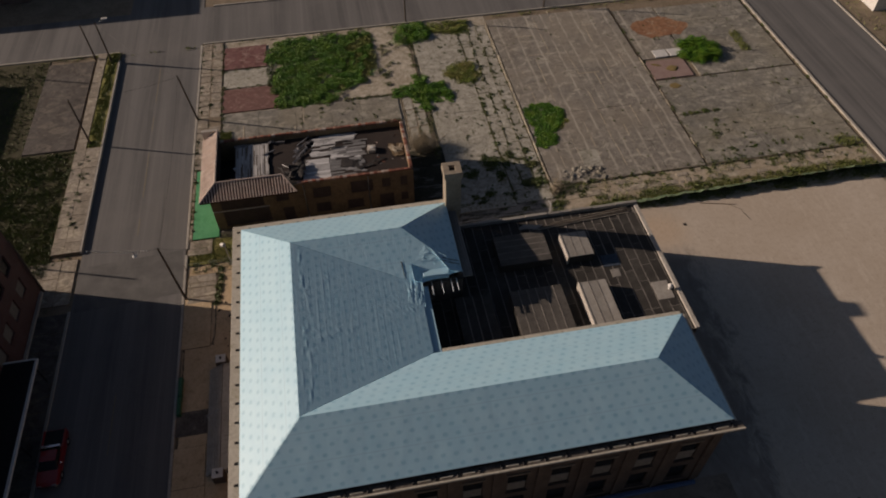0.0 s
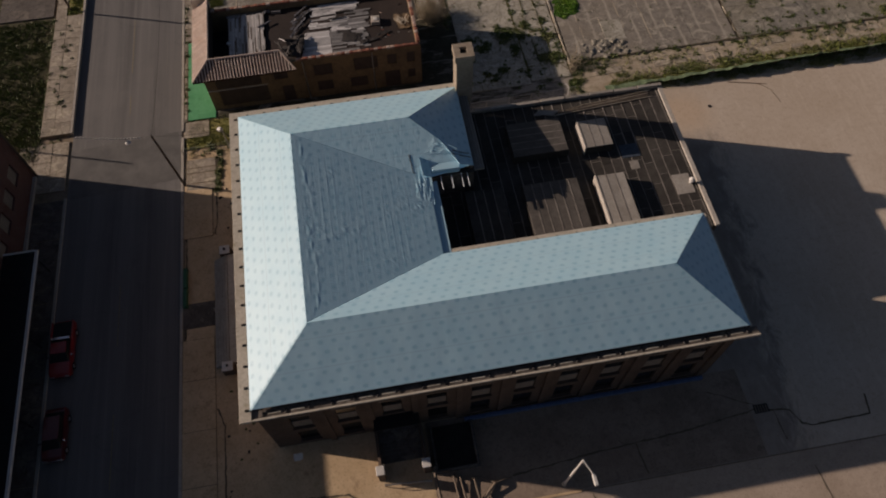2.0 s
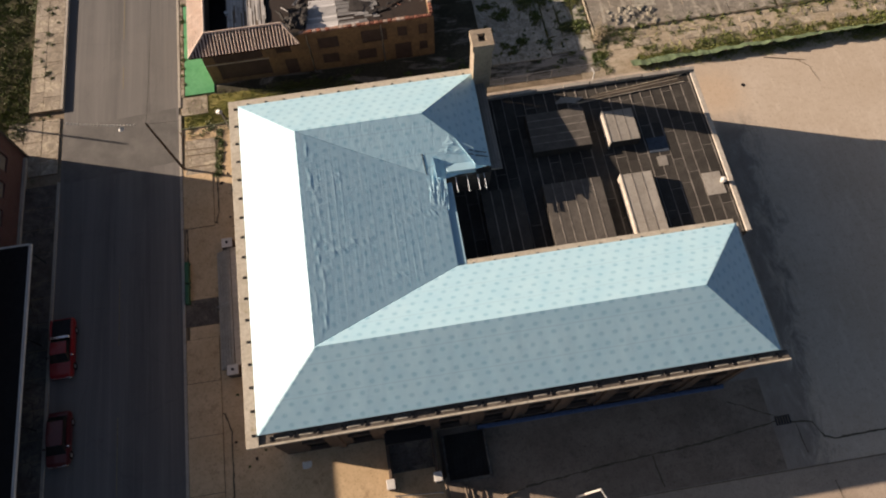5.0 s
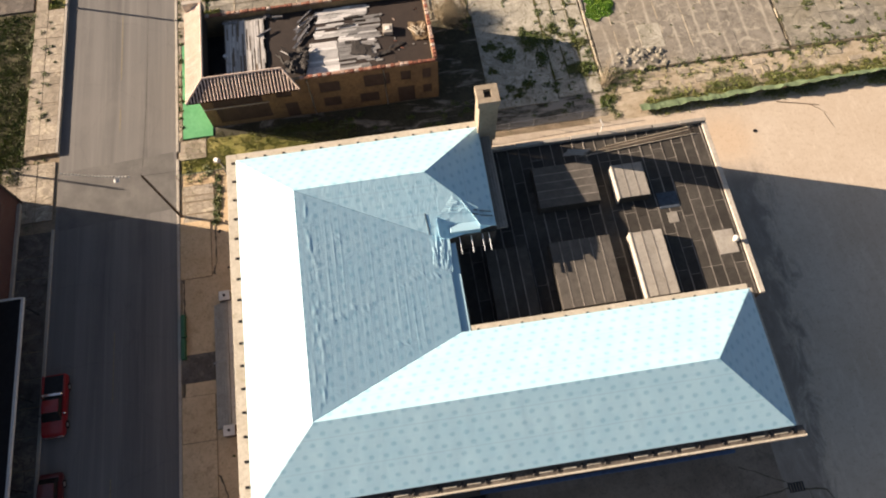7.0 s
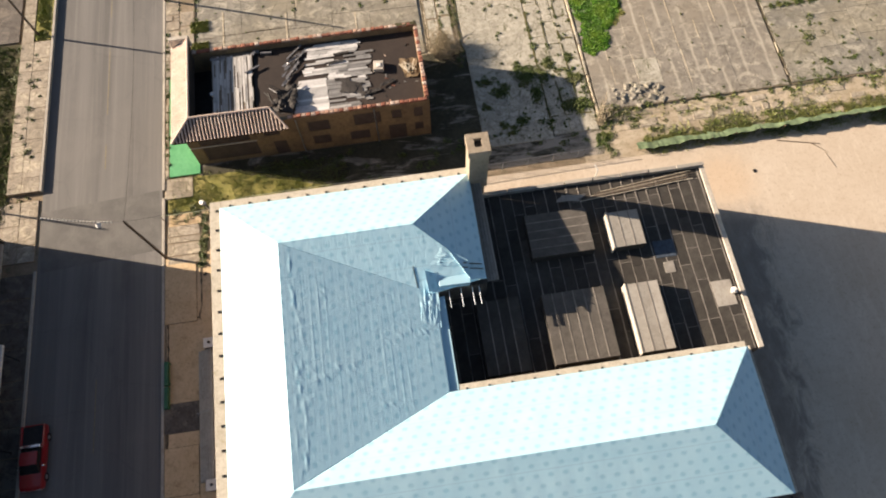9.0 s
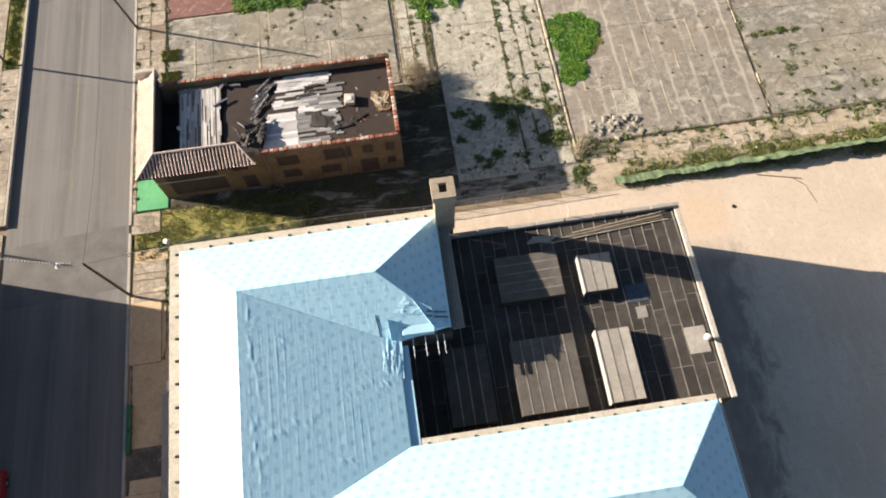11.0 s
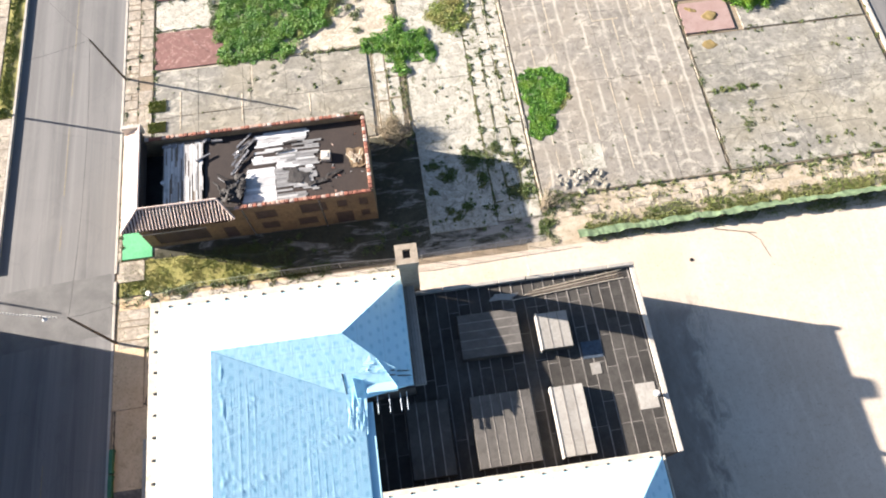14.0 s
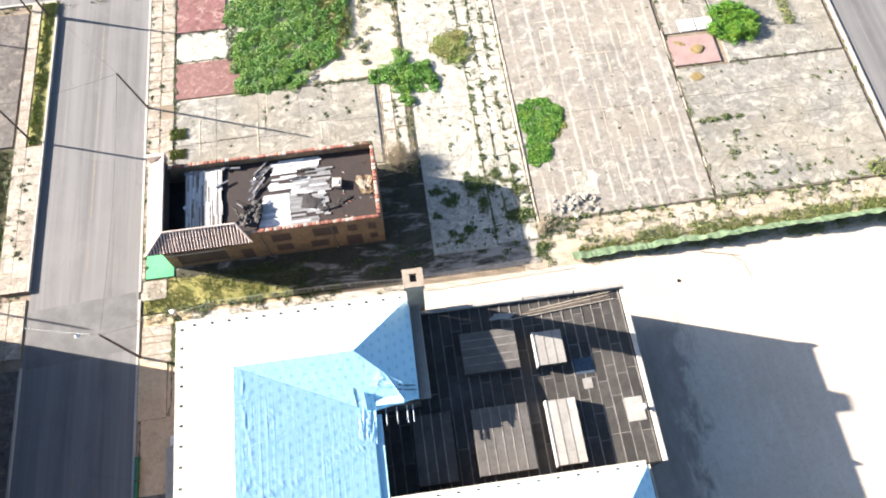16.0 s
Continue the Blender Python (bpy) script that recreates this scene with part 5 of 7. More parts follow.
slab("ground_lane", -18.1, 20.6, 52.3, 57.0, -0.3, -0.016, LANE_SOIL, "dark weedy lane soil with pale sandy streaks", "ground", bevel=0)
slab("ground_gap", 6.85, 11.6, 57.0, 66.2, -0.3, -0.02, LANE_SOIL, "dark weedy soil beside the house", "ground", bevel=0)
slab("ground_strip", 20.6, 62.5, 51.6, 57.0, -0.3, -0.010, STRIP, "sandy strip between yard and floor slabs", "ground", bevel=0)
slab("ground_lawn_w", -60, -32.6, 52.05, 74.0, -0.3, 0.02, LAWN_SOIL, "dark soil with thin grass", "ground", bevel=0)
slab("ground_lawn_nw", -60, -39.1, 74.05, 94.6, -0.3, 0.02, LAWN_SOIL, "dark soil with thin grass beside the old floor", "ground", bevel=0)
slab("ground_verge", -31.25, -29.6, 74.0, 94.6, -0.3, 0.24, GRASS_GROUND, "grass verge by the kerb", "ground", bevel=0)
slab("ground_back", -13.2, 8.9, 47.4, 51.9, -0.3, -0.014, BACK_SAND, "bleached sandy strip behind the building", "ground", bevel=0)
slab("ground_lots", -15.1, 23.0, 66.2, 94.7, -0.3, -0.03, LOT_SOIL, "sandy soil between the old floors", "ground", bevel=0)
for y0, y1 in ((72.5, 73.9), (70.0, 71.2)):
    slab("ground_square", -15.6, -13.8, y0, y1, -0.1, 0.115, GRASS_GROUND, "square tree pit grown over with grass", "ground", bevel=0)
# pale lines left by vanished walls
lines = bpy.data.objects["floor_slab_brown"]
rngL = random.Random(21)
for k in range(1, 8):
    x = 23.1 + k * 2.35 + rngL.uniform(-0.2, 0.2)
    y = 57.4 + rngL.uniform(0, 2)
    while y < 91:
        d = rngL.uniform(0.6, 4.5)
        w = rngL.uniform(0.02, 0.07)
        if rngL.random() < 0.4:
            xo = x + rngL.uniform(-0.06, 0.06)
            part("wall_trace", box(xo - w, y, 0.06, xo + w, y + d, 0.108, 0.004), GROUT, lines)
        y += d + rngL.uniform(0.05, 0.8)
floor_a = bpy.data.objects["floor_slab_a"]
for x, y0, y1 in ((-12.3, 70.1, 74.8), (-5.9, 70.1, 73.6), (1.15, 70.3, 72.6), (-4.75, 73.8, 77.4)):
    part("wall_trace", box(x - 0.08, y0, 0.05, x + 0.08, y1, 0.10, 0.01), GROUT, floor_a)
for k in range(5):
    x, y = rngL.uniform(24, 38), rngL.uniform(58, 90)
    part("wall_trace", box(x, y, 0.06, x + rngL.uniform(1.2, 3.5), y + rngL.uniform(0.08, 0.2), 0.112), GROUT, lines)
# broken stubs of the two party walls
for x, w, share, top in ((22.84, 0.11, 0.94, 0.17), (42.06, 0.05, 0.55, 0.125)):
    y = 55.2 if x < 30 else 57.0
    while y < 92:
        d = rngL.uniform(0.7, 2.6)
        if rngL.random() < share:
            xo, wo = x + rngL.uniform(-0.04, 0.04), w * rngL.uniform(0.7, 1.2)
            part("wall_trace", box(xo - wo, y, 0.0, xo + wo, min(y + d, 92.6), top + rngL.uniform(-0.02, 0.03), 0.02), GROUT if rngL.random() < 0.7 else CONCRETE, lines)
        y += d + rngL.uniform(0.0, 0.12)

# ---- entrances of the big building ----
steps = thing("entrance_steps", (-14.6, 33.7, 0), "long grey stone steps with white end piers before the building", "steps")
for k in range(5):
    part("step", box(-15.3 + k * 0.27, 28.5, 0, -15.3 + (k + 1) * 0.27 - 0.05, 39.0, 0.17 * (k + 1), 0.02), KERB, steps)
part("terrace", box(-13.95, 28.5, 0, -11.15, 39.0, 0.86, 0.02), CORNICE, steps, "cream terrace")
for y in (28.1, 39.35):
    pier = part("pier", box(-14.6, y - 0.35, 0, -13.6, y + 0.35, 1.15, 0.03), TAN_WALL, steps)
    part("pier_cap", box(-14.55, y - 0.42, 1.15, -13.65, y + 0.42, 1.28, 0.03), WHITE_PAINT, pier, "white pier cap")
    part("lamp_base", rod((-14.1, y, 1.28), (-14.1, y, 1.5), 0.11, 0.08), DARK_METAL, pier)
part("handrail", rod((-15.2, 33.7, 1.0), (-14.0, 33.7, 1.8), 0.03), GALV, steps)
part("post", rod((-15.2, 33.7, 0.1), (-15.2, 33.7, 1.0), 0.03), GALV, steps)
for y0, y1 in ((34.6, 36.4), (36.5, 38.5)):
    planter = thing("planter_strip", (-17.9, (y0 + y1) / 2, 0), "low dark green painted barrier by the kerb", "barrier", "green barriers")
    part("rail", box(-18.05, y0, 0.0, -17.7, y1, 0.45, 0.04), BARRIER, planter)
    for y in (y0 + 0.15, y1 - 0.15):
        part("foot", box(-18.1, y - 0.08, -0.02, -17.65, y + 0.08, 0.1, 0.01), BARRIER, planter)

stair = thing("south_stair", (-0.9, 19.3, 0), "shaded side entrance stair between cheek walls", "stair")
for k in range(6):
    part("step", box(-2.5, 18.2 + k * 0.3, -0.02, 0.75, 18.2 + (k + 1) * 0.3 - 0.004, 0.17 * (k + 1), 0.015), CONCRETE_DARK, stair)
part("landing", box(-2.5, 20.0, -0.02, 0.75, 20.75, 1.04, 0.015), CONCRETE_DARK, stair)
for x in (-2.75, 0.78):
    part("cheek_wall", box(x, 17.6, -0.02, x + 0.24, 20.76, 1.5, 0.02), TAN_WALL, stair)
    part("pier", box(x - 0.14, 16.95, -0.02, x + 0.38, 17.59, 2.15, 0.03), TAN_WALL, stair)
    part("pier_cap", box(x - 0.2, 16.9, 2.15, x + 0.44, 17.62, 2.3, 0.03), WHITE_PAINT, stair, "white pier cap")
part("door", box(-1.9, 20.84, 1.06, 0.1, 20.94, 3.4, 0.01), DARK_GLASS, stair, "dark double door")
part("hood", box(-2.6, 19.9, 3.5, 0.9, 20.94, 3.65, 0.02), DARK_METAL, stair)

# black well with assumed walls, added to draw a dark shadow patch
well = thing("dark_patch_well", (3.3, 18.4, 0), "black walled well added for the dark patch beside the stair", "well")
part("floor", box(1.75, 16.95, -0.01, 4.85, 20.4, 0.02), CHAR, well)
for x0, y0, x1, y1 in ((1.55, 16.75, 1.75, 20.4), (4.85, 16.75, 5.05, 20.4), (1.75, 16.75, 4.85, 16.95)):
    part("kerb_wall", box(x0, y0, -0.02, x1, y1, 0.45, 0.02), CONCRETE_DARK, well)
for k in range(9):
    part("grille_bar", rod((1.95 + k * 0.34, 16.95, 0.4), (1.95 + k * 0.34, 20.4, 0.4), 0.03, 0.03, 5), CHAR, well)
# timber by the south kerb, added to draw long dark shadow lines there
rngT = random.Random(31)
for x, y0, y1, z0, z1, r in ((1.65, 13.9, 17.2, 0.5, 0.75, 0.14), (3.05, 13.9, 16.4, 0.3, 0.55, 0.10), (3.55, 13.8, 16.2, 0.25, 0.5, 0.09), (4.6, 13.7, 15.9, 0.2, 0.7, 0.12)):
    log = thing("timber_beam", (x, y0, 0), "dark timber beam on feet added for a long shadow line by the kerb", "timber", "timber beams")
    part("beam", rod((x, y0, z0), (x - 0.25, y1, z1), r, r * 0.8), OLD_WOOD, log)
    part("trestle", box(x - 0.2, y0 - 0.1, -0.02, x + 0.2, y0 + 0.1, z0, 0.02), OLD_WOOD, log)
    part("trestle", box(x - 0.45, y1 - 0.1, -0.02, x - 0.05, y1 + 0.1, z1 - r * 0.6, 0.02), OLD_WOOD, log)
# forked limbs stand for a tree-like shadow on the ground
snag = thing("shadow_branch", (4.3, 13.7, 0), "dark forked branch added for a branching shadow at the kerb", "branch")
part("trunk", rod((4.2, 13.7, 0.0), (5.9, 15.2, 0.5), 0.16, 0.1), OLD_WOOD, snag)
part("limb", rod((5.3, 14.65, 0.3), (5.6, 13.6, 0.1), 0.1, 0.05), OLD_WOOD, snag)
part("limb", rod((5.9, 15.2, 0.5), (7.3, 15.5, 0.05), 0.1, 0.06), OLD_WOOD, snag)
part("limb", rod((5.9, 15.2, 0.5), (4.9, 15.9, 0.3), 0.08, 0.05), OLD_WOOD, snag)
rack = thing("metal_frame", (-0.8, 16.4, 0), "low rusty pipe frame before the side stair", "frame")
for z in (0.35, 0.75):
    part("rail", rod((-2.5, 16.5, z), (1.1, 16.2, z), 0.035), GALV, rack)
for x in (-2.5, -1.3, -0.1, 1.1):
    part("upright", rod((x, 16.5 - 0.083 * (x + 2.5), -0.02), (x, 16.5 - 0.083 * (x + 2.5), 0.8), 0.035), GALV, rack)
bin_ = thing("white_sack", (-9.0, 19.9, 0), "crumpled white plastic sack by the wall", "sack")
me = crumple("sack", -9.0, 19.9, 0.12, 0.7, 0.5, 0.2, 12.0, WHITE_PAINT, 10)
part("sack", me, WHITE_PAINT, bin_)


# ---- joints and channels in the yards ----
def ribbon(name, points, width, z, mat, label, seed=0):
    """An uneven dark joint that follows a line over the ground."""
    rng = random.Random(seed)
    pts = []
    for a, b in zip(points, points[1:]):
        a, b = Vector((*a, 0)), Vector((*b, 0))
        n = max(2, int((b - a).length / 0.35))
        pts += [a.lerp(b, k / n) for k in range(n)]
    pts.append(Vector((*points[-1], 0)))
    verts, faces = [], []
    for k, p in enumerate(pts):
        d = (pts[min(k + 1, len(pts) - 1)] - pts[max(k - 1, 0)]).normalized()
        s = Vector((-d.y, d.x, 0))
        off = s * rng.uniform(-0.04, 0.04)
        w = width * rng.uniform(0.2, 0.9) / 2
        verts += [p + off + s * w + Vector((0, 0, z)), p + off - s * w + Vector((0, 0, z))]
    for k in range(len(pts) - 1):
        faces.append((2 * k, 2 * k + 1, 2 * k + 3, 2 * k + 2))
    me = mesh_of(name, verts, faces, mat)
    if me.polygons[0].normal.z < 0:
        me.flip_normals()
    return tagged(part(name, me, mat, None), label, "joint", "", "structure")


JOINT = mottled("joint_soil", (0.11, 0.09, 0.06), (0.16, 0.13, 0.09), (0.07, 0.07, 0.03), 1.5, 6, 0.95, 0.4)
RIBBONS = (
    ([(-15.1, 16.8), (-10, 16.7), (-5.4, 16.4), (-4.7, 15.9), (-4.4, 14.9), (-4.4, 13.8)], 0.22),
    ([(-17.9, 25.3), (-16.2, 25.4), (-15.2, 24.9), (-14.7, 23.4), (-14.8, 16.8)], 0.2),
    ([(-17.9, 42.0), (-16.6, 41.8), (-15.2, 42.1), (-15.0, 43.2), (-15.0, 47.2)], 0.2),
    ([(-17.9, 14.6), (-17.9, 33.0)], 0.3), ([(-17.8, 36), (-17.9, 48)], 0.22),
    ([(7.4, 15.6), (14, 16.2), (21.5, 16.6), (28.0, 17.3), (30.7, 16.8), (31.3, 15.6), (32.0, 15.3), (37.0, 15.4), (37.3, 17)], 0.2),
    ([(17.6, 16.3), (17.9, 13.9)], 0.16), ([(29.4, 17), (29.6, 14.6)], 0.16), ([(24.6, 19.4), (28.2, 17.6)], 0.12),
    ([(13.2, 13.2), (13.6, 12.0), (13.4, 11.0)], 0.14), ([(30.9, 12.3), (31.2, 9.4), (31.0, 7.2)], 0.14), ([(-14.9, 47.2), (-14.9, 51.9)], 0.3),
    ([(42.1, 57.2), (42.2, 92)], 0.28), ([(42.4, 66.5), (48.4, 66.6)], 0.2), ([(42.4, 73.9), (62.3, 73.9)], 0.16),
    ([(23.1, 56.9), (42, 57.0), (62.4, 57.2)], 0.3), ([(-14.8, 71.6), (-5.0, 71.9), (-4.9, 77.5)], 0.1), ([(8.0, 66.4), (8.0, 77.7), (7.0, 77.9), (-6.0, 77.8)], 0.3),
    ([(11.0, 64.5), (11.1, 80), (10.9, 92)], 0.45))
MOSS = mottled("olive_moss", (0.085, 0.085, 0.03), (0.14, 0.125, 0.05), (0.05, 0.055, 0.02), 1.2, 6, 0.95, 0.6, dirt=(0.22, 0.19, 0.12))
rngM = random.Random(61)
for x, w in ((18.25, 0.30), (19.72, 0.22), (21.2, 0.26), (11.3, 0.34)):
    y = 57.0 if x > 12 else 66.0
    while y < 91:
        d = rngM.uniform(0.8, 3.6)
        bend = rngM.uniform(-0.12, 0.12)
        ribbon("trim_joint", [(x, y), (x + bend, y + d * 0.5), (x + bend * 0.4, y + d)], w * rngM.uniform(0.5, 1.4), 0.072, MOSS, "olive mossy joint in the pale floor", int(y * 10))
        if rngM.random() < 0.6 and x > 12:
            ribbon("trim_joint", [(x, y), (x + rngM.uniform(0.6, 1.5), y + rngM.uniform(-0.2, 0.2))], w * rngM.uniform(0.4, 1.0), 0.072, MOSS, "olive mossy joint in the pale floor", int(y * 17))
        y += d + rngM.uniform(0.0, 1.6)
for k, (pts, w) in enumerate(RIBBONS):
    on_slab = pts[0][1] > 56
    ribbon("trim_joint", pts, w, 0.012 if not on_slab else 0.115, JOINT, "dark weedy joint in the paving", k)
verts, n = [], 24
for k in range(n + 1):
    y = 52.3 + 4.7 * k / n
    verts += [(20.6, y, -0.004), (22.6 + 1.0 * rough(3, y, 0.5, 2.0) + 0.4 * rough(1, y, 2.1, 4.0), y, -0.004)]
tagged(part("ground_lane_end", mesh_of("ground_lane_end", verts, [(2 * k, 2 * k + 1, 2 * k + 3, 2 * k + 2) for k in range(n)], LANE_SOIL), LANE_SOIL, None), "ragged end of the dark lane soil", "ground", "", "structure")
# grassy ground in the shape of the sunlit triangle, its brightness partly painted
verts, n = [], 60
for k in range(n + 1):
    f = k / n
    x = -17.9 + 16.5 * f
    top = 52.42 + 3.5 * min(1.0, 1.5 * (1 - f)) + 0.45 * rough(x, 1, 0.7, 3.0) * (1 - f) + 0.2 * rough(x, 2, 2.5, 1.0) * (1 - f)
    verts += [(x, 52.4, -0.008), (x, top, -0.008)]
tagged(part("ground_grassy", mesh_of("ground_grassy", verts, [(2 * k, 2 * k + 2, 2 * k + 3, 2 * k + 1) for k in range(n)], GRASS_GROUND), GRASS_GROUND, None), "yellow-green grassy ground cut to the sunlit part of the lane", "ground", "", "structure")
drain = thing("drain_cover", (28.5, 17.3, 0), "dark iron drain hole in the yard", "drain")
part("frame", box(27.9, 16.95, -0.05, 29.1, 17.65, 0.02, 0.01), DARK_METAL, drain)
for k in range(5):
    part("bar", box(28.0 + k * 0.22, 17.0, 0.02, 28.08 + k * 0.22, 17.6, 0.04), OLD_WOOD, drain)
man = thing("manhole_cover", (35.6, 48.4, 0), "small dark manhole cover in the sand", "manhole")
part("cover", rod((35.6, 48.4, -0.05), (35.6, 48.4, 0.02), 0.2, 0.18, 16), DARK_METAL, man)


# ---- poles, lamps and cables ----
def pole(base, top, label, arm=None):
    p = thing("utility_pole", (*base, 0), label, "pole", "utility poles")
    part("post", rod((*base, -0.2), top, 0.13, 0.095, 10), POLE_WOOD, p)
    if arm:
        a, b = Vector(top) - Vector((0, 0, 0.4)), Vector(top) - Vector((0, 0, 0.4)) + Vector(arm)
        part("crossarm", rod(a - Vector(arm), b, 0.06, 0.06, 6), POLE_WOOD, p)
    for z in (0.25,):
        part("insulator", rod(Vector(top) + Vector((0, 0, 0)), Vector(top) + Vector((0, 0, 0.2)), 0.05, 0.03, 6), DARK_METAL, p)
    return p


P_B, P_A, P_C = (-18.4, 47.9, 7.9), (-18.7, 76.8, 7.0), (-31.0, 74.6, 6.9)
P_W, P_N1, P_N2 = (-32.4, 51.7, 7.8), (-32.9, 93.4, 5.6), (-30.7, 92.7, 6.2)
pole((-18.0, 48.0), P_B, "dark leaning wooden utility pole at the kerb")
pole((-18.1, 77.3), P_A, "dark wooden utility pole on the broken sidewalk")
pole((-30.9, 74.7), P_C, "dark wooden utility pole behind the raised kerb")
pole((-32.5, 51.8), P_W, "dark wooden utility pole at the brick corner")
pole((-32.8, 93.6), P_N1, "dark wooden utility pole at the crossing")
pole((-30.5, 92.5), P_N2, "dark wooden utility pole at the crossing")
pole((-42.2, 57.8), (-42.2, 57.8, 7.0), "dark wooden utility pole on the lawn")
pole((11.4, 95.4), (11.4, 95.5, 7.6), "dark wooden utility pole along the cross street")
pole((32.7, 95.4), (32.7, 95.4, 7.6), "dark wooden utility pole along the cross street")
pole((-50.0, 99.0 - 5.5), (-50, 93.5, 7.0), "dark wooden utility pole along the cross street")


def cable(name, a, b, sag, r, mat, label, category="cable"):
    a, b = Vector(a), Vector(b)
    bm = bmesh.new()
    n = 14
    pts = [a.lerp(b, k / n) - Vector((0, 0, sag * 4 * (k / n) * (1 - k / n))) for k in range(n + 1)]
    side = (b - a).cross(Vector((0, 0, 1))).normalized() * r
    lift = Vector((0, 0, r))
    rings = [[bm.verts.new(p + side * math.cos(q * 1.2566) + lift * math.sin(q * 1.2566)) for q in range(5)] for p in pts]
    for u, v in zip(rings, rings[1:]):
        for q in range(5):
            bm.faces.new((u[q], u[(q + 1) % 5], v[(q + 1) % 5], v[q]))
    return tagged(part(name, bm, mat, None), label, category), pts


ARM = thing("street_lamp", (-30.6, 92.5, 0), "street lamp head on an arm from the corner pole", "lamp")
part("arm", rod((-30.7, 92.6, 5.9), (-29.6, 93.0, 6.5), 0.04), GALV, ARM)
part("head", box(-29.8, 92.8, 6.45, -29.0, 93.15, 6.6, 0.04), WHITE_PAINT, ARM)
for a, b, s in ((P_A, P_C, 0.5), (P_N2, P_A, 0.8), (P_N2, P_N1, 0.1), (P_A, P_B, 0.9), (P_B, (-13.2, 50.4, 4.6), 0.3)):
    cable("cable", a, b, s, 0.012, DARK_METAL, "thin dark overhead cable between poles")
festoon, fp = cable("festoon_cable", P_B, P_W, 0.9, 0.010, DARK_METAL, "cable hung with small white markers over the street")
ball = piece_box(0.11, 0.11, 0.11, 0.03, WHITE_PAINT, "marker")
fa, fb = Vector(P_B), Vector(P_W)
for k in range(4, 25):
    f = k / 48
    q = fa.lerp(fb, f) - Vector((0, 0, 0.9 * 4 * f * (1 - f) + 0.1))
    piece("marker", ball, festoon, q.x, q.y, q.z)
hang = thing("hanging_lamp", (-20.9, 48.5, 7.0), "white lamp hanging from the street cable", "lamp")
part("shade", rod((-20.9, 48.55, 6.75), (-20.9, 48.55, 6.95), 0.26, 0.08, 12), WHITE_PAINT, hang)
part("stem", rod((-20.9, 48.55, 6.95), (-20.9, 48.55, 7.35), 0.03), DARK_METAL, hang)
flood = thing("flood_lamp", (-13.2, 50.4, 0), "white round flood lamp on a thin pole", "lamp")
part("post", rod((-13.0, 50.1, -0.02), (-13.2, 50.4, 4.6), 0.06, 0.05), GALV, flood)
part("head", rod((-13.45, 50.55, 4.5), (-13.15, 50.3, 4.75), 0.23, 0.17, 14), WHITE_PAINT, flood)
part("arm", rod((-13.2, 50.4, 4.6), (-12.6, 49.7, 4.3), 0.05), DARK_METAL, flood)
lamp = thing("street_lamp", (11.2, 14.1, 0), "pale metal street lamp with a bent arm", "lamp")
part("post", rod((11.2, 14.3, -0.05), (11.3, 14.2, 8.4), 0.10, 0.07), WHITE_PAINT, lamp)
part("arm", rod((11.3, 14.2, 8.35), (11.85, 13.2, 7.9), 0.05, 0.05), WHITE_PAINT, lamp)
part("head", box(11.72, 12.5, 7.75, 12.0, 13.3, 7.92, 0.05), WHITE_PAINT, lamp)
part("foot", rod((11.2, 14.3, -0.05), (11.2, 14.3, 0.35), 0.22, 0.16), KERB, lamp)


# ---- parked vehicles ----
def car_paint(name, c):
    m = Mat(name, 0.28)
    n = m.noise(2.0, 4, 0.6)
    m.colour(m.mix(m.steps(n, 0.45, 0.75), c, tuple(x * 0.75 for x in c)))
    m.b.inputs["Coat Weight"].default_value = 0.7
    return m.m


RED_PAINT, MAROON, BLACK_PAINT = car_paint("red_car_paint", (0.28, 0.010, 0.012)), car_paint("maroon_car_paint", (0.10, 0.010, 0.012)), car_paint("black_car_paint", (0.025, 0.012, 0.013))
RUBBER = plain("tyre_rubber", (0.02, 0.02, 0.02), 0.9, 0, 0.2)
CHROME = plain("chrome", (0.75, 0.75, 0.76), 0.12, 1.0, 0.1)


def shell(sections, mat, name):
    """A closed body lofted through cross sections: y, half width, z low, z high, top inset."""
    verts, faces = [], []
    for y, w, z0, z1, ins in sections:
        verts += [(-w, y, z0), (w, y, z0), (w * 1.02, y, (z0 + z1) / 2), (w - ins, y, z1), (-w + ins, y, z1), (-w * 1.02, y, (z0 + z1) / 2)]
    for k in range(len(sections) - 1):
        for i in range(6):
            a, b = k * 6 + i, k * 6 + (i + 1) % 6
            faces.append((a, b, b + 6, a + 6))
    faces += [tuple(range(5, -1, -1)), tuple(range((len(sections) - 1) * 6, len(sections) * 6))]
    me = mesh_of(name, verts, faces, mat)
    bm = bmesh.new()
    bm.from_mesh(me)
    bmesh.ops.recalc_face_normals(bm, faces=bm.faces)
    bmesh.ops.bevel(bm, geom=list(bm.edges), offset=0.035, segments=2, affect="EDGES", clamp_overlap=True)
    bm.to_mesh(me)
    bm.free()
    return me


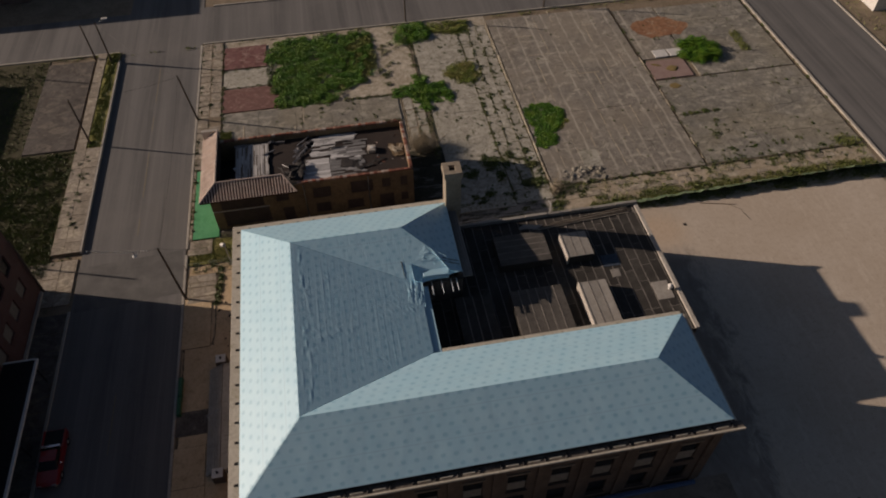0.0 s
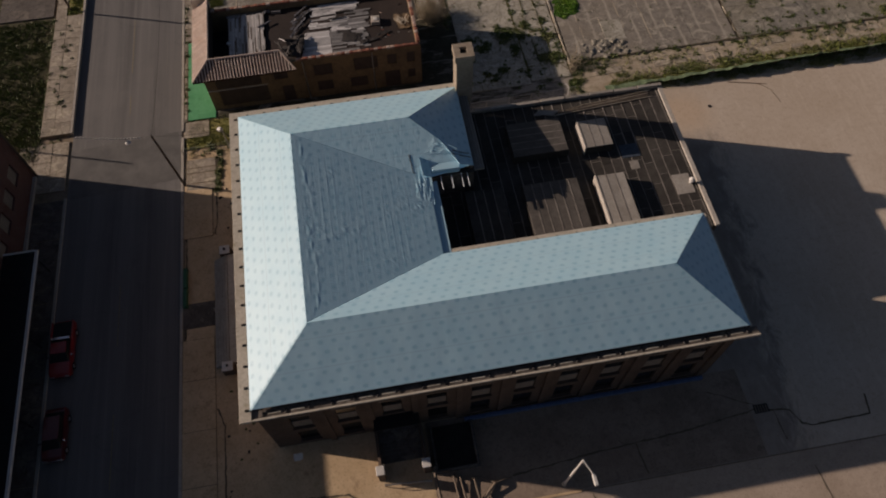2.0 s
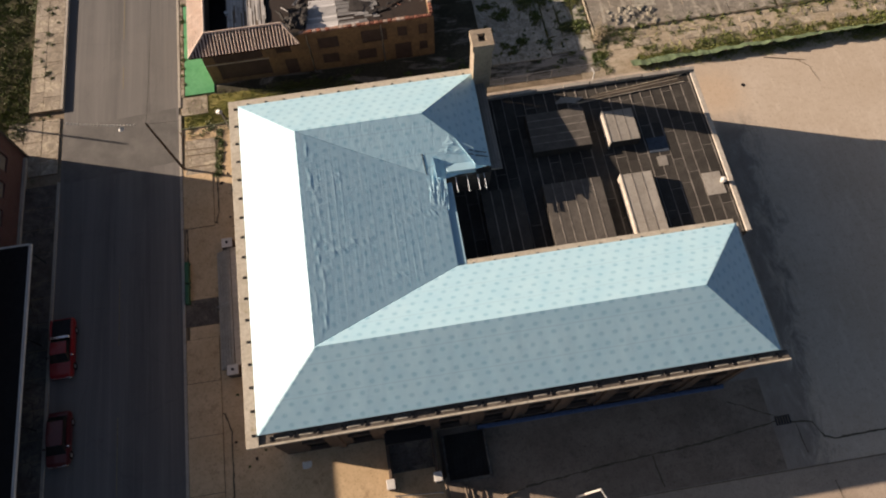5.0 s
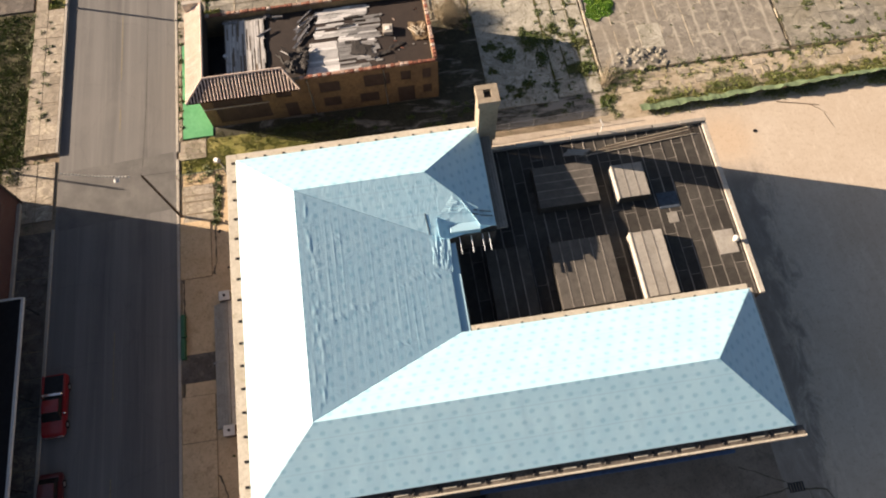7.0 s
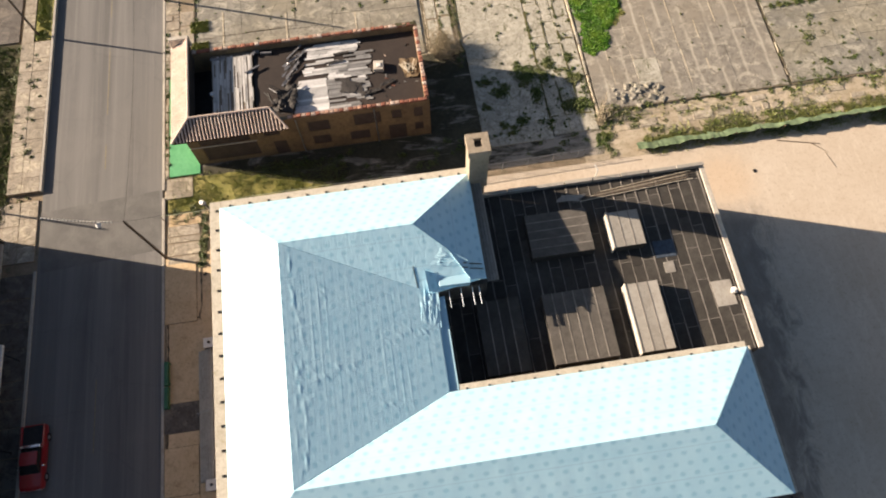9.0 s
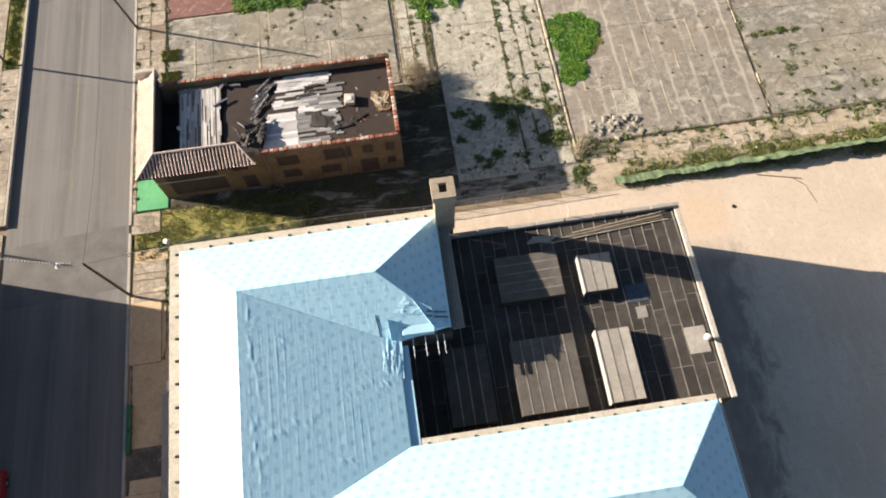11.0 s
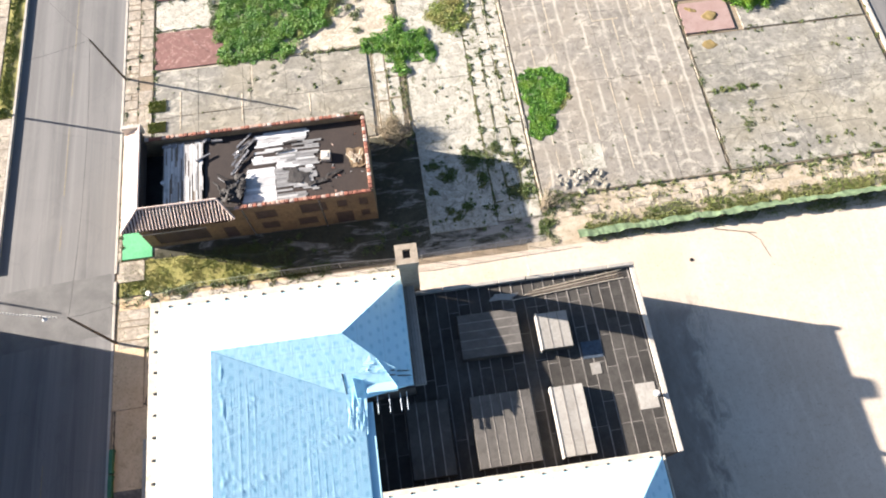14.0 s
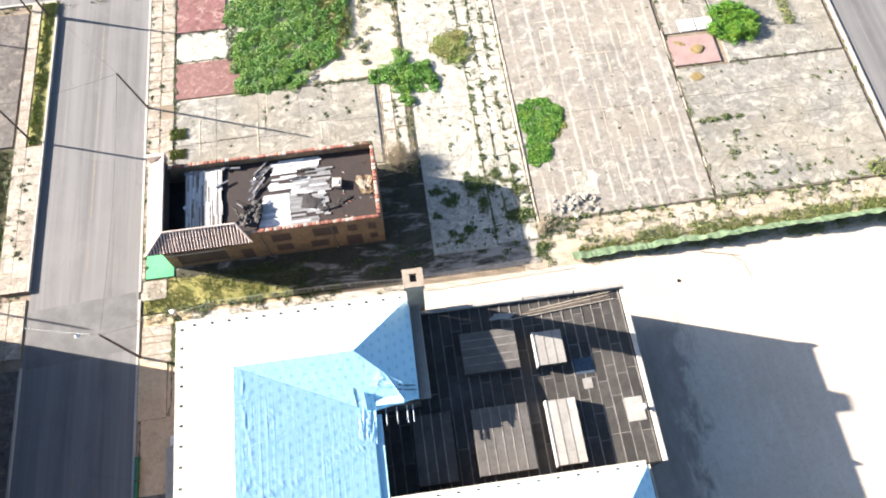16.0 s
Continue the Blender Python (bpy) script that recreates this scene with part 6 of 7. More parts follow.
def car(name, x, y, length, width, paint, label, pickup=False):
    """A parked vehicle whose front points to -y."""
    c = new(name)
    tagged(c, label, "car", "cars parked by the kerb")
    L, w = length / 2, width / 2

    def add(nm, data, mat, parent=c, lab=""):
        if isinstance(data, bmesh.types.BMesh):
            me = bpy.data.meshes.new(nm)
            data.to_mesh(me)
            data.free()
            me.materials.append(mat)
        else:
            me = data
        ob = new(nm, me)
        ob.parent = parent
        if lab:
            ob["label"] = lab
        return ob

    body = add("body", shell([(-L, w * 0.86, 0.42, 0.74, 0.1), (-L + 0.25, w * 0.97, 0.32, 0.88, 0.08), (-L * 0.42, w, 0.3, 0.98, 0.07), (L * 0.5, w, 0.3, 1.0, 0.07), (L - 0.2, w * 0.97, 0.32, 0.98, 0.08), (L, w * 0.9, 0.42, 0.9, 0.1)], paint, "body"), paint)
    c0, c1 = (-L * 0.38, L * 0.22) if pickup else (-L * 0.42, L * 0.72)
    add("glasshouse", shell([(c0 - 0.35, w * 0.84, 0.9, 0.98, 0.02), (c0 + 0.3, w * 0.82, 0.9, 1.42, 0.12), (c1 - 0.25, w * 0.82, 0.9, 1.44, 0.12), (c1 + 0.25, w * 0.84, 0.9, 0.98, 0.02)], DARK_GLASS, "glasshouse"), DARK_GLASS)
    add("roof", shell([(c0 + 0.28, w * 0.70, 1.40, 1.47, 0.05), ((c0 + c1) / 2, w * 0.72, 1.42, 1.51, 0.06), (c1 - 0.22, w * 0.70, 1.41, 1.48, 0.05)], paint, "roof"), paint)
    if pickup:
        add("cargo_bed", box(-w * 0.8, L * 0.30, 0.95, w * 0.8, L * 0.95, 1.005), DARK_METAL, body, "dark cargo bed")
        for sx in (-1, 1):
            add("bed_side", box(sx * w * 0.93 - 0.06, L * 0.26, 0.9, sx * w * 0.93 + 0.06, L * 0.98, 1.12, 0.03), paint, body)
        add("roll_bar", box(-w * 0.84, L * 0.26, 1.0, w * 0.84, L * 0.36, 1.30, 0.03), CHROME, body, "chrome roll bar")
    for sx in (-1, 1):
        add("mirror", box(sx * w * 1.08 - 0.09, c0 + 0.1, 0.95, sx * w * 1.08 + 0.09, c0 + 0.26, 1.12, 0.03), CHROME)
        add("headlight", box(sx * w * 0.62 - 0.17, -L - 0.01, 0.6, sx * w * 0.62 + 0.17, -L + 0.12, 0.74, 0.02), GALV)
        add("tail_light", box(sx * w * 0.7 - 0.12, L - 0.1, 0.65, sx * w * 0.7 + 0.12, L + 0.012, 0.85, 0.02), RED_PAINT)
        for wy in (-L * 0.62, L * 0.60):
            tyre = add("wheel", rod((sx * (w - 0.22), wy, 0.33), (sx * (w + 0.01), wy, 0.33), 0.33, 0.33, 18), RUBBER)
            add("rim", rod((sx * (w - 0.1), wy, 0.33), (sx * (w + 0.025), wy, 0.33), 0.2, 0.17, 12), GALV, tyre)
    add("bumper", box(-w * 0.85, -L - 0.07, 0.40, w * 0.85, -L + 0.1, 0.56, 0.04), CHROME)
    add("bumper", box(-w * 0.85, L - 0.1, 0.40, w * 0.85, L + 0.07, 0.56, 0.04), CHROME if pickup else DARK_METAL)
    c.location = (x, y, 0)
    return c


car("pickup_truck", -28.05, 32.3, 5.0, 1.85, RED_PAINT, "bright red pickup truck parked at the kerb", True)
car("parked_car", -28.0, 24.9, 4.2, 1.75, MAROON, "dark maroon sedan parked at the kerb")
car("parked_car", -27.9, 17.6, 4.3, 1.75, BLACK_PAINT, "blackish sedan parked in the shade")

# ---- fences ----
fence = thing("wire_fence", (2, 52.3, 0), "wire mesh fence with a pale top rail behind the building", "fence")
RAIL = plain("pale_green_rail", (0.46, 0.50, 0.33), 0.6, 0.2, 0.4)
FENCE_LINE = [(-18.0, 51.5), (-14.7, 51.5), (-10.4, 52.3), (-2.7, 52.35), (2.8, 52.3), (8.0, 52.0), (17.5, 52.25), (22.2, 52.35)]
rngF = random.Random(43)
for (ax, ay), (bx, by) in zip(FENCE_LINE, FENCE_LINE[1:]):
    n = max(1, round(math.hypot(bx - ax, by - ay) / 2.6))
    for k in range(n):
        x0, y0, x1, y1 = ax + (bx - ax) * k / n, ay + (by - ay) * k / n, ax + (bx - ax) * (k + 1) / n, ay + (by - ay) * (k + 1) / n
        lean = rngF.uniform(-0.08, 0.08)
        part("post", rod((x0, y0, -0.05), (x0 + lean, y0 + lean, 1.35), 0.035, 0.03, 6), GALV if x0 > -3 else OLD_WOOD, fence)
        part("rail", rod((x0, y0, 1.3), (x1, y1, 1.3), 0.03, 0.03, 5), RAIL if x0 < -3 else GALV, fence)
        bm = bmesh.new()
        for z in (0.25, 0.5, 0.75, 1.0):
            add_rod(bm, (x0, y0, z), (x1, y1, z - 0.03), 0.008, 0.008, 3)
        for q in range(1, 10):
            x, y = x0 + (x1 - x0) * q / 10, y0 + (y1 - y0) * q / 10
            add_rod(bm, (x, y, 0.05), (x, y, 1.28), 0.006, 0.006, 3)
        part("mesh_panel", bm, GALV, fence)
GREEN_NET = mottled("faded_green_net", (0.085, 0.13, 0.065), (0.16, 0.225, 0.125), (0.06, 0.075, 0.035), 1.3, 5, 0.85, 0.3)
net = thing("net_fence", (44, 52.2, 0), "sagging faded green net fence along the yard", "fence")
rngN = random.Random(41)
px_, py_, lift_ = 25.6, 51.95, 0.45
while px_ < 64.0:
    nx_ = px_ + 2.3
    ny_ = 51.95 + 0.012 * (nx_ - 26) + rngN.uniform(-0.10, 0.10)
    up_ = min(1.25, 0.5 + 0.035 * (nx_ - 26)) + rngN.uniform(-0.12, 0.10)
    verts, n = [], 18
    for j in range(6):
        for i in range(n + 1):
            f, r = i / n, j / 5
            top = lift_ + (up_ - lift_) * f - 0.06 * math.sin(math.pi * f) + 0.16 * noise.noise((px_ * 1.3 + f * 3.0, 0, 3)) + 0.05 * noise.noise((px_ * 4 + f * 9.2, 0, 8))
            verts.append((px_ + (nx_ - px_) * f, py_ + (ny_ - py_) * f + 1.0 * (1 - r) + 0.24 * noise.noise((px_ * 0.9 + f * 2.07, r * 2.2, 1)) + 0.06 * noise.noise((px_ * 3.1 + f * 7.13, r * 4, 2)), top * r ** 0.8 + 0.05 * noise.noise((px_ * 1.7 + f * 4, r * 3, 5))))
    faces = [(j * (n + 1) + i, j * (n + 1) + i + 1, (j + 1) * (n + 1) + i + 1, (j + 1) * (n + 1) + i) for j in range(5) for i in range(n)]
    ob = part("net_panel", mesh_of("net_panel", verts, faces, GREEN_NET), GREEN_NET, net)
    sol = ob.modifiers.new("thickness", "SOLIDIFY")
    sol.thickness = 0.02
    part("post", rod((px_, py_ + 0.3, -0.05), (px_ + rngN.uniform(-0.08, 0.08), py_ + 0.02, lift_ + 0.06), 0.03, 0.03, 6), OLD_WOOD, net)
    px_, py_, lift_ = nx_, ny_, up_
twigs = thing("fallen_branch", (41, 50.5, 0), "dead branch lying on the sand below the fence", "branch")
part("limb", rod((38.6, 51.2, 0.03), (42.5, 50.2, 0.05), 0.05, 0.025, 5), OLD_WOOD, twigs)
part("limb", rod((41.6, 50.4, 0.05), (42.9, 49.2, 0.02), 0.03, 0.012, 5), OLD_WOOD, twigs)
part("limb", rod((42.6, 49.3, 0.0), (43.0, 47.6, 0.02), 0.02, 0.01, 5), OLD_WOOD, twigs)

# ---- burnt debris in the house ----
rngD = random.Random(51)
heap = thing("charred_heap", (-5.8, 59.3, 4.7), "black heap of charred beams and sheet metal", "debris")
part("ash_mound", crumple("ash_mound", -5.9, 59.2, 4.85, 2.2, 2.5, 0.55, 3.0, CHAR, 30, 0.2, 0.0, 0.0, True), CHAR, heap)
sheet_m = plain("buckled_grey_sheet", (0.30, 0.30, 0.31), 0.45, 0.6, 0.6, 2.0)
for k in range(22):
    a = Vector((-5.9 + rngD.uniform(-1.1, 0.9), 59.2 + rngD.uniform(-1.1, 1.3), 4.85 + rngD.uniform(0, 0.35)))
    q = rngD.uniform(0, math.pi)
    d = Vector((math.cos(q), math.sin(q), rngD.uniform(-0.15, 0.3))) * rngD.uniform(0.4, 1.3)
    part("beam", rod(a, a + d, rngD.uniform(0.03, 0.08), None, 4), CHAR if rngD.random() < 0.8 else sheet_m, heap)
for k in range(7):
    # buckled black sheets on the heap
    part("sheet", crumple("sheet", -5.9 + rngD.uniform(-0.7, 0.8), 59.3 + rngD.uniform(-0.9, 1.0), 5.05 + rngD.uniform(0, 0.25), rngD.uniform(0.7, 1.25), rngD.uniform(0.9, 1.6), 0.34, 20.0 + k, CHAR, 12, rngD.uniform(-1.5, 1.5), 0.0, 0.0), CHAR, heap)
for k in range(9):
    # a run of folded grey strips from the heap to the north wall
    f = k / 8
    a = Vector((-5.9 + 0.12 * (k % 3) + 0.3 * f, 61.0 + 0.35 * k, 4.78 + 0.05 * (k % 3)))
    b = a + Vector((1.5 + rngD.uniform(-0.2, 0.4), 1.5 + rngD.uniform(-0.3, 0.6), rngD.uniform(0.0, 0.25)))
    if b.y > 65.2:
        b = a + (b - a) * ((65.2 - a.y) / (b.y - a.y))
    part("strip", crumple("strip", (a.x + b.x) / 2, (a.y + b.y) / 2, (a.z + b.z) / 2, (b - a).length, rngD.uniform(0.16, 0.34), 0.10, 80.0 + k, sheet_m if k % 3 != 1 else CHAR, 12, math.atan2(b.y - a.y, b.x - a.x), 0.0, 0.0), sheet_m if k % 3 != 1 else CHAR, heap, "buckled metal strip")
for x, y, w, d, t in ((-8.5, 63.2, 1.5, 0.16, 0.45), (-8.3, 65.0, 0.5, 0.3, 0.9), (-8.0, 65.15, 0.3, 0.3, 0.2), (-7.2, 64.9, 1.0, 0.2, -0.1), (-11.6, 64.8, 1.4, 0.22, -0.05)):
    tagged(part("charred_plank", box(x - w / 2, y - d / 2, 4.92 if x < -8.2 else 4.705, x + w / 2, y + d / 2, 5.02 if x < -8.2 else 4.95, 0.01, t), sheet_m if y > 63.9 or x < -8.2 else CHAR, None), "charred plank lying on the open ceiling", "plank", "charred planks")
# black sheets laid on the boards to draw their dark gaps and shadow
for x, y, w, d, t in ((0.2, 59.9, 2.0, 1.2, -0.25), (1.9, 59.2, 1.7, 0.4, 0.2), (3.4, 59.9, 1.6, 0.3, 0.35), (-0.6, 60.9, 1.3, 0.35, -0.1), (-1.2, 62.9, 1.6, 0.25, 0.1), (-0.4, 63.8, 1.5, 0.2, 0.05)):
    part("burnt_felt", crumple("burnt_felt", x, y, 4.83, w, d, 0.08, 60.0 + x, CHAR, 14, t, 0.0, 0.0), CHAR, heap, "black sheet for the dark gaps and shadow on the slats")
for k in range(16):
    x, y = rngD.uniform(2.8, 6.2), rngD.uniform(57.7, 65.0)
    part("scrap", box(x, y, 4.70, x + rngD.uniform(0.06, 0.35), y + rngD.uniform(0.05, 0.14), 4.74, 0, rngD.uniform(0, 3)), rngD.choice((GREY_WOOD_DULL, CHAR, COPING_BRICK)), heap)
bucket = thing("white_bucket", (-12.15, 60.9, 4.89), "small white bucket beside the loose boards", "bucket")
part("body", rod((-12.1, 60.9, 4.89), (-12.1, 60.9, 5.2), 0.15, 0.19, 14), WHITE_PAINT, bucket)
part("rim", rod((-12.1, 60.9, 5.2), (-12.1, 60.9, 5.22), 0.205, 0.205, 14), GALV, bucket)
tank = thing("roof_tank", (2.85, 61.7, 4.7), "square whitish tank on the burnt ceiling", "tank")
part("body", box(2.4, 61.2, 4.70, 3.3, 62.2, 5.15, 0.04, radians(-6)), COPING, tank)
part("lid", box(2.65, 61.45, 5.15, 3.05, 61.9, 5.22, 0.02), WHITE_PAINT, tank)
pal = thing("rubble_pallet", (5.7, 61.2, 4.7), "brick rubble with pale sticks in the corner", "rubble")
part("bed", crumple("bed", 5.65, 61.2, 4.86, 1.5, 2.0, 0.14, 33.0, STUCCO, 12, 0.0, 0.0, 0.0), STUCCO, pal)
for k in range(8):
    part("stick", box(5.05 + k * 0.14, 60.5, 5.0, 5.10 + k * 0.14, 61.9 + rngD.uniform(-0.4, 0.2), 5.05, 0, rngD.uniform(-0.7, 0.9)), PALE_WOOD, pal)
# long poles stacked on the annex roof
stack = thing("pole_stack", (22, 45.2, 6.9), "stack of long pale poles lying on the annex roof", "poles")
for k in range(7):
    a = (17.2 + k * 0.3, 44.55 + k * 0.10, 6.97 + 0.03 * (k % 3))
    b = (26.6 - 0.5 * (k % 2), 45.2 + k * 0.12, 6.97 + 0.04 * (k % 2))
    part("pole", rod(a, b, 0.035, 0.03, 5), PALE_WOOD if k % 3 == 0 else OLD_WOOD, stack)
part("roof_sheet", crumple("roof_sheet", 17.0, 44.9, 6.95, 3.0, 0.5, 0.06, 44.0, FELT_PALE, 10), FELT_PALE, annex, "pale loose felt sheet")

# ---- plants ----
def near_poly(poly, x, y, wob=0.5):
    """Inside a polygon with an uneven edge."""
    x += wob * rough(x, y, 0.9, 2.0)
    y += wob * rough(x, y, 0.9, 8.0)
    inside = False
    for (ax, ay), (bx, by) in zip(poly, poly[1:] + poly[:1]):
        if (ay > y) != (by > y) and x < (bx - ax) * (y - ay) / (by - ay) + ax:
            inside = not inside
    return inside


IVY = [(-9.3, 93.4), (-9.2, 88.3), (-5.2, 87.5), (-7.8, 85.4), (-8.3, 82.4), (-7.6, 77.9), (-4.8, 77.5), (0.1, 77.9), (-0.5, 80.0), (2.5, 80.9), (4.8, 83.0), (5.4, 89.9), (5.4, 93.4)]
BUSH_MID = [(6.4, 77.5), (6.6, 78.4), (9.0, 78.7), (10.1, 79.2), (10.1, 81.6), (11.5, 81.7), (11.6, 79.2), (12.6, 78.4), (13.3, 79.2), (14.3, 78.5), (14.5, 75.4), (12.2, 75.0), (11.7, 75.8), (11.4, 73.8), (10.4, 73.8), (10.2, 77.0)]
BUSH_EAST = [(23.3, 71.9), (26.6, 71.8), (27.6, 71.0), (28.2, 68.4), (26.6, 66.6), (25.6, 64.6), (24.0, 63.6), (23.4, 64.4)]
BUSH_FAR = [(47.9, 77.0), (53.2, 77.1), (53.3, 79.4), (51.9, 82.0), (48.6, 81.9)]
SHRUBS = (("ivy_thicket", IVY, 120000, 0.55, LEAF, "thick mat of bright green ivy over an old lot"), ("shrub", BUSH_MID, 18000, 0.6, LEAF, "dense low green shrub on a floor joint"),
          ("shrub", BUSH_EAST, 34000, 0.36, LEAF, "low green weed patch on the brown floor"), ("shrub", BUSH_FAR, 24000, 1.3, LEAF, "rounded dark green bush beside white panels"),
          ("shrub", [(9.4, 89.8), (13.4, 89.4), (14.0, 93.4), (9.8, 93.8)], 11000, 0.9, LEAF, "dark green scrub along the cross street"), ("shrub", [(15.0, 83.3), (19.0, 82.6), (18.9, 79.6), (17.4, 78.0), (15.2, 79.4)], 6500, 0.45, LEAF_TAN, "low olive scrub on the pale floor"),
          ("shrub", [(14.6, 91.2), (20.0, 90.6), (20.2, 93.4), (14.8, 93.8)], 8000, 0.7, LEAF_TAN, "dark green scrub along the cross street"))
for k, (nm, poly, n, h, mat, lab) in enumerate(SHRUBS):
    xs_, ys_ = [p[0] for p in poly], [p[1] for p in poly]
    rng_ = np.random.default_rng(70 + k)
    area = (max(xs_) - min(xs_)) * (max(ys_) - min(ys_))
    CX, CY = scatter(int(area * (9 if h < 0.4 else 4.2)), min(xs_), max(xs_), min(ys_), max(ys_), lambda a, b: near_poly(poly, a, b, 0.6), 60 + k)
    CR = rng_.uniform(0.22, 0.85, len(CX)) * (1.25 if h > 0.8 else 0.72 if h < 0.4 else 1.0)
    CH = h * (0.22 + 0.45 * CR) * rng_.uniform(0.25, 1.35, len(CX))
    w = CR ** 2
    pick = rng_.choice(len(CX), n, p=w / w.sum())
    a_, d_ = rng_.uniform(0, 2 * np.pi, n), np.sqrt(rng_.uniform(0, 1, n))
    r_ = CR[pick] * d_ * (1 + 0.25 * np.sin(a_ * 3 + pick))
    X, Y = CX[pick] + r_ * np.cos(a_), CY[pick] + r_ * np.sin(a_)
    Z = 0.06 + CH[pick] * np.sqrt(np.clip(1 - d_ ** 2, 0.02, 1)) * rng_.uniform(0.55, 1.05, n)
    t = thing(nm, (sum(xs_) / len(xs_), sum(ys_) / len(ys_), 0), lab, "shrub")
    brown = (np.array([rough(a, b, 0.35, 21.0) for a, b in zip(X, Y)]) + 0.25 * (X - 1.5) / 4 > 0.35) if nm == "ivy_thicket" else (X + 0.8 * (np.array([rough(a, b, 0.8, 4.0) for a, b in zip(X, Y)])) - 0.45 * (Y - 67) > 26.9) if poly is BUSH_EAST else np.zeros(n, bool)
    P = np.stack([X, Y, Z], 1)
    leaves("leaves", P[~brown], 0.13, mat, "", "", parent=t, flat=0.35, seed=80 + k)
    if brown.any():
        leaves("browned_leaves", P[brown] * (1, 1, 0.6), 0.12, LEAF_TAN, "", "", parent=t, flat=0.35, seed=90 + k)
    for q in range(10):
        j = (q * 97) % n
        part("stem", rod((X[j], Y[j], -0.05), (X[j] + 0.3 * math.sin(q), Y[j] + 0.3 * math.cos(q), float(Z[j]) + 0.05), 0.03, 0.012, 4), OLD_WOOD, t)

twig = thing("bare_shrub", (9.3, 66.2, 0), "grey leafless shrub against the house", "shrub")
bm = bmesh.new()
rngS = random.Random(91)
for k in range(170):
    a = Vector((9.3 + rngS.uniform(-0.8, 0.8), 66.2 + rngS.uniform(-0.9, 0.9), 0))
    d = Vector((rngS.gauss(0, 0.55), rngS.gauss(0, 0.65), 1.0)) * rngS.uniform(1.0, 2.3)
    m_ = a + d * 0.55
    add_rod(bm, a, m_, 0.03, 0.02, 4)
    for q in range(4):
        e = m_ + Vector((rngS.gauss(0, 0.5), rngS.gauss(0, 0.5), rngS.uniform(0.1, 0.8)))
        add_rod(bm, m_, e, 0.018, 0.007, 3)
        add_rod(bm, e, e + Vector((rngS.gauss(0, 0.3), rngS.gauss(0, 0.3), rngS.uniform(-0.1, 0.3))), 0.009, 0.004, 3)
part("bare_crown", bm, DRY_TWIG, twig)
earth = thing("earth_heap", (44.8, 76.6, 0), "low ochre heap of mossy earth on the pink floor", "heap")
part("mound", crumple("mound", 45.5, 76.3, 0.16, 2.3, 1.6, 0.16, 15.0, OCHRE_MOSS, 20, 0.2, 0.0, 0.0, True), OCHRE_MOSS, earth)
part("mound", crumple("mound", 43.7, 77.4, 0.14, 1.9, 0.7, 0.10, 16.0, OCHRE_MOSS, 16, -0.5, 0.0, 0.0, True), OCHRE_MOSS, earth)
patch_ = thing("moss_patch", (44.4, 72.6, 0.1), "round ochre moss patch on the grey floor", "moss")
part("cushion", crumple("cushion", 44.4, 72.5, 0.12, 2.0, 1.5, 0.08, 18.0, OCHRE_MOSS, 18, 0.1, 0.0, 0.0, True), OCHRE_MOSS, patch_)
clod = piece_box(0.22, 0.16, 0.08, 0.03, CHAR, "clod")
clods = thing("soil_clods", (-14.0, 43, 0), "dark clods lying on the packed earth", "clods")
for k in range(26):
    x, y = (rngS.uniform(-15.2, -11.6), rngS.uniform(40.5, 47)) if k < 18 else (rngS.uniform(-15.3, -12), rngS.uniform(16, 27))
    ob = piece("clod", clod, clods, x, y, -0.03, rngS.uniform(0, 6))
    s_ = rngS.uniform(0.5, 1.5)
    ob.scale = (s_, s_, s_)
stump = thing("dead_brush", (22.9, 55.8, 0), "dry brown dead brush at the end of the slabs", "brush")
bm = bmesh.new()
for k in range(60):
    a = Vector((22.9 + rngS.uniform(-0.3, 0.3), 55.6 + rngS.uniform(-0.3, 0.5), 0))
    d = Vector((rngS.gauss(0.5, 0.6), rngS.gauss(0.9, 0.6), rngS.uniform(0.2, 0.9)))
    add_rod(bm, a, a + d * rngS.uniform(0.6, 1.8), 0.03, 0.01, 4)
part("bare_crown", bm, DRY_TWIG, stump)
rock = piece_box(0.6, 0.45, 0.3, 0.1, CONCRETE, "rubble")
rubble = thing("rubble_heap", (26, 58, 0), "broken concrete lumps on the slab edge", "rubble")
for k in range(34):
    f = k / 34
    ob = piece("lump", rock, rubble, 24 + rngS.uniform(0, 5) + f * 1.0, 58.9 - f * 1.4 + rngS.uniform(-0.8, 0.7), 0.08, rngS.uniform(0, 6), (rngS.uniform(-0.3, 0.3), rngS.uniform(-0.3, 0.3)))
    s_ = rngS.uniform(0.5, 1.3)
    ob.scale = (s_, s_, s_ * 0.6)

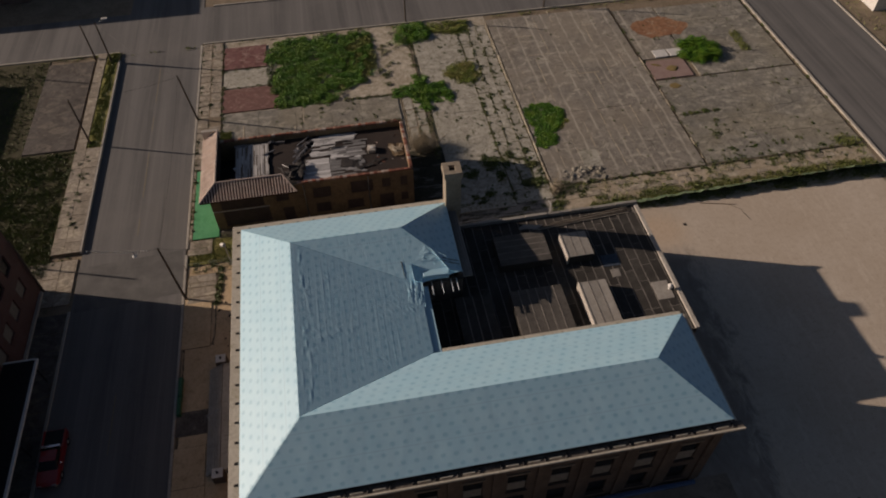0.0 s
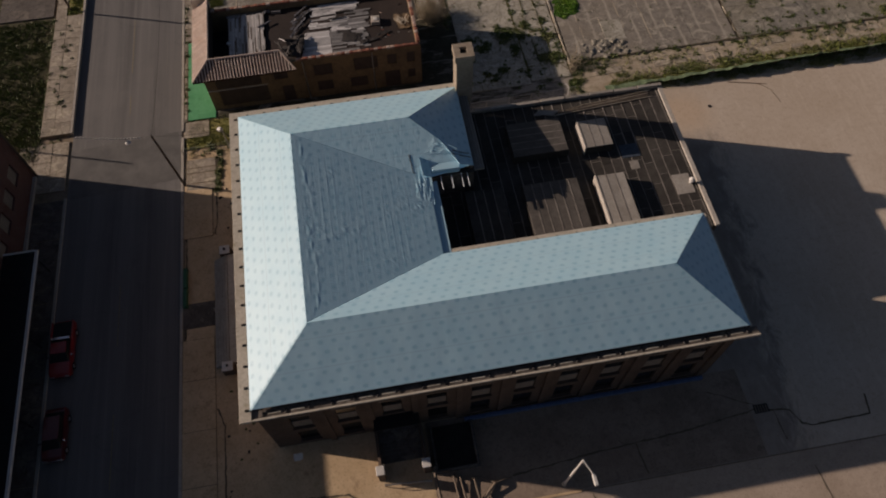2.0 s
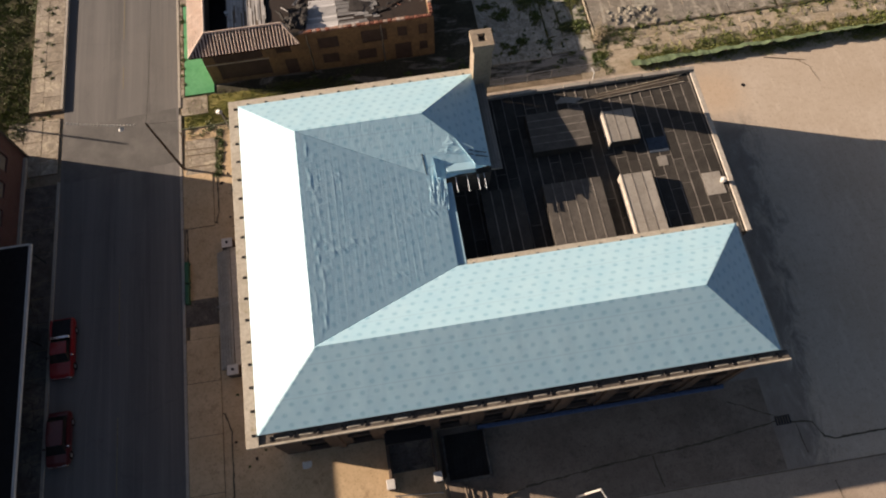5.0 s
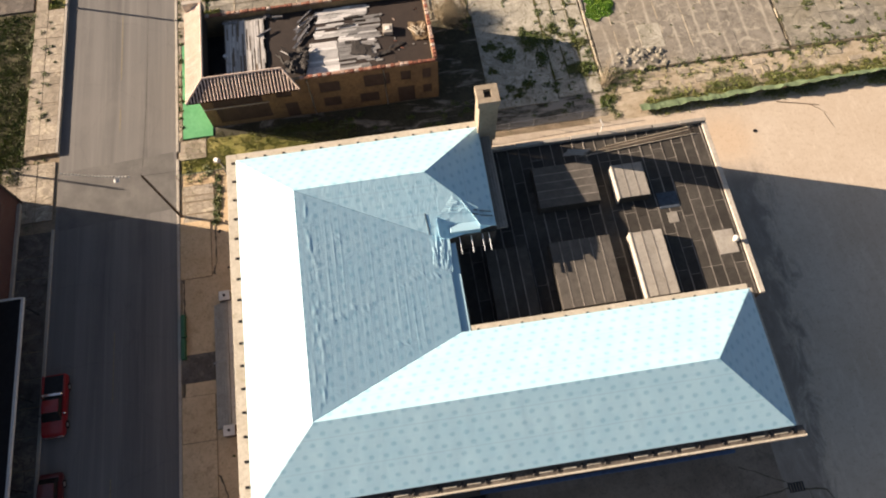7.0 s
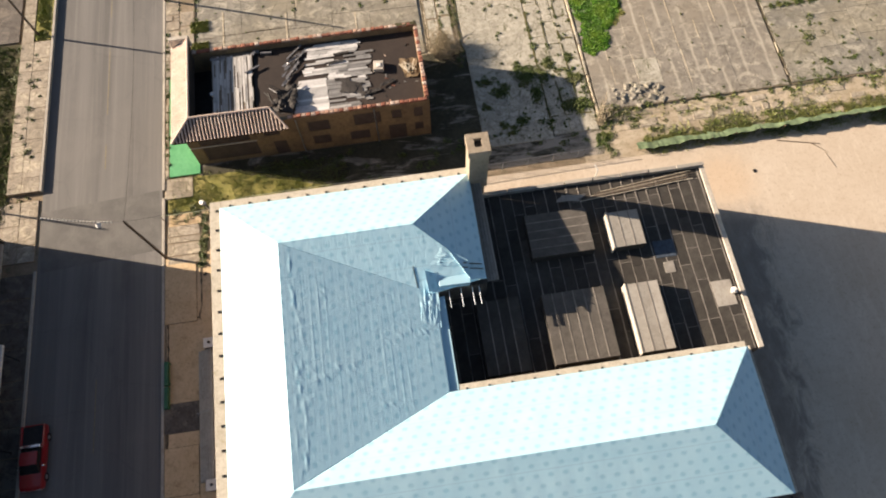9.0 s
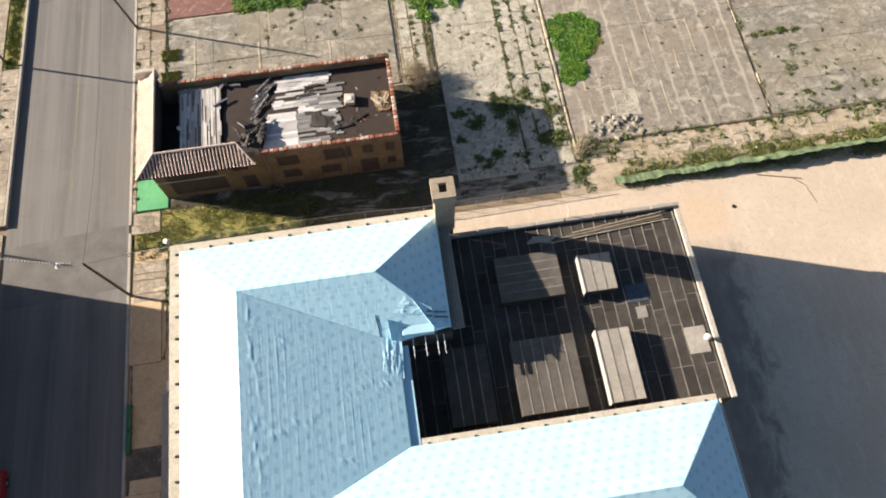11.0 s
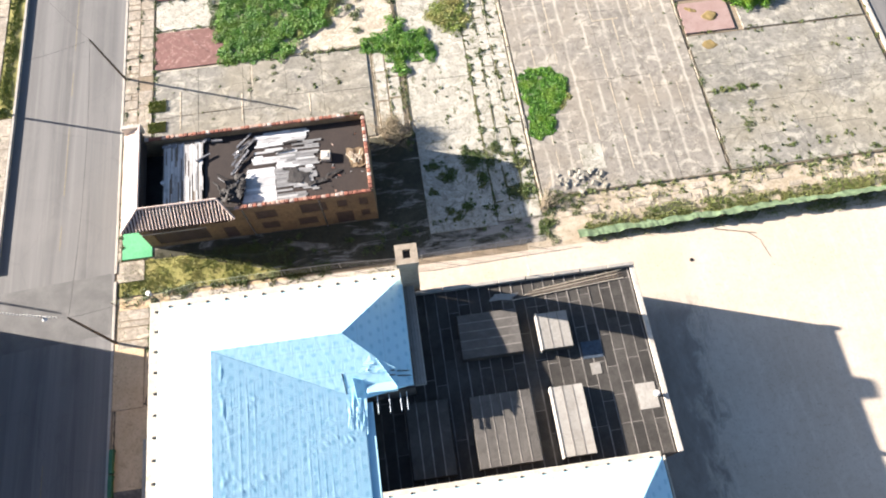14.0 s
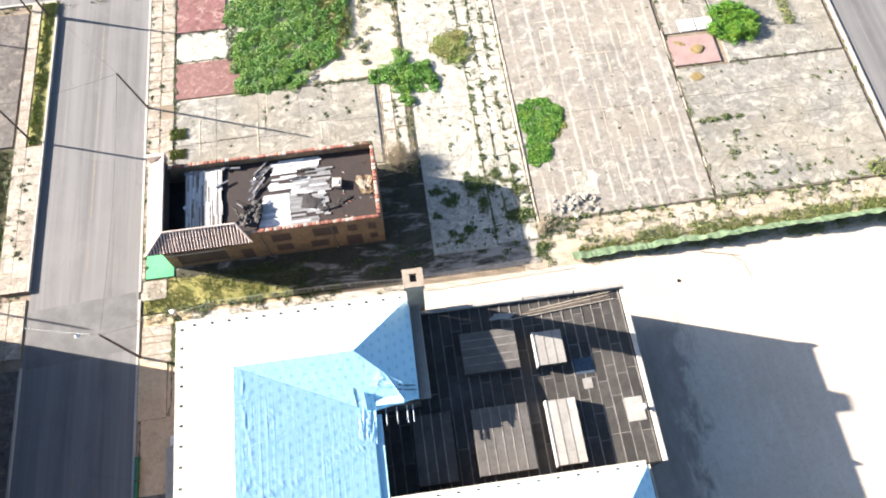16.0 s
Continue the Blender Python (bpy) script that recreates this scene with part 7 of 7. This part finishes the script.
# grass by area: x0, x1, y0, y1, number, height, threshold, offset
GRASS_AREAS = ((-18.0, -1.0, 52.4, 56.4, 20000, 0.08, -0.3, 1.0), (26.0, 62.5, 51.3, 55.0, 22000, 0.17, -0.2, 2.0), (22.5, 62.5, 54.6, 57.4, 7000, 0.18, 0.22, 3.0),
               (-44, -32.4, 53.6, 74.2, 34000, 0.19, -0.4, 4.0), (-31.2, -29.7, 74.0, 94.5, 7000, 0.22, -0.6, 5.0), (-18.1, 9.0, 50.6, 52.4, 3500, 0.15, 0.1, 6.0),
               (-60, -39.2, 74, 94.4, 14000, 0.22, -0.3, 7.0), (1.0, 6.0, 84.0, 92.5, 3500, 0.3, -0.4, 8.0), (15.6, 19.2, 78.4, 84.0, 1200, 0.2, 0.0, 9.0),
               (56.9, 58.2, 78.4, 83.4, 700, 0.3, -0.9, 10.0), (57.8, 62.8, 57.0, 59.4, 1500, 0.3, -0.05, 11.0), (-40, 62, 93.6, 94.8, 6000, 0.25, -0.1, 12.0), (77, 110, 40, 94, 16000, 0.25, 0.0, 13.0), (-15.6, -13.8, 72.5, 73.9, 900, 0.16, -1.6, 14.0), (-15.6, -13.8, 70.0, 71.2, 700, 0.16, -1.6, 15.0))
grass_rng = random.Random(77)
for k, (x0, x1, y0, y1, n, h, th, o) in enumerate(GRASS_AREAS):
    X, Y = scatter(n, x0, x1, y0, y1, lambda a, b: rough(a, b, 0.55, o) + grass_rng.gauss(0, 0.28) > th + 0.9 * (1 - min(1.0, min(a - x0, x1 - a, b - y0, y1 - b) / 0.8)), 100 + k)
    z = 0.22 if k == 4 else 0.11 if k > 12 else 0.0
    blades("grass", np.stack([X, Y, np.full(len(X), z)], 1), h, GRASS_DARK if k in (3, 6) else GRASS, "dull dark grass on the vacant lot" if k in (3, 6) else "yellow-green rough grass on bare ground", seed=120 + k)


def tufts(name, spots, label, size=0.17, seed=5, per=30, mat=WEED):
    """Little weeds: clusters of leaves at the given spots."""
    rng = np.random.default_rng(seed)
    out = []
    for x, y, z, r in spots:
        n = int(per * (0.45 + 11 * r * r))
        a, d = rng.uniform(0, 2 * np.pi, n), r * np.sqrt(rng.uniform(0, 1, n))
        d = d * (1 + 0.35 * np.sin(2 * a + 7 * x) + 0.25 * np.sin(5 * a + 3 * y))
        out.append(np.stack([x + d * np.cos(a), y + d * np.sin(a), z + rng.uniform(0.01, 0.40, n) * min(r, 0.5) * np.clip(1.2 - d / max(r, 1e-3), 0.05, 1.2)], 1))
    return leaves(name, np.concatenate(out), size, mat, label, "weeds", flat=0.6, seed=seed)


rngW = random.Random(200)
spots = []


def weeds_along(x0, y0, x1, y1, n, r0, r1, z, spread=0.15):
    for _ in range(n):
        f = rngW.random()
        if rough(x0 + (x1 - x0) * f, y0 + (y1 - y0) * f, 0.7, 31.0) < -0.25:
            continue
        spots.append((x0 + (x1 - x0) * f + rngW.gauss(0, spread), y0 + (y1 - y0) * f + rngW.gauss(0, spread), z, rngW.uniform(r0, r1)))


# joints of the pale floors
for x, n in ((18.3, 85), (19.7, 60), (21.2, 65), (22.5, 12), (15.0, 8)):
    weeds_along(x, 58.5, x, 92, n, 0.07, 0.32, 0.05, 0.20)
for y, n in ((56.6, 26), (58.9, 30), (61.8, 26), (63.4, 16), (75, 6), (80, 10), (86, 10)):
    weeds_along(12.0 if y < 62 else 16.5, y, 22.4, y + rngW.uniform(-0.6, 0.6), n, 0.08, 0.34, 0.05, 0.25)
for _ in range(70):
    spots.append((rngW.uniform(11.8, 22.4), 55 + 37 * rngW.random() ** 1.4, 0.05, rngW.uniform(0.06, 0.24)))
weeds_along(11.0, 64, 11.0, 92, 120, 0.12, 0.4, 0.04, 0.16)
weeds_along(9.6, 67, 9.6, 77, 24, 0.08, 0.3, 0.06, 0.1)
weeds_along(7.0, 77.8, -7, 77.8, 60, 0.1, 0.35, 0.05, 0.15)
for x in (-4.9, -2.4, 1.8, 4.5):
    weeds_along(x, 72, x, 77.4, 6, 0.1, 0.3, 0.08, 0.3)
weeds_along(-17.9, 56, -17.9, 94, 70, 0.08, 0.26, 0.08, 0.1)
weeds_along(-16.7, 68, -16.6, 94, 40, 0.07, 0.24, 0.08, 0.12)
weeds_along(-15.1, 68, -15.1, 94, 60, 0.1, 0.34, 0.06, 0.14)
weeds_along(-15, 83.0, -8, 83.2, 16, 0.1, 0.3, 0.06, 0.2)
weeds_along(-15, 87.4, -9, 87.4, 14, 0.1, 0.3, 0.06, 0.2)
weeds_along(-8.9, 82.5, -8.6, 87.6, 26, 0.2, 0.45, 0.05, 0.3)
weeds_along(6.5, 80, 8.4, 92, 24, 0.15, 0.5, 0.03, 0.9)
# grey floor joints
weeds_along(42.3, 57.5, 42.3, 92, 34, 0.08, 0.32, 0.06, 0.15)
weeds_along(42.6, 66.6, 48.4, 66.7, 22, 0.12, 0.4, 0.09, 0.15)
for y, n in ((59.2, 34), (61.3, 14), (63.2, 10), (70.4, 10), (73.9, 20)):
    weeds_along(43, y, 62, y + 0.3, n, 0.06, 0.3, 0.09, 0.3)
for x in (46.4, 50.3, 54.4, 58.4, 60.6):
    weeds_along(x, 57.5, x, 91, 12, 0.04, 0.13, 0.09, 0.1)
weeds_along(23.2, 55.5, 62, 56.2, 110, 0.1, 0.4, 0.0, 0.5)
weeds_along(22.4, 52.6, 23.6, 56.8, 50, 0.15, 0.5, 0.0, 0.5)
weeds_along(23.5, 57.2, 62, 57.3, 130, 0.12, 0.5, 0.03, 0.35)
weeds_along(62.7, 57, 62.8, 92, 40, 0.08, 0.26, 0.05, 0.1)
spots.append((45.6, 62.2, 0.08, 0.75))
spots.append((46.6, 64.6, 0.08, 0.5))
for _ in range(80):
    spots.append((rngW.uniform(23.4, 61.8), rngW.uniform(58, 92), 0.1, rngW.uniform(0.04, 0.16)))
for _ in range(18):
    spots.append((rngW.uniform(-14, 10), rngW.uniform(66.5, 77), 0.08, rngW.uniform(0.04, 0.2)))
# yards, lane and sidewalks
weeds_along(-15.0, 47, -14.6, 51.6, 30, 0.15, 0.45, 0.0, 0.2)
weeds_along(-12.6, 44, -12.0, 48, 16, 0.08, 0.2, 0.0, 0.5)
weeds_along(-13, 20, -12.2, 44, 26, 0.05, 0.13, 0.0, 0.7)
weeds_along(-17.5, 52.2, 3, 52.5, 80, 0.15, 0.5, 0.0, 0.25)
weeds_along(-6, 55.5, 20, 55.0, 60, 0.12, 0.5, 0.0, 0.9)
weeds_along(-4, 13.8, 3, 13.7, 26, 0.05, 0.22, 0.0, 0.2)
weeds_along(-32.4, 57, -32.4, 74, 70, 0.15, 0.5, 0.2, 0.25)
weeds_along(-30.9, 57, -30.8, 73, 22, 0.1, 0.36, 0.33, 0.6)
weeds_along(-35, 55.8, -30, 55.9, 26, 0.1, 0.35, 0.0, 0.3)
weeds_along(-39.1, 74, -39.1, 93, 40, 0.15, 0.4, 0.0, 0.2)
# broad mats of dark weed at the shaded end of the pale floor
for x, y, r in ((14.4, 60.6, 0.95), (17.6, 61.9, 1.35), (17.4, 59.9, 0.7), (21.6, 60.9, 0.85), (20.4, 57.9, 1.0), (22.0, 58.0, 1.0), (15.6, 57.0, 0.6), (14.4, 55.8, 0.45), (13.0, 62.0, 0.6), (12.4, 59.0, 0.4), (19.4, 63.2, 0.6), (16.2, 63.0, 0.6), (21.4, 63.4, 0.5)):
    for q in range(9):
        spots.append((x + rngW.gauss(0, r * 0.5), y + rngW.gauss(0, r * 0.35), 0.05, r * rngW.uniform(0.35, 0.7)))
tufts("weeds", spots, "small green weeds growing from cracks and joints", 0.12, 7, 30)
spots = []
weeds_along(27, 52.9, 62, 53.5, 520, 0.15, 0.5, 0.0, 0.2)
weeds_along(38, 53.8, 62, 54.5, 120, 0.12, 0.4, 0.0, 0.3)
tufts("weeds", spots, "olive weeds in a band behind the net fence", 0.10, 9, 26, STRIP_WEED)
